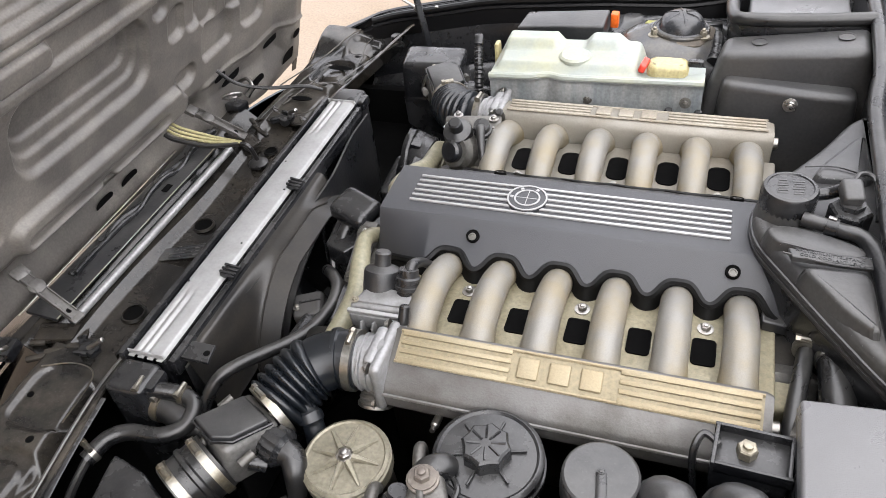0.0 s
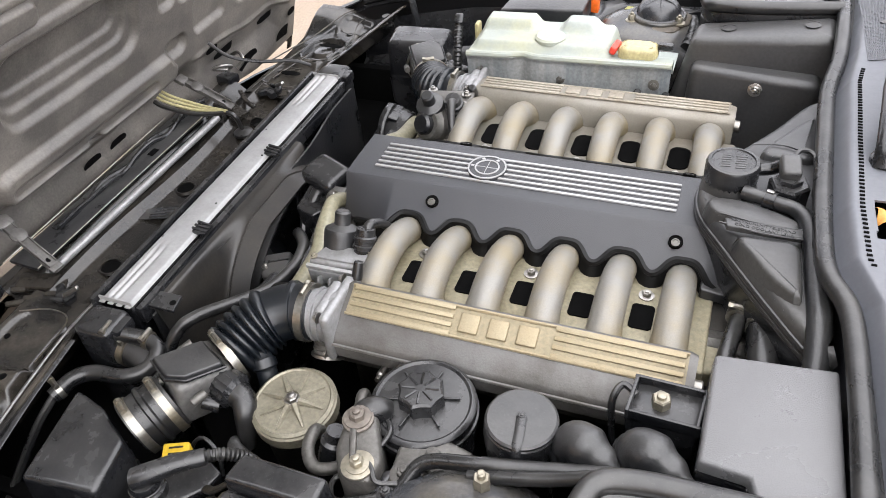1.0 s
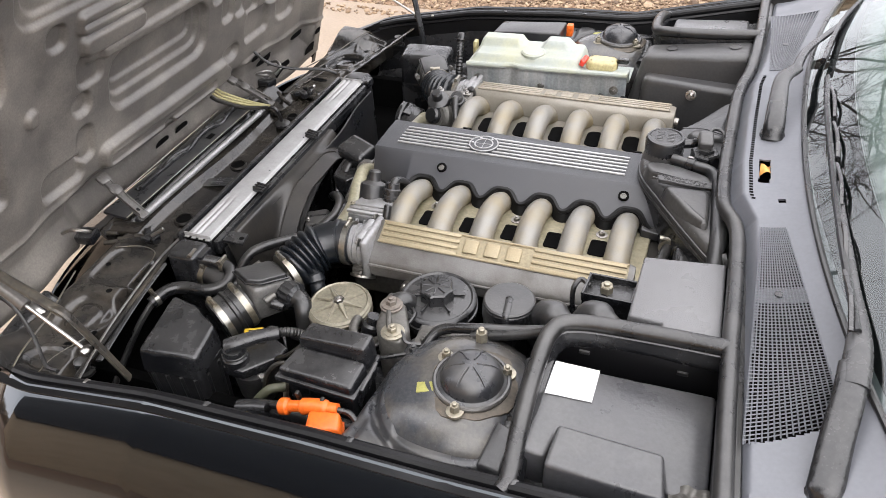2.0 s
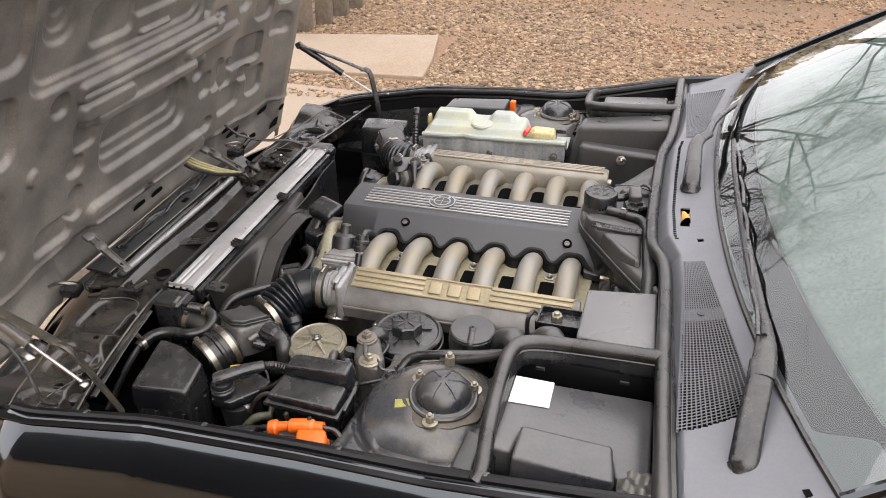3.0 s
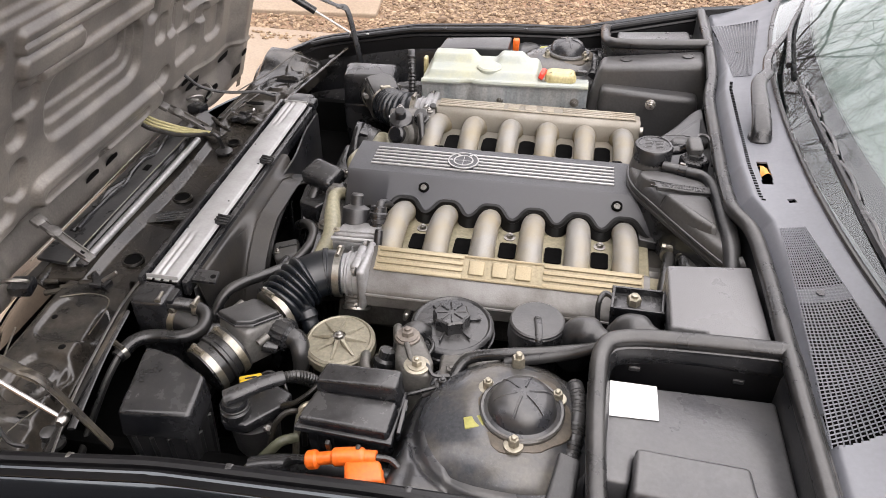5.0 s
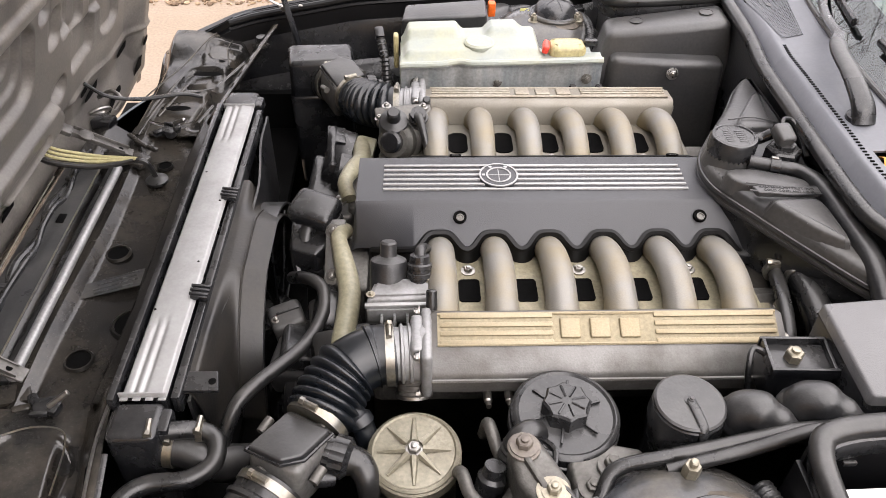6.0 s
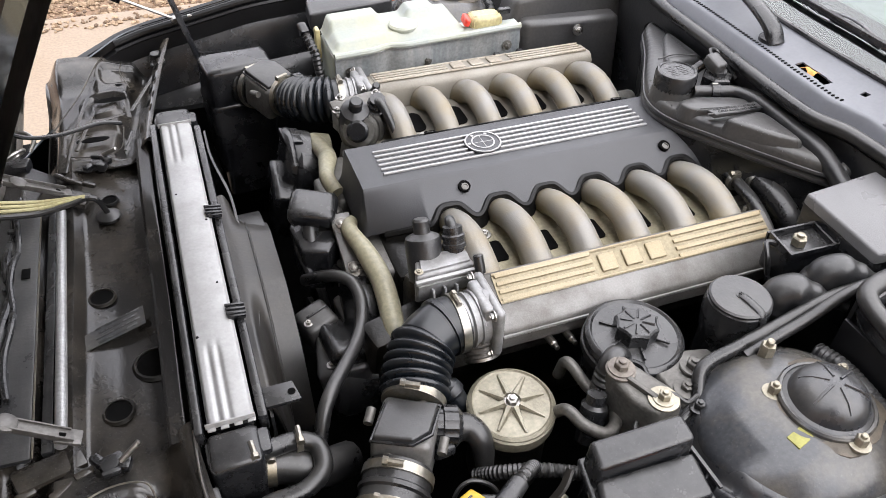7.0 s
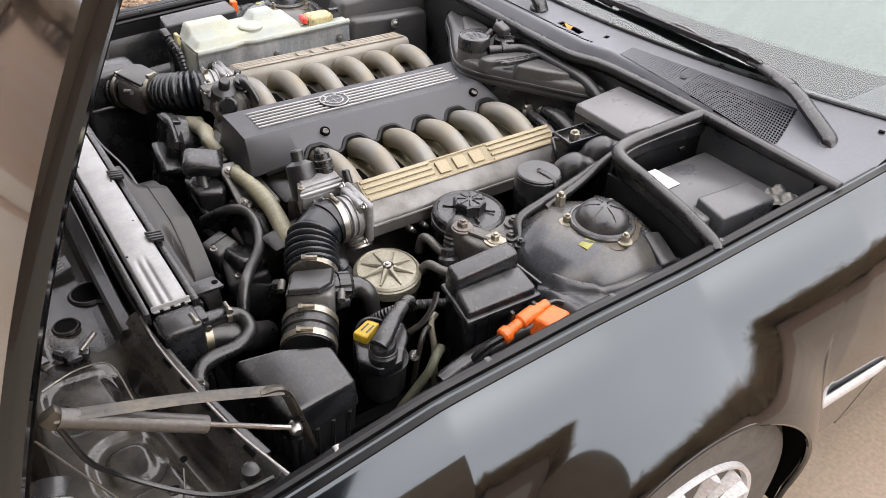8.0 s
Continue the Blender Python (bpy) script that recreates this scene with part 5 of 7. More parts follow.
    # Openings are near-black plates on the uncut flange; their shade is painted.
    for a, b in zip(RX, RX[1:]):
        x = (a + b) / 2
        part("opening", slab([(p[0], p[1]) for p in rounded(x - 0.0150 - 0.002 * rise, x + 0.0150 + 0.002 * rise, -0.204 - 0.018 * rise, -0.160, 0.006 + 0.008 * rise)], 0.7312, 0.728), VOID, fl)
    for x in (-0.16, 0.0, 0.16):
        hexbolt("nut", (x, -0.141, 0.729), 0.0062, 0.008, STEEL, man)
    part("end_plug", lathe([(0.010, 0), (0.010, 0.010), (0.007, 0.012)], (0.235, -0.29, 0.742), (1, 0, 0), 16), STEEL, man)


def far_throttle(th):
    """The round valve casting that faces the engine's middle on the far bank."""
    at, ax = Vector((-0.262, -0.178, 0.742)), Vector((-0.35, 0.75, 0.45))
    cast = part("valve_casting", lathe([(0.040, -0.02), (0.040, 0.0), (0.034, 0.004), (0.033, 0.018), (0.028, 0.024), (0.027, 0.030)], at, ax, 28), DIRTYALU, th, "grey cast valve housing")
    part("end_cap", lathe([(0.019, 0.026), (0.019, 0.040), (0.015, 0.044)], at, ax, 24), BLACK, cast)
    part("mount_plate", box((-0.255, -0.215, 0.772), (0.10, 0.040, 0.010), (-20, 0, -10), 0.005), DIRTYALU, th)
    for dx, dy in ((-0.042, 0.012), (0.04, 0.012), (-0.03, -0.014), (0.035, -0.012)):
        hexbolt("bolt", (-0.255 + dx, -0.215 + dy, 0.776 - 0.36 * dy), 0.005, 0.007, STEEL, th)


def build_throttle():
    th = thing("throttle_body", "silver throttle body with black actuator on the manifold end", "throttle body", (-0.25, -0.29, 0.70), group="throttle bodies")
    c = Vector((-0.222, -0.300, 0.737))
    ax = Vector((-1, -0.06, 0))
    part("housing", lathe([(0.040, 0), (0.040, 0.008), (0.036, 0.010), (0.036, 0.018), (0.038, 0.019), (0.038, 0.022), (0.035, 0.023), (0.035, 0.028), (0.038, 0.029), (0.038, 0.032), (0.034, 0.034), (0.034, 0.050)], c, ax, 36), SILVER, th)
    part("flange", box((-0.222, -0.300, 0.737), (0.014, 0.088, 0.080), bevel=0.010, seg=3), SILVER, th)
    part("flange_step", box((-0.234, -0.300, 0.740), (0.016, 0.062, 0.074), bevel=0.006, seg=3), SILVER, th)
    blk = part("actuator_block", slab([(-0.300, -0.236), (-0.213, -0.234), (-0.211, -0.196), (-0.288, -0.194)], 0.768, 0.722, 0.004, shrink=0.03), SILVER, th, "machined silver block")
    part("polished_edge", box((-0.2570, -0.2385, 0.7600), (0.090, 0.006, 0.007), (8, 0, 1), 0.0015), STRIP, blk, "bright machined edge")
    part("front_face", box((-0.2575, -0.2385, 0.7440), (0.084, 0.007, 0.024), (4, 0, 1), 0.002), SILVER, blk)
    part("cover_plate", slab([(-0.292, -0.230), (-0.219, -0.228), (-0.217, -0.200), (-0.284, -0.199)], 0.7712, 0.767, 0.0015), SILVER, blk)
    for k in range(3):
        part("web", box((-0.280 + 0.017 * k, -0.246, 0.728), (0.0035, 0.026, 0.040), (-24, 0, 0), 0.001), SILVER, blk)
    for x, y in ((-0.294, -0.229), (-0.219, -0.202)):
        hexbolt("screw", (x, y, 0.7705), 0.0036, 0.004, BRASSY, blk)
    if SIDE < 0:
        far_throttle(th)
    lean = Vector((0.02, 0.42, 0.90))
    part("valve", lathe([(0.0255, -0.03), (0.0255, 0.026), (0.0240, 0.031), (0.0120, 0.037), (0.0115, 0.040), (0.0115, 0.054), (0.0090, 0.057)], (-0.272, -0.190, 0.757), lean, 28), BLACK_MATT, th, "black valve cylinder with a stub")
    plug = part("connector", lathe([(0.0155, -0.02), (0.0155, 0.004), (0.0170, 0.005), (0.0170, 0.010), (0.0150, 0.011), (0.0150, 0.016), (0.0165, 0.017), (0.0165, 0.022), (0.0140, 0.024), (0.0135, 0.034)], (-0.230, -0.196, 0.766), lean, 24, wave=lambda a, r, h: r * (1 + 0.02 * math.cos(12 * a))), BLACK, th, "ribbed black connector")
    part("boot", tube([(-0.229, -0.184, 0.788), (-0.228, -0.170, 0.794), (-0.222, -0.150, 0.782), (-0.214, -0.128, 0.755)], lambda t, s: 0.0085 - 0.003 * t, 12), RUBBER, plug)
    part("stub_pipe", lathe([(0.0055, 0), (0.0055, 0.020)], (-0.2145, -0.262, 0.756), (0.0, 0.55, 0.84), 14), SILVER, th)
    part("stub_cap", lathe([(0.0072, 0.014), (0.0076, 0.018), (0.0072, 0.038), (0.005, 0.040)], (-0.2145, -0.262, 0.756), (0.0, 0.55, 0.84), 14), RUBBER, th, "black rubber cap")
    st = part("hose_stub", lathe([(0.021, 0), (0.021, 0.008), (0.0225, 0.010), (0.021, 0.012), (0.021, 0.016), (0.0225, 0.018), (0.021, 0.020), (0.021, 0.024), (0.0225, 0.026), (0.021, 0.028), (0.021, 0.034), (0.0225, 0.036), (0.019, 0.038), (0.016, 0.028)], (-0.238, -0.306, 0.714), (0.02, -0.60, -0.80), 24), DIRTYALU, th, "ribbed metal hose stub")
    part("band", lathe([(0.0222, 0.032), (0.0238, 0.033), (0.0238, 0.037), (0.0222, 0.038)], (-0.238, -0.306, 0.714), (0.02, -0.60, -0.80), 24), STEEL, st)
    for y, z in ((-0.262, 0.772), (-0.338, 0.772), (-0.262, 0.702), (-0.338, 0.702)):
        hexbolt("bolt", (-0.230, y, z), 0.0045, 0.006, STEEL, th, (-1, 0, 0))
    clamp(Vector((-0.268, -0.303, 0.737)), ax, 0.0395, th)


HOSEPTS = [(-0.262, -0.302, 0.737), (-0.290, -0.306, 0.737), (-0.318, -0.322, 0.732), (-0.338, -0.350, 0.722), (-0.352, -0.382, 0.712)]
MAFA, MAFB = Vector((-0.354, -0.388, 0.710)), Vector((-0.406, -0.478, 0.692))


def build_intake_hose():
    h = thing("intake_hose", "black ribbed rubber intake hose with elbow", "intake hose", (-0.31, -0.33, 0.68), group="intake hoses")
    def rad(t, s):
        if SIDE < 0:
            return 0.0345 + (0.0085 * abs(math.sin((t - 0.15) / 0.7 * math.pi * 8)) ** 0.7 if 0.15 < t < 0.85 else 0.002)
        if t < 0.45:
            return 0.0385 + (0.003 if 0.18 < t < 0.22 else 0)
        return 0.0365 + 0.0085 * abs(math.sin((t - 0.45) / 0.55 * math.pi * 6)) ** 0.7
    body = part("bellows", tube(HOSEPTS, rad, 28, per=36), HOSE, h, sharp=70)
    stub = tube([(-0.325, -0.362, 0.716), (-0.306, -0.378, 0.706), (-0.297, -0.388, 0.690), (-0.296, -0.392, 0.672)], lambda t, s: 0.014 + (0.003 if 0.4 < t < 0.55 else 0), 14)
    part("branch", stub, HOSE, body)
    clamp(Vector((-0.354, -0.386, 0.711)), MAFB - MAFA, 0.039, h)


def build_airflow_meter():
    m = thing("airflow_meter", "square airflow meter with dark flat lid and round connector", "airflow meter", (-0.38, -0.43, 0.66), group="airflow meters")
    ax = (MAFB - MAFA).normalized()
    mid = MAFA.lerp(MAFB, 0.48)
    ang = math.degrees(math.atan2(ax.y, ax.x)) + 90
    up = Vector((0, 0, 1))
    part("housing", box(mid, (0.072, 0.078, 0.070), (-11, 0, ang), 0.010, 3), METER, m, "grey cast housing")
    bm = slab([(-0.030, 0.033), (0.032, 0.033), (0.032, -0.016), (0.016, -0.035), (-0.030, -0.035)], 0.005, -0.005, 0.003)
    bm.transform(pose(mid.x, mid.y, mid.z + 0.0395, -14, -6, ang))
    lid = part("lid", bm, BLACK_MATT, m, "flat black lid with a cut corner")
    rim = [(-0.032, 0.035, 0), (0.034, 0.035, 0), (0.034, -0.017, 0), (0.017, -0.037, 0), (-0.032, -0.037, 0)]
    mm = pose(mid.x, mid.y, mid.z + 0.0365, -14, -6, ang)
    part("lid_rim", tube([mm @ Vector(q) for q in rim + rim[:1]], 0.0022, 6, straight=True), BLACK, lid)
    for sx, sy in ((-1, -1), (-1, 1), (1, -1), (1, 1)):
        part("lug", lathe([(0.006, -0.010), (0.006, 0.010)], mid + Vector((sx * 0.034, sy * 0.034, 0.02)), ax, 12), DIRTYALU, m)
    c = mid + Vector((0.036, 0.006, 0.006))
    con = part("connector", lathe([(0.021, 0), (0.021, 0.010), (0.0245, 0.011), (0.0245, 0.028), (0.021, 0.031), (0.018, 0.034)], c, (0.85, -0.25, -0.10), 48, wave=lambda a, r, hh: r * (1 + 0.035 * math.cos(16 * a))), BLACK, m, "round ribbed black connector")
    part("boot", tube([c + Vector((0.026, -0.008, -0.003)), c + Vector((0.042, -0.014, -0.006)), c + Vector((0.052, -0.030, -0.018)), c + Vector((0.053, -0.046, -0.060))], lambda t, s: 0.0185 - 0.008 * t, 14), RUBBER, con)
    nz = mid + Vector((0.028, -0.026, 0.0))
    part("nozzle", lathe([(0.010, 0), (0.010, 0.022), (0.008, 0.022)], nz, (0.8, 0.2, -0.3), 14), BLACK, m)
    sn = mid + ax * 0.036
    part("inlet_hose", tube([sn, sn + ax * 0.03, sn + ax * 0.06], lambda t, s: 0.040 + (0.003 if 0.45 < t < 0.55 else 0), 28, per=12), RUBBER, m, "short black rubber sleeve")
    clamp(sn + ax * 0.010, ax, 0.041, m)
    clamp(sn + ax * 0.052, ax, 0.041, m)


def build_airbox():
    a = thing("air_filter_box", "black plastic air filter box in the bay corner", "air filter box", (-0.46, -0.57, 0.45), group="air filter boxes")
    if SIDE < 0:
        part("lid", slab([(-0.490, -0.472, 0.0), (-0.362, -0.482, 0.004), (-0.368, -0.560, 0.004), (-0.505, -0.560, 0.0)], 0.738, 0.66, 0.012, shrink=0.05), BLACK, a)
        part("lower_case", slab([(-0.495, -0.468), (-0.362, -0.478), (-0.368, -0.580), (-0.510, -0.580)], 0.665, 0.44, 0.012, shrink=-0.08), BLACK, a)
        return
    top = [(-0.530, -0.490, 0.703), (-0.470, -0.508, 0.712), (-0.405, -0.545, 0.716), (-0.402, -0.612, 0.700), (-0.508, -0.622, 0.700)]
    part("lid", slab([(p[0], p[1], p[2] - 0.70) for p in top], 0.70, 0.655, 0.008, shrink=0.06), BLACK, a)
    lower = [(p[0] * 1.0, p[1], 0) for p in top]
    low = part("lower_case", slab(lower, 0.655, 0.44, 0.004, shrink=-0.18), BLACK_MATT, a)
    n = len(top)
    cx, cy = sum(p[0] for p in top) / n, sum(p[1] for p in top) / n
    for i in range(n):
        p, q = Vector((*top[i][:2], 0)), Vector((*top[(i + 1) % n][:2], 0))
        k = max(2, int((q - p).length / 0.026))
        for j in range(k):
            b = p.lerp(q, (j + 0.5) / k)
            o = Vector((cx, cy, 0)).lerp(b, 0.995)
            o2 = Vector((cx, cy, 0)).lerp(b, 0.83)
            part("rib", tube([(o.x, o.y, 0.648), (o2.x, o2.y, 0.46)], 0.004, 5, straight=True), BLACK_MATT, low)
    part("rim", slab([(p[0], p[1], 0) for p in top], 0.660, 0.652, 0.002, shrink=0.0), BLACK, a)


def build_radiator():
    r = thing("radiator", "radiator with bare aluminium top strip and black tanks", "radiator", (-0.56, 0, 0.3))
    def strip(u, v):
        x, y = lerp(-0.596, -0.541, u), lerp(-0.350, 0.330, v)
        z = 0.722 + 0.0025 * math.sin(math.pi * u)
        for c in (0.28, 0.5):
            e = max(step(-0.225, -0.24, y) , step(0.21, 0.225, y))
            z -= 0.0035 * e * math.exp(-((u - c) / 0.06) ** 2)
        return (x, y, z - 0.006 * step(0.93, 1.0, u) - 0.006 * step(0.07, 0.0, u))
    st = part("top_strip", thicken(grid(36, 60, strip), 0.002), STRIP, r, "bare aluminium top strip", sharp=60)
    for y0, e in ((-0.350, -1), (0.330, 1)):
        lip = bmesh.new()
        box((-0.569, y0 + 0.001 * e, 0.7225), (0.058, 0.0022, 0.009), bevel=0.0006, bm=lip)
        for k in range(4):
            box((-0.5915 + 0.0155 * k, y0 + 0.0042 * e, 0.7190), (0.0095, 0.0050, 0.0022), bevel=0.0006, bm=lip)
        part("end_plate", lip, STRIP, st)
    for y, x in ((-0.20, -0.590), (-0.115, -0.552), (0.03, -0.549), (0.12, -0.586), (0.235, -0.560)):
        part("rivet", lathe([(0.0022, 0), (0.0016, 0.0015)], (x, y + (x + 0.57) * 0.3, 0.7225), sides=8), VOID, st)
    part("core", box((-0.568, -0.01, 0.50), (0.050, 0.68, 0.42), bevel=0.004), BLACK, r)
    part("front_flange", box((-0.606, -0.01, 0.700), (0.010, 0.70, 0.050), bevel=0.003), BLACK, r)
    part("rear_flange", box((-0.532, -0.01, 0.700), (0.012, 0.68, 0.030), bevel=0.003), BLACK, r)
    for y in (-0.173, 0.054):
        c = box((-0.536, y, 0.722), (0.024, 0.026, 0.008), (0, 8, 0), 0.002)
        for k in (-1, 0, 1):
            box((-0.536, y + 0.008 * k, 0.727), (0.026, 0.004, 0.004), (0, 8, 0), 0.001, bm=c)
        part("clip", c, BLACK, r, "black retaining clip")
    for s in (-1, 1):
        part("end_tank", box((-0.570, s * 0.375 - 0.01, 0.50), (0.062, 0.055, 0.44), bevel=0.010, seg=3), BLACK, r)
        part("tank_bracket", box((-0.566, s * 0.372 - 0.01, 0.705), (0.075, 0.036, 0.022), bevel=0.006), BLACK, r)
    part("tab", slab([(-0.526, -0.336), (-0.482, -0.336), (-0.488, -0.305), (-0.526, -0.305)], 0.711, 0.706, 0.001), BLACK, r)
    part("tab_hole", lathe([(0.005, 0), (0.005, 0.001)], (-0.492, -0.322, 0.711), sides=12), VOID, r)
    sh = thing("fan_shroud", "black plastic fan shroud behind the radiator", "fan shroud", (-0.50, 0, 0.3))
    def face(u, v):
        y = lerp(-0.34, 0.34, u)
        z = lerp(0.30, 0.694, v)
        return (-0.523 + 0.018 * step(0.28, 0.10, abs(y)), y, z)
    part("panel", thicken(grid(40, 20, face, skip=lambda u, v: math.hypot(lerp(-0.34, 0.34, u), lerp(0.30, 0.694, v) - 0.46) < 0.222), 0.004), BLACK_MATT, sh)
    ring = bmesh.new()
    grid(64, 4, lambda u, v: (-0.523 + 0.060 * v, 0.228 * math.cos(6.28319 * u), 0.46 + 0.228 * math.sin(6.28319 * u)), ring)
    part("ring", thicken(ring, 0.004), BLACK_MATT, sh)
    def arc_z(y):
        return min(0.7025, 0.505 + math.sqrt(max(0.006, 0.206 ** 2 - (y + 0.045) ** 2)))
    part("cowl", thicken(grid(70, 12, lambda u, v: (-0.526 + 0.034 * v, lerp(-0.335, 0.115, u), lerp(0.706, arc_z(lerp(-0.335, 0.115, u)), step(0.25, 1.0, v)))), 0.003), SHROUD, sh, "sloping grimy shroud top", sharp=60)
    part("duct", thicken(grid(60, 6, lambda u, v: (-0.492 + 0.034 * v, -0.045 + 0.205 * math.cos(lerp(0.15, 2.99, u)), min(0.7015, 0.505 + 0.205 * math.sin(lerp(0.15, 2.99, u))) - 0.008 * v)), 0.003), SHROUD, sh, "round fan duct of the shroud", sharp=60)
    part("duct_bead", tube([(-0.4915, -0.045 + 0.206 * math.cos(lerp(0.15, 2.99, k / 30)), min(0.7025, 0.505 + 0.206 * math.sin(lerp(0.15, 2.99, k / 30)))) for k in range(31)], 0.0018, 6, per=2), SHROUD, sh)
    fan = thing("cooling_fan", "black engine cooling fan inside the shroud", "fan", (-0.47, 0, 0.46))
    part("hub", lathe([(0.06, 0), (0.06, 0.03), (0.04, 0.05)], (-0.50, 0, 0.46), (1, 0, 0), 24), BLACK, fan)
    for k in range(9):
        a = 2 * math.pi * k / 9
        d, t = Vector((0, math.cos(a), math.sin(a))), Vector((0, -math.sin(a), math.cos(a)))
        part("blade", thicken(grid(6, 4, lambda u, v: Vector((-0.49 + 0.035 * (v - 0.5), 0, 0.46)) + d * lerp(0.05, 0.21, u) + t * (0.05 + 0.02 * u) * (v - 0.5)), 0.003), BLACK, fan)


def cap_star(bm, c, r, h, points=8, axis=(0, 0, 1)):
    lathe([(r, 0), (r, h), (r * 0.9, h * 1.12), (0.2 * r, h * 1.15)], c, axis, points * 2, bm, wave=lambda a, q, z: q * (1 + 0.07 * math.cos(points * a)))


def build_oil_filter():
    o = thing("oil_filter_housing", "round black oil filter housing with ribbed screw cap", "oil filter", (-0.062, -0.401, 0.55))
    c = (-0.062, -0.401, 0.66)
    part("body", lathe([(0.058, 0), (0.058, 0.055), (0.066, 0.060), (0.066, 0.070), (0.060, 0.074)], c, (0.02, -0.03, 1), 40), BLACK, o)
    part("lid", lathe([(0.064, 0.072), (0.064, 0.084), (0.060, 0.088), (0.058, 0.0885), (0.055, 0.086), (0.030, 0.088)], c, (0.02, -0.03, 1), 48), BLACK, o)
    st = bmesh.new()
    cap_star(st, (-0.0615, -0.4035, 0.747), 0.027, 0.020, 8)
    for k in range(8):
        a = 2 * math.pi * k / 8 + 0.2
        tube([(-0.0615 + 0.006 * math.cos(a), -0.4035 + 0.006 * math.sin(a), 0.7700), (-0.0615 + 0.022 * math.cos(a), -0.4035 + 0.022 * math.sin(a), 0.7700)], 0.0016, 5, straight=True, bm=st)
    part("screw_cap", st, BLACK, o)
    for k in range(6):
        a = 2 * math.pi * k / 6 + 0.3
        part("fin", box((-0.062 + 0.035 * math.cos(a), -0.4035 + 0.035 * math.sin(a), 0.7495), (0.022, 0.003, 0.004), (0, 0, math.degrees(a)), 0.001), BLACK, o)


def build_cream_cap():
    o = thing("pump_reservoir", "round cream metal canister cap with raised star ribs", "canister", (-0.236, -0.417, 0.55))
    c = (-0.236, -0.417, 0.62)
    ax = (-0.02, -0.06, 1)
    part("can", lathe([(0.050, -0.06), (0.050, 0.05), (0.052, 0.052), (0.052, 0.060)], c, ax, 40), DARK, o)
    part("collar", lathe([(0.052, 0.056), (0.0565, 0.060), (0.0565, 0.076), (0.054, 0.078)], c, ax, 40), CREAM, o)
    lid = part("lid", lathe([(0.054, 0.076), (0.054, 0.080), (0.050, 0.083), (0.048, 0.081), (0.012, 0.083)], c, ax, 40), CREAM, o)
    for k in range(8):
        a = 2 * math.pi * k / 8
        part("rib", tube([(-0.2378 + 0.010 * math.cos(a), -0.4220 + 0.010 * math.sin(a), 0.7050), (-0.2378 + 0.044 * math.cos(a), -0.4220 + 0.044 * math.sin(a), 0.7015 + 0.0026 * math.sin(a))], lambda t, s: 0.0054 - 0.0035 * t, 6, straight=True), CREAM, lid)
    hexbolt("bolt", (-0.2378, -0.422, 0.702), 0.008, 0.010, STEEL, o)


def build_small_cap():
    o = thing("vacuum_canister", "small round black canister with strapped cap", "canister", (0.068, -0.429, 0.6))
    part("can", lathe([(0.036, -0.12), (0.036, -0.03), (0.040, -0.028), (0.042, 0), (0.0405, 0.020), (0.038, 0.023)], (0.068, -0.429, 0.772), (0, 0, 1), 40), BLACK, o)
    part("lid", lathe([(0.039, 0), (0.0395, 0.005), (0.037, 0.007), (0.008, 0.0075)], (0.068, -0.429, 0.792), (0, 0, 1), 40), BLACK_MATT, o)
    part("strap", tube([(0.068, -0.429, 0.801), (0.071, -0.448, 0.801), (0.073, -0.468, 0.796), (0.074, -0.474, 0.765)], 0.0055, 8, squash=0.35), BLACK, o)
    hexbolt("screw", (0.068, -0.429, 0.799), 0.0040, 0.005, BLACK_MATT, o)


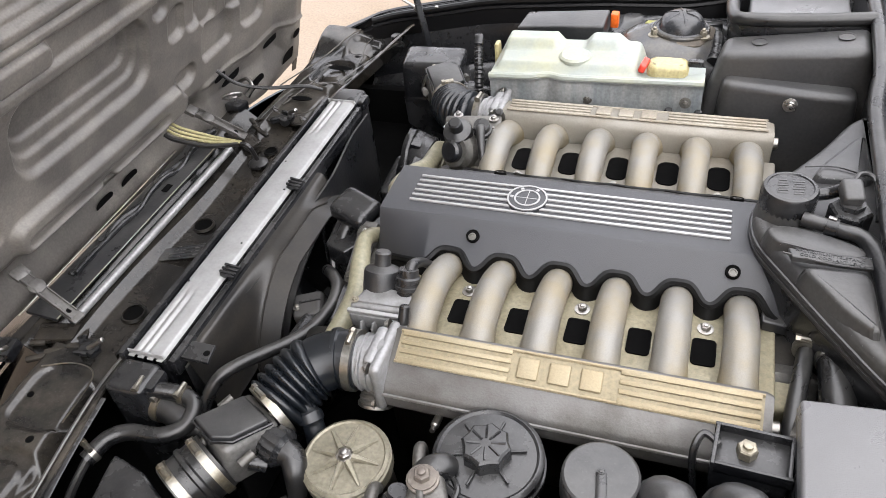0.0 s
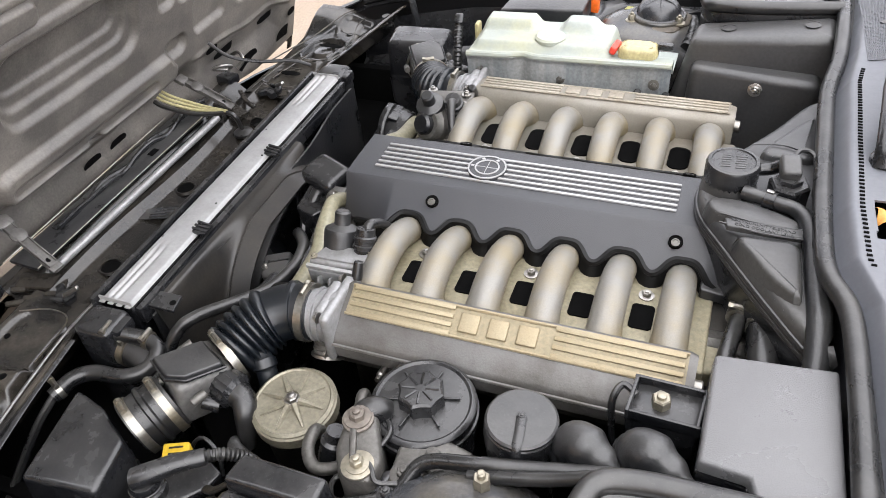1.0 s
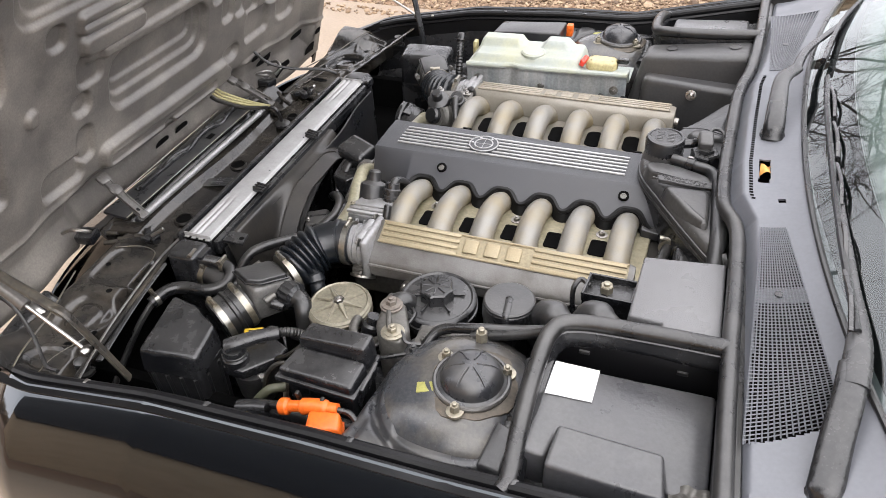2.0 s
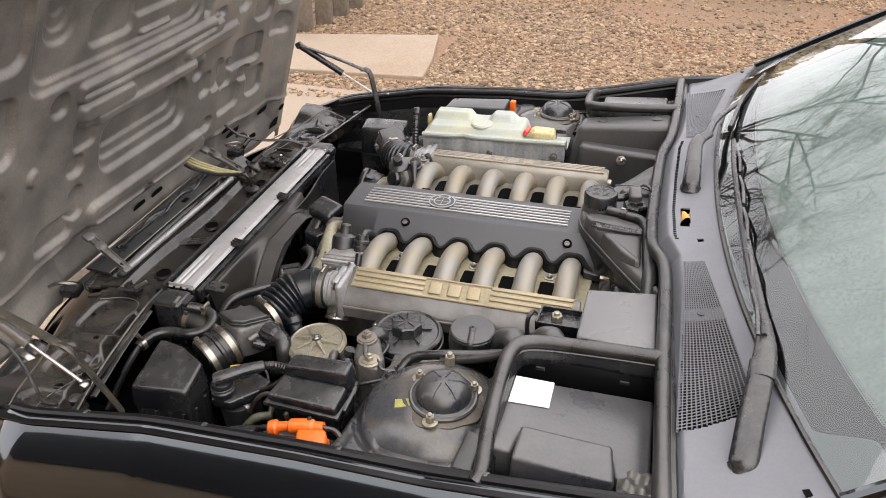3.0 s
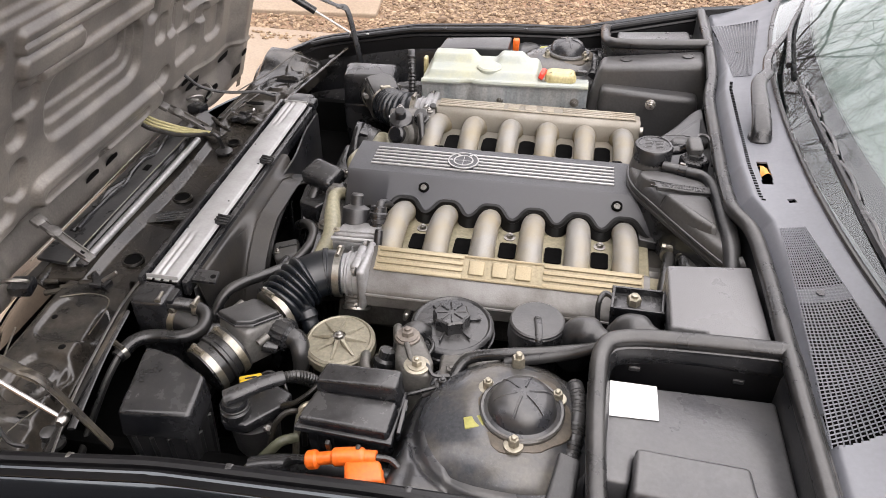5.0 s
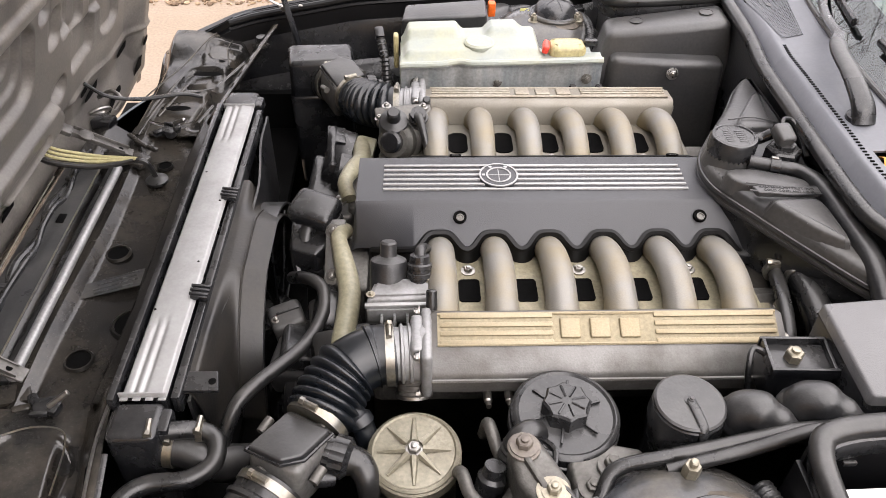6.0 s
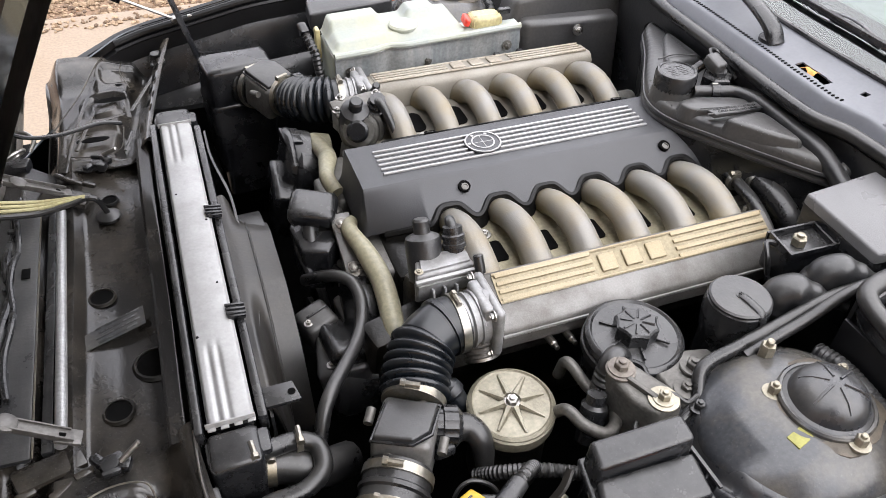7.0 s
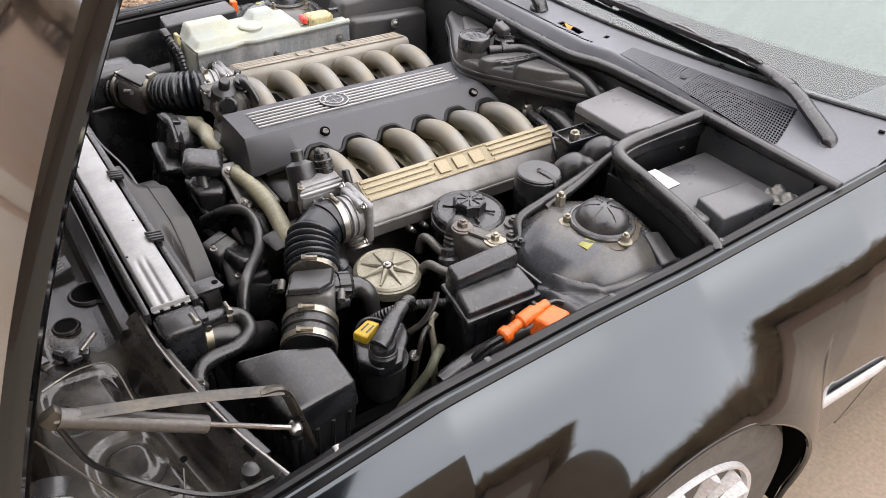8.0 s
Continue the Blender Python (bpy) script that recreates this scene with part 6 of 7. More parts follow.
def build_bracket():
    b = thing("filter_bracket", "grimy cast bracket with two large hex bolts beside the oil filter", "bracket", (-0.10, -0.49, 0.6))
    part("casting", slab([(-0.135, -0.452), (-0.100, -0.442), (-0.070, -0.50), (-0.072, -0.530), (-0.110, -0.530), (-0.128, -0.50)], 0.760, 0.66, 0.008), DIRTYALU, b)
    part("solenoid", lathe([(0.017, -0.05), (0.017, 0.0), (0.013, 0.004), (0.012, 0.016)], (-0.150, -0.470, 0.720), (0.2, 0.3, 1), 18), BLACK, b)
    part("lead", tube([(-0.098, -0.432, 0.745), (-0.080, -0.46, 0.748), (-0.10, -0.50, 0.735), (-0.125, -0.52, 0.725), (-0.11, -0.545, 0.73), (-0.06, -0.53, 0.74)], 0.0035, 8), RUBBER, b)
    part("washer", lathe([(0.0185, 0), (0.0185, 0.003), (0.015, 0.0045)], (-0.117, -0.460, 0.7605), sides=24), RUSTY, b, "rusty washer")
    part("washer", lathe([(0.0185, 0), (0.0185, 0.0025), (0.016, 0.003)], (-0.092, -0.515, 0.7605), sides=24), BRASSY, b, "zinc-yellow washer")
    part("washer", lathe([(0.0165, 0), (0.0165, 0.003), (0.013, 0.004)], (-0.020, -0.475, 0.7435), sides=24), DIRTYALU, b)
    part("washer", lathe([(0.0165, 0), (0.0165, 0.003), (0.013, 0.004)], (-0.045, -0.500, 0.7415), sides=24), DIRTYALU, b)
    part("web", box((-0.108, -0.492, 0.7615), (0.008, 0.046, 0.010), (0, 0, 24), 0.003), DIRTYALU, b)
    hexbolt("bolt", (-0.117, -0.460, 0.764), 0.0095, 0.012, RUSTY, b)
    hexbolt("bolt", (-0.092, -0.515, 0.762), 0.0078, 0.012, BRASSY, b)
    hexbolt("tall_nut", (0.049, -0.509, 0.772), 0.0095, 0.026, BRASSY, b, washer=False)
    hexbolt("bolt", (-0.020, -0.475, 0.745), 0.0095, 0.012, DIRTYALU, b)
    hexbolt("bolt", (-0.045, -0.500, 0.742), 0.0085, 0.010, DIRTYALU, b)
    part("base", slab([(-0.07, -0.43), (0.02, -0.45), (0.03, -0.51), (-0.06, -0.535)], 0.742, 0.66, 0.006), DIRTYALU, b)
    part("elbow", tube([(-0.098, -0.430, 0.742), (-0.108, -0.436, 0.752), (-0.120, -0.444, 0.748), (-0.128, -0.450, 0.725), (-0.130, -0.452, 0.70)], lambda t, s: 0.0165 - 0.002 * t + (0.0012 * math.sin(s * 900) if t > 0.45 else 0), 16, per=14), RUBBER, b, "black rubber elbow boot")
    part("pipe", tube([(-0.188, -0.445, 0.69), (-0.183, -0.462, 0.714), (-0.176, -0.49, 0.718), (-0.158, -0.508, 0.716), (-0.138, -0.50, 0.712), (-0.125, -0.48, 0.705)], 0.0078, 12), DIRTYALU, b, "bent grey pipe")
    part("pipe", tube([(-0.152, -0.385, 0.68), (-0.149, -0.391, 0.710), (-0.146, -0.405, 0.716), (-0.138, -0.43, 0.705), (-0.128, -0.447, 0.70)], 0.0078, 12), DIRTYALU, b, "bent grey pipe")


def build_boots():
    for i, (x, y, z) in enumerate(((0.135, -0.441, 0.806), (0.200, -0.442, 0.822))):
        b = thing("rubber_boot", "grey-black rubber boot over a cable end", "rubber boot", (x, y, 0.72), group="rubber boots")
        part("boot", tube([(x - 0.012, y + 0.012, z - 0.075), (x - 0.008, y + 0.006, z - 0.03), (x + 0.002, y, z - 0.012), (x + 0.030, y - 0.016, z - 0.014), (x + 0.062, y - 0.038, z - 0.022)], lambda t, s: lerp(0.0255, 0.008, step(0.42, 0.95, t)) + (0.002 if 0.28 < t < 0.33 else 0) + 0.0012 * math.sin(38 * t) * step(0.35, 0.5, t), 20, per=12), BLACK_MATT, b)


def build_relay_holder():
    b = thing("jump_terminal", "black square terminal holder with a brass hex nut", "terminal", (0.204, -0.371, 0.74))
    part("case", box((0.210, -0.371, 0.775), (0.074, 0.050, 0.05), (0, -4, -5), 0.004), BLACK, b)
    for dx, dy, sx, sy in ((0, 0.024, 0.074, 0.004), (0, -0.024, 0.074, 0.004), (0.036, 0, 0.004, 0.05), (-0.036, 0, 0.004, 0.05)):
        part("wall", box((0.210 + dx, -0.371 + dy, 0.802), (sx, sy, 0.016), (0, -4, -5), 0.001), BLACK, b)
    hexbolt("nut", (0.204, -0.371, 0.797), 0.0105, 0.016, BRASSY, b, washer=False)
    part("cable", tube([(0.178, -0.365, 0.80), (0.162, -0.358, 0.803), (0.154, -0.375, 0.79), (0.160, -0.39, 0.74)], 0.004, 8), RUBBER, b)


def build_control_box():
    b = thing("control_unit_box", "flat charcoal control unit cover near the firewall", "control box", (0.31, -0.40, 0.7))
    out = [(0.249, -0.318, 0), (0.366, -0.318, 0.012), (0.370, -0.480, 0.014), (0.362, -0.490, 0.013), (0.305, -0.492, 0.007), (0.296, -0.478, 0.006), (0.292, -0.462, 0.005), (0.246, -0.455, 0)]
    part("lid", slab(out, 0.838, 0.822, 0.004, shrink=0.01), GREYBOX, b)
    part("case", slab([(x, y, 0) for x, y, z in out], 0.822, 0.70, 0.003, shrink=-0.02), BLACK, b)
    part("seam", slab([(x, y, z) for x, y, z in out], 0.822, 0.819, 0.0, shrink=0.012), BLACK, b)


def build_battery():
    b = thing("battery_box", "black ribbed battery tray cover with a white label", "battery", (0.27, -0.63, 0.6))
    part("lid", slab([(0.160, -0.555, 0.004), (0.376, -0.538, -0.010), (0.378, -0.700, -0.010), (0.330, -0.705, -0.008), (0.322, -0.668, -0.007), (0.196, -0.668, 0.002), (0.190, -0.705, 0.002), (0.158, -0.705, 0.004)], 0.816, 0.76, 0.006), BATTERY, b)
    part("case", slab([(0.162, -0.557), (0.374, -0.545), (0.374, -0.715), (0.162, -0.715)], 0.762, 0.60, 0.004), BLACK, b)
    part("raised_cover", slab([(0.196, -0.664, 0.002), (0.324, -0.664, -0.006), (0.332, -0.722, -0.014), (0.192, -0.722, -0.006)], 0.832, 0.74, 0.006, shrink=0.03), BATTERY, b)
    part("paper_label", slab([(0.168, -0.554, 0.0055), (0.227, -0.550, 0.0010), (0.227, -0.606, 0.0010), (0.167, -0.612, 0.0055)], 0.8165, 0.8155), WHITE, b, "blank white paper label")
    for k in range(4):
        part("louvre", box((0.205 + 0.014 * k, -0.7235, 0.772), (0.008, 0.004, 0.016), bevel=0.001), BLACK, b)
    tray = thing("battery_tray", "deep black tray below the battery cover", "tray", (0.27, -0.62, 0.58))
    # floor colour carries the shade at the bottom of the tray
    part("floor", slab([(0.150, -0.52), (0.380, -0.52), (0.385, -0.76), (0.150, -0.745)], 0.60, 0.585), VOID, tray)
    # Tray walls take this near-black so the depth of the tray looks shaded.
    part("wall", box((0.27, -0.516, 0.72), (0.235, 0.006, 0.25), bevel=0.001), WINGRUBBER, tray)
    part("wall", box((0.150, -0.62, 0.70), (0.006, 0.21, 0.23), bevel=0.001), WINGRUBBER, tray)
    for x in (0.20, 0.33):
        part("clip", box((x, -0.5205, 0.815), (0.014, 0.004, 0.006), bevel=0.001), BLACK_MATT, tray)
    part("crumpled_wrap", thicken(grid(16, 10, lambda u, v: (0.335 + 0.045 * u, -0.735 + 0.045 * v, 0.806 + 0.006 * math.sin(9 * u + 4 * v) * math.cos(7 * v - 3 * u) + 0.008 * u)), 0.0008), DIRTYALU, tray, "crumpled silver foil")


def build_fuse_box():
    b = thing("fuse_box", "stepped black plastic fuse box on the inner wing", "fuse box", (-0.165, -0.59, 0.62))
    case = part("case", slab([(-0.214, -0.552), (-0.106, -0.557), (-0.110, -0.630), (-0.224, -0.624)], 0.740, 0.60, 0.004, shrink=-0.08), BLACK, b)
    part("lid", slab([(-0.217, -0.583, 0), (-0.103, -0.588, 0.004), (-0.106, -0.637, -0.004), (-0.229, -0.631, -0.006)], 0.763, 0.742, 0.006, shrink=0.035), BLACK, b)
    part("raised_lid", slab([(-0.211, -0.548, 0), (-0.102, -0.554, 0.010), (-0.104, -0.587, 0.008), (-0.217, -0.583, -0.002)], 0.782, 0.742, 0.006, shrink=0.045), BLACK, b)
    part("lid_rim", slab([(-0.217, -0.543), (-0.097, -0.549), (-0.099, -0.643), (-0.234, -0.637)], 0.745, 0.7375, 0.003), BLACK, b)
    for k in range(3):
        part("latch", box((-0.0945, -0.585 - 0.017 * k, 0.742), (0.006, 0.013, 0.022), (0, 8, 2), 0.0018), BLACK, b)
    part("latch_rail", box((-0.0935, -0.602, 0.753), (0.005, 0.058, 0.004), (0, 8, 2), 0.001), BLACK_MATT, b)
    for k in range(5):
        part("rib", box((-0.206 + 0.022 * k, -0.626, 0.690), (0.003, 0.006, 0.085), (-4, 0, 0), 0.001), BLACK, case)


def build_reservoir():
    b = thing("fluid_reservoir", "black fluid reservoir with yellow label and thick lead", "reservoir", (-0.335, -0.55, 0.55))
    part("body", lathe([(0.026, 0), (0.034, 0.02), (0.037, 0.070), (0.039, 0.074)], (-0.330, -0.562, 0.590), (0, 0, 1), 28), TANKGREY, b)
    plate = part("plate", slab([(-0.378, -0.570), (-0.362, -0.530), (-0.318, -0.516), (-0.276, -0.534), (-0.282, -0.560), (-0.322, -0.606), (-0.358, -0.606)], 0.690, 0.672, 0.005, shrink=-0.04), BLACK, b, "flat black flange of the reservoir")
    part("yellow_label", slab([(-0.362, -0.528, 0), (-0.330, -0.516, 0.002), (-0.318, -0.534, 0.003), (-0.350, -0.550, 0)], 0.7035, 0.690, 0.003), YELLOW, b, "yellow warning label, unreadable")
    for k in range(2):
        part("text_bar", box((-0.341 + 0.004 * k, -0.529 - 0.008 * k, 0.7052), (0.018, 0.0025, 0.0008), (0, -3, 22), 0.0002), BLACK, b)
    cap = part("cap", lathe([(0.021, -0.012), (0.0215, 0.006), (0.019, 0.009), (0.019, 0.018), (0.0165, 0.022)], (-0.343, -0.585, 0.696), sides=28), BLACK, b)
    part("groove", lathe([(0.0195, 0.010), (0.0205, 0.011), (0.0205, 0.013), (0.0195, 0.014)], (-0.343, -0.585, 0.696), sides=28), RUBBER, cap)
    lead = part("lead", tube([(-0.352, -0.588, 0.720), (-0.338, -0.580, 0.725), (-0.310, -0.559, 0.729), (-0.283, -0.540, 0.728)], lambda t, s: 0.0150 - 0.004 * t, 14, squash=0.85), BLACK, b, "thick black cable boot")
    part("lead_tail", tube([(-0.285, -0.541, 0.728), (-0.268, -0.528, 0.722), (-0.252, -0.515, 0.705), (-0.245, -0.508, 0.68)], lambda t, s: 0.0078 + 0.0009 * math.sin(s * 1200), 10, per=16), RUBBER, lead)
    part("arm", tube([(-0.283, -0.560, 0.690), (-0.262, -0.566, 0.706), (-0.240, -0.560, 0.724), (-0.226, -0.548, 0.735)], 0.006, 8, squash=0.6), DARK, b)
    hexbolt("stud", (-0.292, -0.590, 0.672), 0.005, 0.010, STEEL, b, (-0.6, -0.4, 0.5))


def build_orange_plug():
    b = thing("orange_plug", "orange plastic plug beside the fender", "plug", (-0.15, -0.69, 0.70))
    cover = part("plug_body", slab([(-0.150, -0.682), (-0.106, -0.672), (-0.094, -0.702), (-0.140, -0.716)], 0.752, 0.722, 0.006, shrink=0.08), ORANGE, b)
    part("rim", slab([(-0.152, -0.680), (-0.104, -0.669), (-0.091, -0.703), (-0.142, -0.719)], 0.728, 0.721, 0.002), ORANGE, cover)
    stem = part("stem", tube([(-0.192, -0.676, 0.736), (-0.172, -0.674, 0.741), (-0.145, -0.671, 0.746), (-0.112, -0.668, 0.748)], lambda t, s: 0.0085 + 0.0035 * step(0.30, 0.34, t) - 0.003 * step(0.78, 0.82, t), 16, per=14), ORANGE, b)
    part("end_cap", lathe([(0.010, -0.003), (0.0125, 0.0), (0.0125, 0.010), (0.009, 0.013)], (-0.199, -0.677, 0.734), (1, 0.1, 0.25), 20), ORANGE, stem)
    for x in (-0.176, -0.136):
        part("clip", box((x, -0.664, 0.752), (0.006, 0.007, 0.018), (10, 0, 0), 0.0015), DARK, b)
    part("lead", tube([(-0.200, -0.677, 0.733), (-0.222, -0.672, 0.722), (-0.238, -0.664, 0.700), (-0.244, -0.66, 0.67)], 0.0055, 8), RUBBER, b)
    part("lead", tube([(-0.112, -0.668, 0.748), (-0.092, -0.668, 0.745), (-0.070, -0.682, 0.733), (-0.052, -0.694, 0.715)], 0.0042, 8), RUBBER, b)


def build_expansion_tank():
    b = thing("coolant_tank", "large flat black coolant expansion tank at the firewall", "coolant tank", (0.30, 0, 0.6))
    out = smooth_path([(0.352, -0.268, 0), (0.300, -0.196, 0), (0.245, -0.110, 0), (0.208, -0.045, 0), (0.205, 0.015, 0), (0.235, 0.075, 0), (0.290, 0.160, 0), (0.335, 0.240, 0), (0.362, 0.240, 0), (0.366, 0.10, 0), (0.366, -0.10, 0), (0.366, -0.255, 0)], 6, True)
    part("shell", slab([(p.x, p.y, 0.0) for p in out], 0.829, 0.79, 0.012, shrink=0.03), TANKGREY, b)
    part("base", slab([(p.x, p.y, 0.0) for p in out], 0.79, 0.66, 0.0, shrink=-0.06), BLACK, b)
    for z, r in ((0.806, 0.0050), (0.794, 0.0042)):
        part("rim", tube([(p.x, p.y, z) for p in out], r, 8, closed=True, straight=True), BLACK_MATT, b)
    lobe = smooth_path([(0.258, -0.124, 0), (0.292, -0.119, 0), (0.324, -0.122, 0), (0.330, -0.165, 0), (0.328, -0.208, 0), (0.300, -0.188, 0), (0.276, -0.154, 0)], 5, True)
    part("lower_lobe", slab([(p.x, p.y, 0.0) for p in lobe], 0.843, 0.815, 0.006, shrink=0.16), TANKGREY, b, "raised rounded lobe of the tank")
    lobe = smooth_path([(0.220, -0.048, 0), (0.224, -0.074, 0), (0.262, -0.088, 0), (0.318, -0.092, 0), (0.322, -0.070, 0), (0.262, -0.046, 0)], 5, True)
    part("middle_lobe", slab([(p.x, p.y, 0.0) for p in lobe], 0.840, 0.815, 0.005, shrink=0.12), TANKGREY, b)
    lobe = smooth_path([(0.276, 0.076, 0), (0.312, 0.072, 0), (0.344, 0.078, 0), (0.347, 0.130, 0), (0.342, 0.180, 0), (0.308, 0.136, 0)], 5, True)
    part("upper_lobe", slab([(p.x, p.y, 0.0) for p in lobe], 0.840, 0.815, 0.006, shrink=0.14), TANKGREY, b)
    neck = part("filler_neck", lathe([(0.038, -0.014), (0.035, 0.000), (0.034, 0.010)], (0.238, 0.000, 0.832), (0, 0, 1), 36), TANKGREY, b)
    cap = part("screw_cap", lathe([(0.030, -0.012), (0.0335, -0.010), (0.0345, 0.004), (0.0345, 0.022), (0.0325, 0.0255), (0.0285, 0.0265), (0.0275, 0.0250), (0.020, 0.0250)], (0.238, 0.000, 0.842), (0, 0, 1), 60, wave=lambda a, r, h: r * (1 + (0.010 * math.cos(30 * a) if r > 0.033 else 0))), BLACK, b, "round black cap with unreadable raised writing")
    for k in range(6):
        for sx, w in ((-0.0095, 0.013), (0.0095, 0.015)):
            y = -0.0135 + 0.0054 * k
            part("mark", box((0.238 + sx, y, 0.8672), (w * (1 - 0.12 * ((k + (sx > 0)) % 3)), 0.0026, 0.0010), (0, 0, 8), 0.0002), TANKGREY, cap)
    part("vent_pipe", tube([(0.268, 0.012, 0.850), (0.286, 0.016, 0.852), (0.300, 0.014, 0.862)], 0.0085, 12), BLACK, b)
    part("sensor", lathe([(0.026, -0.008), (0.026, 0.018), (0.023, 0.021), (0.015, 0.021), (0.015, 0.028)], (0.310, -0.016, 0.836), sides=6), BLACK, b, "large black hexagon sensor nut")
    plug = part("sensor_plug", box((0.307, -0.006, 0.872), (0.026, 0.034, 0.022), (18, 0, 8), 0.006, 3), TANKGREY, b, "grey plug on the sensor")
    part("clip", box((0.308, -0.019, 0.868), (0.018, 0.006, 0.016), (18, 0, 8), 0.0015), BLACK, plug)
    part("lead", tube([(0.309, 0.010, 0.878), (0.318, 0.026, 0.880), (0.334, 0.028, 0.874), (0.340, 0.000, 0.862), (0.340, -0.03, 0.850)], 0.0032, 8), RUBBER, plug)
    pipe = part("pipe", tube([(0.256, -0.030, 0.842), (0.274, -0.036, 0.842), (0.300, -0.045, 0.842), (0.322, -0.054, 0.842), (0.338, -0.080, 0.840), (0.345, -0.120, 0.838), (0.348, -0.17, 0.835), (0.352, -0.235, 0.828), (0.353, -0.30, 0.80)], lambda t, s: 0.0095 + 0.0045 * step(0.20, 0.36, t), 16), BLACK_MATT, b, "moulded black pipe")
    part("sleeve", tube([(0.283, -0.0395, 0.842), (0.296, -0.0435, 0.842)], 0.0125, 14, straight=True), BLACK, pipe)
    part("hose_clip", box((0.288, -0.040, 0.855), (0.010, 0.006, 0.003), (0, 0, -18), 0.001), STEEL, pipe)
    for y0, y1 in ((-0.085, -0.099), (-0.103, -0.115)):
        part("rib", tube([(0.232, y0, 0.8440), (0.28, y0 - 0.010, 0.8445), (0.330, y0 - 0.010, 0.8440)], 0.0013, 6), BLACK_MATT, b)
    lettering("KALTKÜHLMITTELSTAND", 0.0066, pose(0.246, -0.0985, 0.8460, 0, 0, -6), BLACK, b)
    lettering("COLD COOLANT LEVEL", 0.0066, pose(0.250, -0.1065, 0.8460, 0, 0, -6), BLACK, b)
    part("mark_band", slab([(0.238, -0.094, 0), (0.330, -0.096, 0), (0.330, -0.112, 0), (0.242, -0.110, 0)], 0.8456, 0.838, 0.002), TANKGREY, b)
    part("rib", tube([(0.262, 0.085, 0.8425), (0.30, 0.09, 0.8435), (0.335, 0.078, 0.8425)], 0.0013, 6), BLACK_MATT, b)


def lettering(text, size, m, material, parent):
    """Raised letters as a mesh part, at the pose m in world metres."""
    cu = bpy.data.curves.new("letters", "FONT")
    cu.body, cu.size, cu.extrude, cu.resolution_u = text, size, 0.0004, 2
    tmp = new("letters", cu)
    me = bpy.data.meshes.new_from_object(tmp.evaluated_get(bpy.context.evaluated_depsgraph_get()))
    bpy.data.objects.remove(tmp)
    bm = bmesh.new()
    bm.from_mesh(me)
    bpy.data.meshes.remove(me)
    bm.transform(m)
    return part("lettering", bm, material, parent)


def build_washer_tank():
    b = thing("washer_tank", "milky plastic washer fluid tank with streaked front", "washer tank", (-0.07, 0.42, 0.6))
    def front(u, v):
        x = lerp(-0.262, 0.118, u)
        top = 0.796 + 0.012 * (x + 0.26) / 0.38
        rimw = step(0.06, 0.0, v)
        wave = 0.004 * math.sin(26 * x + 1) * step(0.0, 0.2, v) + 0.010 * math.exp(-((x + 0.155) / 0.018) ** 2) * step(0.9, 0.3, v)
        return (x, 0.3575 + wave - 0.006 * rimw, lerp(top, 0.655, v))
    part("front", thicken(grid(60, 24, front), 0.006), TRAY, b, "streaked grey-white front face")
    part("rim", tube([front(k / 20, 0.0) for k in range(21)], 0.006, 8, per=2), TANK, b)
    def top(u, v):
        x, y = lerp(-0.262, 0.118, u), lerp(0.358, 0.474, v)
        z = 0.796 + 0.012 * (x + 0.26) / 0.38
        body = step(-0.262, -0.245, x) * step(0.012, -0.008, x) * step(0.366, 0.385, y)
        z += 0.014 * body
        z += 0.016 * step(0.425, 0.445, y) * body * (step(-0.140, -0.158, x) + step(-0.105, -0.085, x)) * step(-0.020, -0.045, x)
        z -= 0.035 * step(0.385, 0.40, y) * step(0.0, 0.02, x)
        return (x, y, z)
    part("tank", thicken(grid(90, 44, top), 0.004), TANK, b, "milky greenish white tank", sharp=60)
    part("tank_back", box((-0.125, 0.455, 0.72), (0.26, 0.035, 0.17), bevel=0.012, seg=3), TANK, b)
    part("end_wall", box((-0.258, 0.415, 0.72), (0.012, 0.11, 0.14), bevel=0.005), TANK, b)
    part("cap", lathe([(0.029, 0), (0.029, 0.006), (0.025, 0.009)], (-0.112, 0.405, 0.812), sides=30), TANK, b)
    part("level_tube", box((-0.272, 0.455, 0.775), (0.010, 0.022, 0.07), bevel=0.004), YELLOWTANK, b, "yellowed level tube")
    part("small_tank", slab([(p[0], p[1]) for p in rounded(0.020, 0.088, 0.368, 0.412, 0.014)], 0.826, 0.78, 0.010), YELLOWTANK, b, "yellowed small tank")
    part("red_tab", box((0.013, 0.385, 0.818), (0.012, 0.034, 0.016), (0, 18, -8), 0.004, 3), RED, b, "red plastic tab")
    part("black_plug", box((0.100, 0.396, 0.822), (0.026, 0.012, 0.012), bevel=0.003), BLACK, b)
    for x, z in ((-0.234, 0.761), (-0.080, 0.763), (0.091, 0.770)):
        hexbolt("bolt", (x, 0.350, z), 0.006, 0.006, DIRTYALU, b, (0, -1, 0.1))
    for x in (0.065, 0.115):
        part("nozzle", lathe([(0.009, 0), (0.009, 0.02), (0.006, 0.026)], (x, 0.340, 0.735), sides=12), BLACK, b)


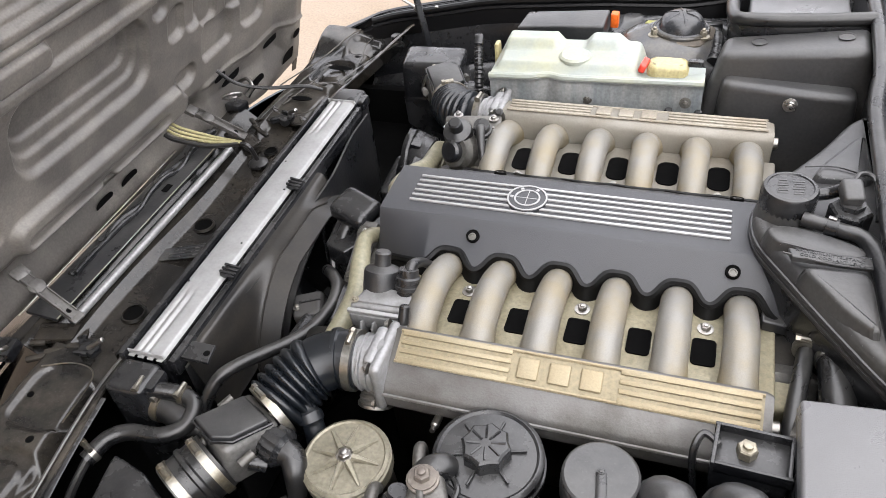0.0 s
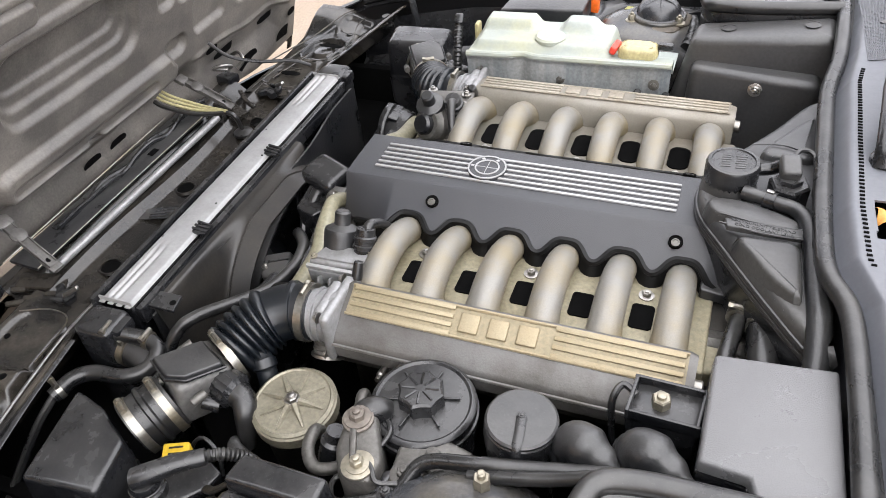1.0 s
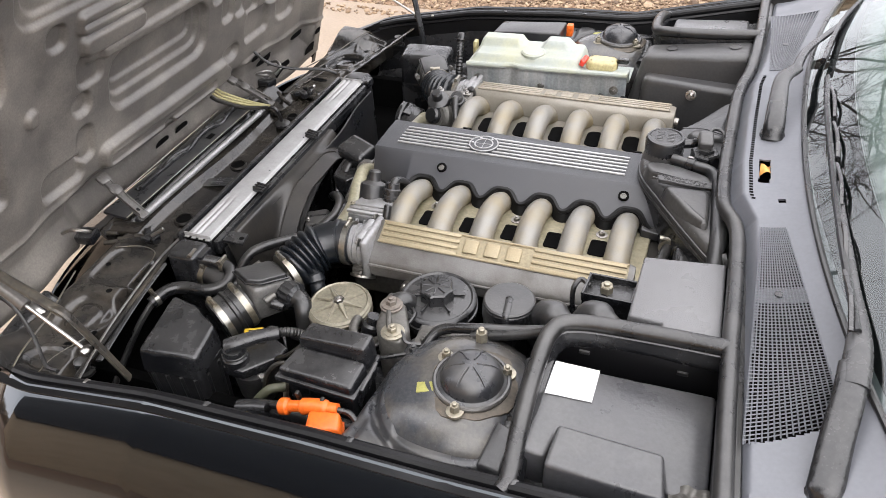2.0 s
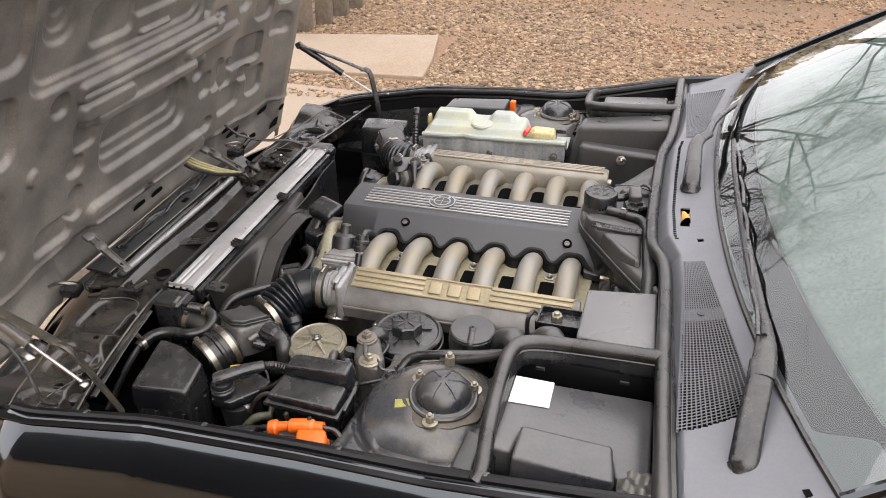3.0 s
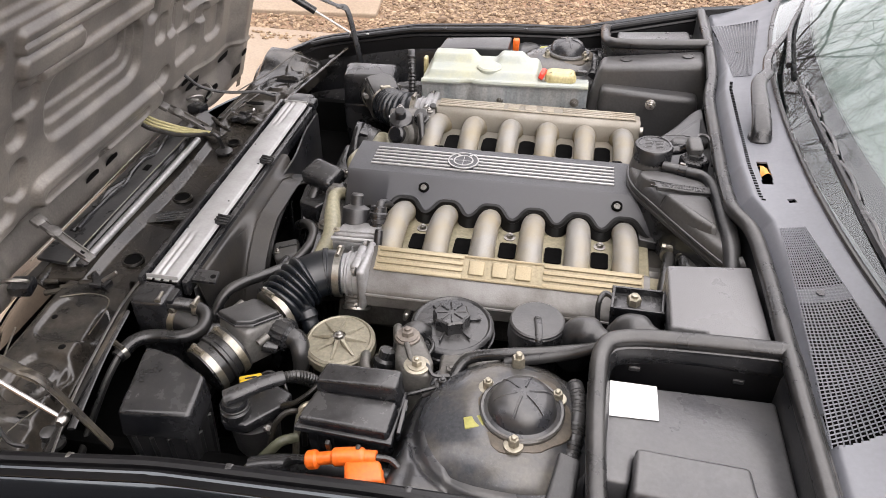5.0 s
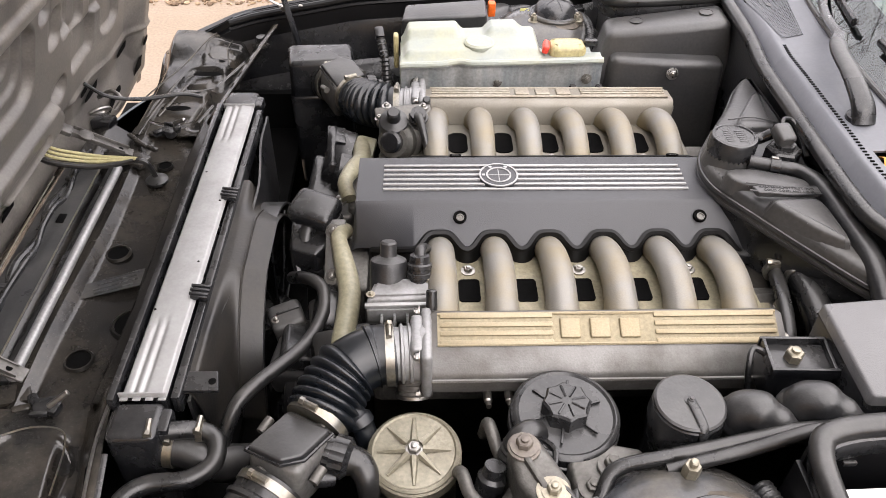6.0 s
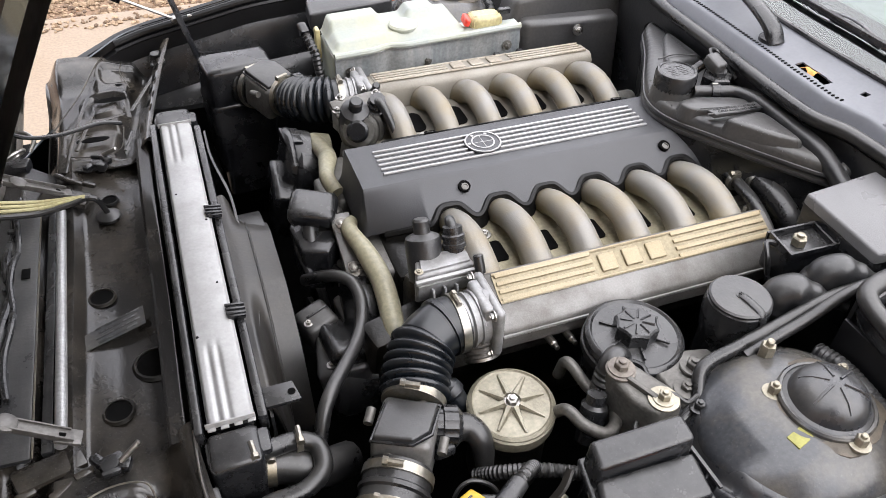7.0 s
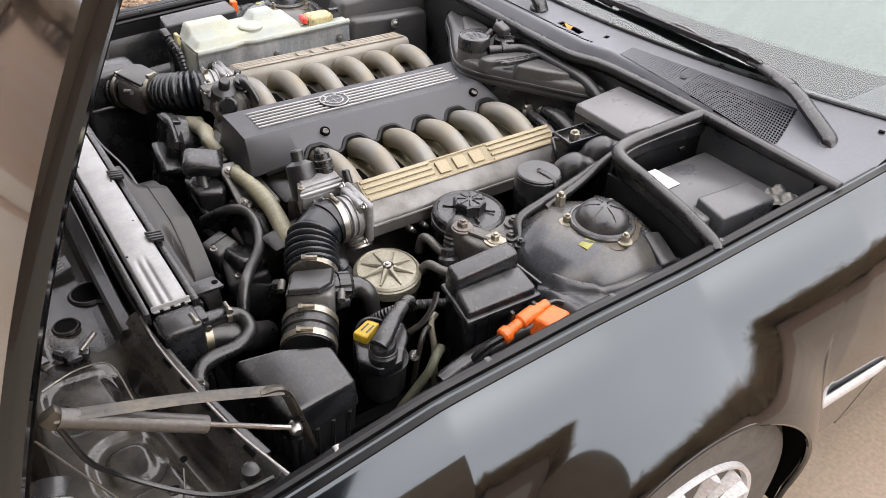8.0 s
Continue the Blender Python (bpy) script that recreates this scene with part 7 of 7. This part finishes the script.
def build_far_boxes():
    b = thing("relay_box", "long dark grey relay box on the far inner wing", "relay box", (-0.17, 0.60, 0.68))
    part("lid", slab([(-0.262, 0.568, 0), (-0.085, 0.560, 0.015), (-0.082, 0.640, 0.015), (-0.255, 0.645, 0)], 0.788, 0.755, 0.006, shrink=0.02), BLACK_MATT, b)
    part("case", slab([(-0.258, 0.572), (-0.090, 0.566), (-0.088, 0.636), (-0.250, 0.640)], 0.757, 0.64, 0.003), BLACK, b)
    part("orange_tab", box((-0.070, 0.620, 0.79), (0.016, 0.02, 0.03), bevel=0.003), ORANGE, b)
    h = thing("heater_intake_box", "large black moulded heater intake box by the far strut tower", "air box", (0.26, 0.44, 0.6))
    part("shell", slab([(0.140, 0.425, -0.008), (0.370, 0.410, 0.022), (0.374, 0.50, 0.022), (0.145, 0.50, -0.008)], 0.835, 0.70, 0.014, shrink=0.25), TANKGREY, h)
    part("front", slab([(0.150, 0.392), (0.362, 0.368), (0.365, 0.45), (0.145, 0.45)], 0.790, 0.60, 0.014, shrink=0.10), TANKGREY, h)
    part("top_lid", slab([(0.180, 0.535, -0.005), (0.355, 0.525, 0.012), (0.36, 0.70, 0.0), (0.185, 0.715, -0.018)], 0.825, 0.70, 0.006), GREYBOX, h, "grey flat lid inside the seal")
    hexbolt("bolt", (0.26, 0.366, 0.772), 0.007, 0.007, STEEL, h, (0, -1, 0.3))
    for x in (0.20, 0.335):
        part("disc_mark", lathe([(0.013, 0), (0.0135, 0.0012), (0.012, 0.0012), (0.0118, 0.0004)], (x, 0.462, 0.8305 + 0.13 * (x - 0.16)), (-0.1, 0, 1), 24), BLACK_MATT, h)


def build_front_engine():
    d = thing("sensor_housing", "black rounded sensor cap at the front of the engine", "cap", (-0.39, 0, 0.6))
    part("cap", box((-0.391, -0.008, 0.738), (0.074, 0.060, 0.034), (8, 8, -20), 0.013, 4), BLACK, d)
    part("loom", tube([(-0.40, -0.02, 0.72), (-0.405, -0.05, 0.70), (-0.39, -0.07, 0.67), (-0.36, -0.07, 0.64)], 0.012, 12), RUBBER, d)
    part("bracket", tube([(-0.42, 0.0, 0.71), (-0.425, -0.04, 0.69), (-0.415, -0.08, 0.66)], 0.007, 8), BLACK, d)
    e = thing("engine_block", "grimy black engine front with timing covers and pulleys", "engine", (-0.10, 0, 0.3))
    part("block", box((0.0, 0, 0.52), (0.62, 0.36, 0.40), bevel=0.02), DARK, e)
    for s in (-1, 1):
        part("cylinder_head", box((0.0, s * 0.16, 0.62), (0.60, 0.16, 0.16), (s * 30, 0, 0), 0.015), DIRTYALU, e)
        part("timing_cover", slab([(-0.345, s * 0.03), (-0.345, s * 0.15), (-0.30, s * 0.16), (-0.30, s * 0.03)], 0.712, 0.50, 0.008), DIRTYALU, e)
        part("distributor", lathe([(0.046, 0), (0.046, 0.012), (0.052, 0.014), (0.052, 0.045), (0.045, 0.052), (0.020, 0.055)], (-0.335, s * 0.16 if s < 0 else 0.215, 0.645), (-1, 0, 0.25), 28), BLACK, e, "round black distributor cap")
        part("hose", tube([(-0.342, s * 0.040, 0.722), (-0.350, s * 0.070, 0.733), (-0.340, s * 0.115, 0.728), (-0.330, s * 0.160, 0.712), (-0.331, s * 0.205, 0.702), (-0.336, s * 0.245, 0.692), (-0.340, s * 0.270, 0.670)], lambda t, q: 0.0125 + 0.0035 * step(0.15, 0.45, t), 16), CREAMHOSE, e, "cream coated coolant pipe")
        hexbolt("bolt", (-0.356, s * 0.045, 0.712), 0.0065, 0.010, STEEL, e, (-0.4, 0, 1))
        hexbolt("bolt", (-0.352, s * 0.103, 0.670), 0.0065, 0.010, STEEL, e, (-0.4, 0, 1))
        hexbolt("bolt", (-0.350, s * 0.075, 0.690), 0.005, 0.008, STEEL, e, (-0.4, 0, 1))
        part("timing_plate", slab([(-0.366, s * 0.02), (-0.366, s * 0.12), (-0.338, s * 0.13), (-0.338, s * 0.02)], 0.705 if s < 0 else 0.70, 0.55, 0.006, shrink=0.02), DIRTYALU, e)
        part("alternator", lathe([(0.045, 0), (0.058, 0.006), (0.060, 0.05), (0.052, 0.062), (0.03, 0.066)], (-0.365, s * 0.215, 0.575), (-1, 0, 0.2), 28, wave=lambda a, r, hh: r * (1 + 0.02 * math.cos(14 * a))), BLACK, e, "black finned alternator cover")
        part("alternator_shield", box((-0.395, s * 0.20, 0.640), (0.07, 0.10, 0.03), (s * 14, 18, 0), 0.010, 3), BLACK, e)
    part("pulley", lathe([(0.075, 0), (0.075, 0.012), (0.066, 0.014), (0.066, 0.02), (0.075, 0.022), (0.075, 0.03), (0.03, 0.032)], (-0.38, 0.0, 0.44), (-1, 0, 0), 32), DARK, e)
    part("belt", tube([(-0.392, 0.085 * math.cos(k * 0.4), 0.46 + 0.10 * math.sin(k * 0.4)) for k in range(16)], 0.008, 6, closed=True), RUBBER, e)
    part("gasket_cover", box((-0.33, -0.235, 0.66), (0.10, 0.05, 0.08), (10, 0, 15), 0.012), DARK, e)
    for cx, cy, cz, sx, sy, sz, rz in ((-0.352, -0.168, 0.640, 0.075, 0.10, 0.045, 8), (-0.402, -0.212, 0.618, 0.075, 0.085, 0.05, -12), (-0.335, -0.200, 0.662, 0.045, 0.045, 0.02, 10), (-0.425, -0.150, 0.630, 0.05, 0.05, 0.06, 20)):
        cvr = part("belt_cover", box((cx, cy, cz), (sx, sy, sz), (6, -8, rz), 0.009, 3), TANKGREY, e, "dusty black plastic cover")
        part("edge", box((cx, cy, cz + sz / 2), (sx * 0.7, 0.004, 0.006), (6, -8, rz), 0.0015), BLACK, cvr)
        hexbolt("screw", (cx - sx * 0.32, cy - sy * 0.3, cz + sz * 0.42), 0.004, 0.006, STEEL, cvr)
    part("cap_skirt", slab([(-0.432, -0.005), (-0.395, 0.030), (-0.350, 0.018), (-0.352, -0.040), (-0.385, -0.085), (-0.425, -0.070)], 0.712, 0.63, 0.006, shrink=-0.1), BLACK, e, "black flared cover below the cap")
    strip = part("front_strip", box((-0.356, -0.090, 0.7075), (0.030, 0.130, 0.012), (25.5, 0, 0), 0.003), ALU, e, "bare aluminium timing case edge")
    hexbolt("bolt", (-0.359, -0.053, 0.731), 0.0075, 0.009, STEEL, strip, (-0.2, -0.4, 0.9))
    hexbolt("bolt", (-0.358, -0.120, 0.699), 0.0075, 0.009, STEEL, strip, (-0.2, -0.4, 0.9))
    part("pipe_bracket", box((-0.352, -0.112, 0.684), (0.022, 0.075, 0.012), (0, 10, 25), 0.004), DIRTYALU, e)
    for x in (-0.145, -0.118):
        part("stud", lathe([(0.0055, 0), (0.0055, 0.018), (0.0035, 0.020), (0.0035, 0.028)], (x, -0.336, 0.700), (0, -0.9, 0.2), 10), STEEL, e)
    q = thing("harness_clip_box", "black clip box with cream sleeve by the far cylinder bank", "clip box", (-0.39, 0.25, 0.62))
    part("box", lathe([(0.050, 0), (0.058, 0.005), (0.058, 0.040), (0.052, 0.050), (0.030, 0.054)], (-0.352, 0.235, 0.655), (-1, 0.1, 0.25), 32), BLACK, q)
    part("sleeve", lathe([(0.048, 0), (0.054, 0.003), (0.054, 0.030), (0.048, 0.034)], (-0.318, 0.230, 0.650), (-1, 0.1, 0.25), 32), CREAMHOSE, q, "cream plastic sleeve")
    part("clip", box((-0.378, 0.236, 0.716), (0.034, 0.050, 0.010), (0, 14, 4), 0.003), BLACK, q)
    part("strap", tube([(-0.384, 0.180, 0.690), (-0.384, 0.205, 0.720), (-0.384, 0.245, 0.727), (-0.384, 0.285, 0.700)], 0.007, 8, squash=0.4), BLACK, q)


def cable(name, label, pts, r, material, group=""):
    c = thing(name, label, "hose" if r > 0.006 else "cable", pts[0], group)
    part("run", tube(pts, r, 12 if r > 0.006 else 8), material, c)
    return c


def build_hoses():
    c = cable("coolant_hose", "black coolant hose from the radiator corner", [(-0.555, -0.395, 0.705), (-0.525, -0.387, 0.700), (-0.498, -0.382, 0.692), (-0.478, -0.392, 0.685), (-0.478, -0.420, 0.678), (-0.505, -0.440, 0.676), (-0.548, -0.445, 0.676), (-0.572, -0.462, 0.676), (-0.585, -0.495, 0.670)], 0.0115, RUBBER)
    clamp((-0.551, -0.394, 0.704), (1, 0.1, 0), 0.012, c, 0.008)
    clamp((-0.498, -0.382, 0.692), (1, 0, -0.1), 0.012, c, 0.008)
    clamp((-0.582, -0.484, 0.672), (-0.4, -0.9, -0.1), 0.012, c, 0.008)
    c = cable("radiator_hose", "thick black radiator hose with steel clamp", [(-0.56, -0.385, 0.67), (-0.52, -0.39, 0.665), (-0.48, -0.40, 0.65), (-0.44, -0.38, 0.62)], 0.024, RUBBER)
    clamp((-0.535, -0.388, 0.668), (1, -0.1, -0.1), 0.0245, c)
    cable("wiring_hose", "thin black hose curving over the fan", [(-0.475, -0.385, 0.668), (-0.460, -0.358, 0.700), (-0.441, -0.330, 0.708), (-0.388, -0.248, 0.692), (-0.367, -0.192, 0.695), (-0.368, -0.152, 0.702), (-0.384, -0.128, 0.700), (-0.405, -0.105, 0.685), (-0.427, -0.078, 0.660)], 0.0095, RUBBER)
    for k in range(3):
        cable("yellow_wire", "pale yellow wire running up to the hood", [(-0.875, 0.184 - 0.009 * k, 0.730 - 0.002 * k), (-0.850, 0.183 - 0.009 * k, 0.721 - 0.002 * k), (-0.798, 0.193 - 0.008 * k, 0.703 - 0.001 * k), (-0.760, 0.192 - 0.005 * k, 0.700), (-0.728, 0.189 - 0.002 * k, 0.700)], 0.0031, YELLOWWIRE, "hood wires")
    cable("dark_wire", "black taped wires hanging below the yellow ones", [(-0.872, 0.152, 0.724), (-0.851, 0.150, 0.717), (-0.800, 0.164, 0.700), (-0.760, 0.176, 0.697), (-0.728, 0.186, 0.698), (-0.712, 0.188, 0.690), (-0.703, 0.189, 0.660)], 0.0048, RUBBER, "hood wires")
    cable("hood_cable", "black cable looped from hood to front panel", [(-0.845, 0.33, 0.77), (-0.815, 0.345, 0.735), (-0.765, 0.375, 0.712), (-0.70, 0.415, 0.70), (-0.665, 0.43, 0.685)], 0.004, RUBBER)
    cable("release_cable", "thin black cable sagging over the front corner", [(-0.757, -0.672, 0.895), (-0.742, -0.665, 0.82), (-0.720, -0.645, 0.76), (-0.676, -0.664, 0.722), (-0.635, -0.692, 0.712), (-0.603, -0.712, 0.72), (-0.57, -0.72, 0.73)], 0.0032, RUBBER)
    cable("wiring_harness", "thick black wiring harness along the bay side", [(-0.08, -0.535, 0.725), (-0.045, -0.520, 0.742), (-0.023, -0.492, 0.764), (0.03, -0.486, 0.778), (0.10, -0.476, 0.785), (0.17, -0.470, 0.800), (0.23, -0.482, 0.820), (0.30, -0.497, 0.83)], 0.0085, RUBBER)
    cable("wiring_harness", "thick black wiring harness along the bay side", [(0.03, -0.497, 0.772), (0.11, -0.490, 0.793), (0.18, -0.487, 0.825), (0.25, -0.490, 0.835), (0.31, -0.497, 0.84)], 0.0075, RUBBER)
    c = cable("heater_hose", "black heater hose with clamp behind the manifold", [(0.284, -0.030, 0.735), (0.282, -0.10, 0.742), (0.277, -0.163, 0.742), (0.268, -0.222, 0.742), (0.262, -0.270, 0.725), (0.262, -0.30, 0.69)], 0.0105, RUBBER)
    part("sleeve", tube([(0.283, -0.070, 0.739), (0.282, -0.10, 0.742), (0.278, -0.155, 0.742)], 0.0138, 14), RUBBER, c)
    clamp((0.277, -0.160, 0.742), (-0.1, -1, 0), 0.0142, c, 0.009)
    c = cable("heater_hose", "thick black heater hose with clamp under the coolant tank", [(0.320, -0.08, 0.735), (0.3105, -0.150, 0.748), (0.307, -0.185, 0.748), (0.309, -0.225, 0.742), (0.312, -0.262, 0.722), (0.314, -0.285, 0.68)], 0.0205, RUBBER)
    clamp((0.3075, -0.178, 0.748), (-0.05, -1, 0), 0.0210, c)
    pl = thing("breather_plate", "yellowed cast plate with a black oily patch behind the manifold", "cast plate", (0.25, -0.20, 0.70))
    part("plate", slab([(0.214, -0.172), (0.250, -0.150), (0.282, -0.170), (0.282, -0.235), (0.216, -0.245)], 0.716, 0.690, 0.006), YELLOWBASE, pl)
    part("oil_patch", slab([(p.x, p.y) for p in smooth_path([(0.238, -0.158, 0), (0.262, -0.164, 0), (0.276, -0.182, 0), (0.258, -0.180, 0), (0.246, -0.172, 0)], 4, True)], 0.7172, 0.7155), DARK, pl)
    hexbolt("bolt", (0.273, -0.205, 0.716), 0.006, 0.009, STEEL, pl)
    c = thing("corrugated_loom", "ribbed black wiring loom by the washer tank", "loom", (-0.285, 0.37, 0.70))
    part("run", tube([(-0.275, 0.360, 0.69), (-0.287, 0.366, 0.74), (-0.292, 0.385, 0.79), (-0.300, 0.420, 0.815)], lambda t, s: 0.0085 + 0.0012 * math.sin(s * 800), 10, per=20), RUBBER, c)
    part("plug", box((-0.303, 0.432, 0.822), (0.018, 0.024, 0.016), (30, 0, 10), 0.004), BLACK, c)
    c = thing("corrugated_loom", "ribbed black wiring loom behind the fluid reservoir", "loom", (-0.30, -0.49, 0.66))
    part("run", tube([(-0.305, -0.475, 0.655), (-0.285, -0.495, 0.680), (-0.255, -0.510, 0.692), (-0.225, -0.520, 0.690), (-0.195, -0.535, 0.690)], lambda t, s: 0.0085 + 0.0009 * math.sin(s * 1100), 10, per=20), RUBBER, c)
    cable("brake_pipe", "thin steel pipe by the fluid reservoir", [(-0.300, -0.600, 0.62), (-0.285, -0.592, 0.680), (-0.268, -0.580, 0.700), (-0.250, -0.572, 0.690), (-0.246, -0.585, 0.64)], 0.0045, DARK)
    cable("sensor_lead", "thin black lead looping round the bracket", [(-0.13, -0.455, 0.735), (-0.118, -0.480, 0.752), (-0.098, -0.497, 0.756), (-0.078, -0.512, 0.762), (-0.066, -0.525, 0.757), (-0.045, -0.518, 0.752)], 0.0030, RUBBER)
    cable("sensor_lead", "thin black lead looping round the bracket", [(-0.36, -0.53, 0.62), (-0.345, -0.505, 0.672), (-0.325, -0.500, 0.690), (-0.300, -0.510, 0.682), (-0.290, -0.525, 0.66)], 0.0028, RUBBER)
    cable("bay_pipe", "thin dark pipe running down from the coolant hose", [(-0.584, -0.490, 0.671), (-0.590, -0.53, 0.650), (-0.598, -0.58, 0.61), (-0.602, -0.63, 0.57)], 0.006, RUBBER)
    cable("olive_hose", "olive rubber hose dropping beside the fluid reservoir", [(-0.345, -0.612, 0.565), (-0.331, -0.615, 0.600), (-0.305, -0.617, 0.632), (-0.285, -0.620, 0.660), (-0.268, -0.612, 0.676), (-0.250, -0.598, 0.672)], 0.0075, OLIVE)
    cable("wiring_duct", "fat black wiring duct lying along the inner fender", [(-0.292, -0.662, 0.678), (-0.262, -0.659, 0.686), (-0.217, -0.655, 0.690), (-0.150, -0.655, 0.692), (-0.090, -0.657, 0.690)], 0.0145, BLACK)
    cable("brake_pipe", "thin tan metal pipe beside the fuse box", [(-0.26, -0.60, 0.60), (-0.255, -0.59, 0.66), (-0.25, -0.57, 0.70), (-0.235, -0.56, 0.705)], 0.005, BRASSY)


for SIDE in (1.0, -1.0):
    build_manifold()
    build_throttle()
    build_intake_hose()
    build_airflow_meter()
    build_airbox()
SIDE = 1.0
build_engine_cover()
build_radiator()
build_oil_filter()
build_cream_cap()
build_small_cap()
build_bracket()
build_boots()
build_relay_holder()
build_control_box()
build_battery()
build_fuse_box()
build_reservoir()
build_orange_plug()
build_expansion_tank()
build_washer_tank()
build_far_boxes()
build_front_engine()
build_hoses()
build_gravel()


# ---- beyond the car ----
def build_posts():
    for x, y, h, w in ((-2.28, 3.80, 0.42, 0.13), (-2.20, 4.02, 0.5, 0.12), (-2.16, 4.26, 0.55, 0.12), (-2.13, 4.50, 0.55, 0.12), (-2.42, 3.70, 0.45, 0.13)):
        p = thing("timber_post", "weathered grey-brown timber post set in the gravel", "post", (x, y, -0.03), group="timber posts")
        bm = box((x, y, h / 2 - 0.06), (w, w, h), (0, 2, 12 + 20 * (x + 2.2)), 0.012, 3)
        part("timber", bm, WOOD, p)


def build_far_vehicle():
    v = thing("parked_vehicle", "dark parked vehicle standing on the gravel", "vehicle", (1.2, 7.0, -0.03))
    part("body", box((1.1, 7.0, 0.62), (1.75, 2.4, 0.62), (0, 0, 14), 0.12, 4), PAINT, v)
    part("cabin", box((1.1, 7.5, 1.2), (1.5, 1.6, 0.6), (0, 0, 14), 0.15, 4), PAINT, v)
    for x, y in ((2.02, 6.10), (0.48, 5.98 + 0.35), (1.6, 7.9), (0.05, 7.6)):
        part("tyre", lathe([(0.2, -0.09), (0.28, -0.10), (0.30, -0.06), (0.30, 0.06), (0.28, 0.10), (0.2, 0.09)], (x, y, 0.27), (0.97, 0.24, 0), 32), TYRE, v)


def build_tree():
    """A bare winter tree; its twigs show in the windscreen."""
    for n, (bx, by, hgt, seed) in enumerate(((-1.6, 7.3, 7.0, 3), (3.4, 8.2, 8.0, 9), (0.6, 9.2, 8.0, 21), (-4.2, 7.0, 7.5, 33))):
        rnd = random.Random(seed)
        tr = thing("bare_tree", "leafless winter tree with drooping fine twigs", "tree", (bx, by, -0.03), group="bare trees")
        limbs, twigs = bmesh.new(), bmesh.new()
        def grow(p, d, length, r, depth):
            q = p
            pts = [p]
            for k in range(4):
                d = (d + Vector((rnd.uniform(-1, 1), rnd.uniform(-1, 1), rnd.uniform(-0.7, 0.6))) * 0.20).normalized()
                if depth > 2:
                    d = (d + Vector((0, 0, -0.10))).normalized()
                q = q + d * length / 4
                pts.append(q)
            tube(pts, lambda t, s: r * (1 - 0.45 * t), 4 if depth > 1 else 8, per=1, straight=True, caps=False, bm=limbs if depth < 2 else twigs)
            if depth < 5:
                for k in range(3 if depth < 3 else 5):
                    i = rnd.choice((2, 3, 4))
                    side = Vector((rnd.uniform(-1, 1), rnd.uniform(-1, 1), rnd.uniform(-0.3, 0.7))).normalized()
                    grow(pts[i], (d * 0.7 + side * 0.9).normalized(), length * rnd.uniform(0.6, 0.8), r * 0.55, depth + 1)
        base = Vector((bx, by, -0.03))
        tube([base, base + Vector((0.1, -0.05, hgt * 0.2)), base + Vector((0.05, 0.1, hgt * 0.36))], lambda t, s: 0.10 - 0.03 * t, 12, per=4, bm=limbs)
        for k in range(6):
            a = k * 1.05 + rnd.uniform(-0.3, 0.3)
            grow(base + Vector((0.05, 0.1, hgt * rnd.uniform(0.24, 0.36))), Vector((math.cos(a), math.sin(a), 0.75)).normalized(), hgt * 0.30, 0.030, 1)
        part("trunk", limbs, BARK, tr)
        part("crown", twigs, BARK, tr, kind="stuff")


def build_woods():
    """A far belt of bare woods round the yard."""
    rnd = random.Random(12)
    bm = bmesh.new()
    for k in range(1000):
        a = 2 * math.pi * (k + rnd.random()) / 1000
        r = rnd.uniform(24, 34)
        h = rnd.uniform(1.9, 2.3) + 0.6 * math.sin(3 * a) ** 2
        c = Vector((r * math.cos(a), r * math.sin(a), 0))
        w = rnd.uniform(0.3, 0.7)
        lathe([(0.12, -0.1), (0.12, h * 0.3), (w, h * 0.45), (w * 1.1, h * 0.65), (w * 0.6, h * 0.9), (0.1, h)], c, sides=7, bm=bm, wave=lambda q, rr, hh: rr * rnd.uniform(0.55, 1.2))
    ob = part("far_woods", bm, WOODS, None, kind="stuff")
    tagged(ob, "distant belt of brown leafless woods", "woods")


def build_scrub():
    """Unseen brown filler for the fender's reflection, beyond the pad, beside the house: many thin upright stems with
    side twigs.
    """
    rnd = random.Random(31)
    bm = bmesh.new()
    for k in range(170):
        x, y = rnd.uniform(0.8, 13.0), rnd.uniform(-8.0, -5.0)
        h = (1.9 + 0.8 * step(1.0, 6.0, x)) * rnd.uniform(0.75, 1.05)
        for j in range(34):
            a, lean = rnd.uniform(0, 6.283), rnd.uniform(0.05, 0.42)
            top = h * rnd.uniform(0.55, 1.0)
            d = Vector((math.cos(a) * lean, math.sin(a) * lean, 1.0))
            p = Vector((x + 0.1 * math.cos(a), y + 0.1 * math.sin(a), -0.05))
            bend = Vector((rnd.uniform(-0.2, 0.2), rnd.uniform(-0.2, 0.2), 0))
            tube([p, p + d * top * 0.5 + bend, p + d * top], lambda t, s: 0.030 * (1.15 - t), 4, per=2, caps=False, bm=bm)
    ob = part("reflection_scrub", bm, SCRUB, None, kind="stuff")
    tagged(ob, "unseen brown stems added for the brown band mirrored in the fender", "shrubs")


# Pale enough that the added stems mirror as bright brown in the paint.
SCRUB = mat("brown_reflection_scrub", (0.50, 0.36, 0.19), 0.9, col2=(0.36, 0.24, 0.12), stain=0.8, stain_scale=1.5, bump=0.4)
WOODS = mat("leafless_woods", (0.17, 0.12, 0.075), 0.95, col2=(0.11, 0.08, 0.05), stain=0.8, stain_scale=0.8, bump=0.5)
build_woods()
build_scrub()
build_posts()
build_far_vehicle()
build_tree()
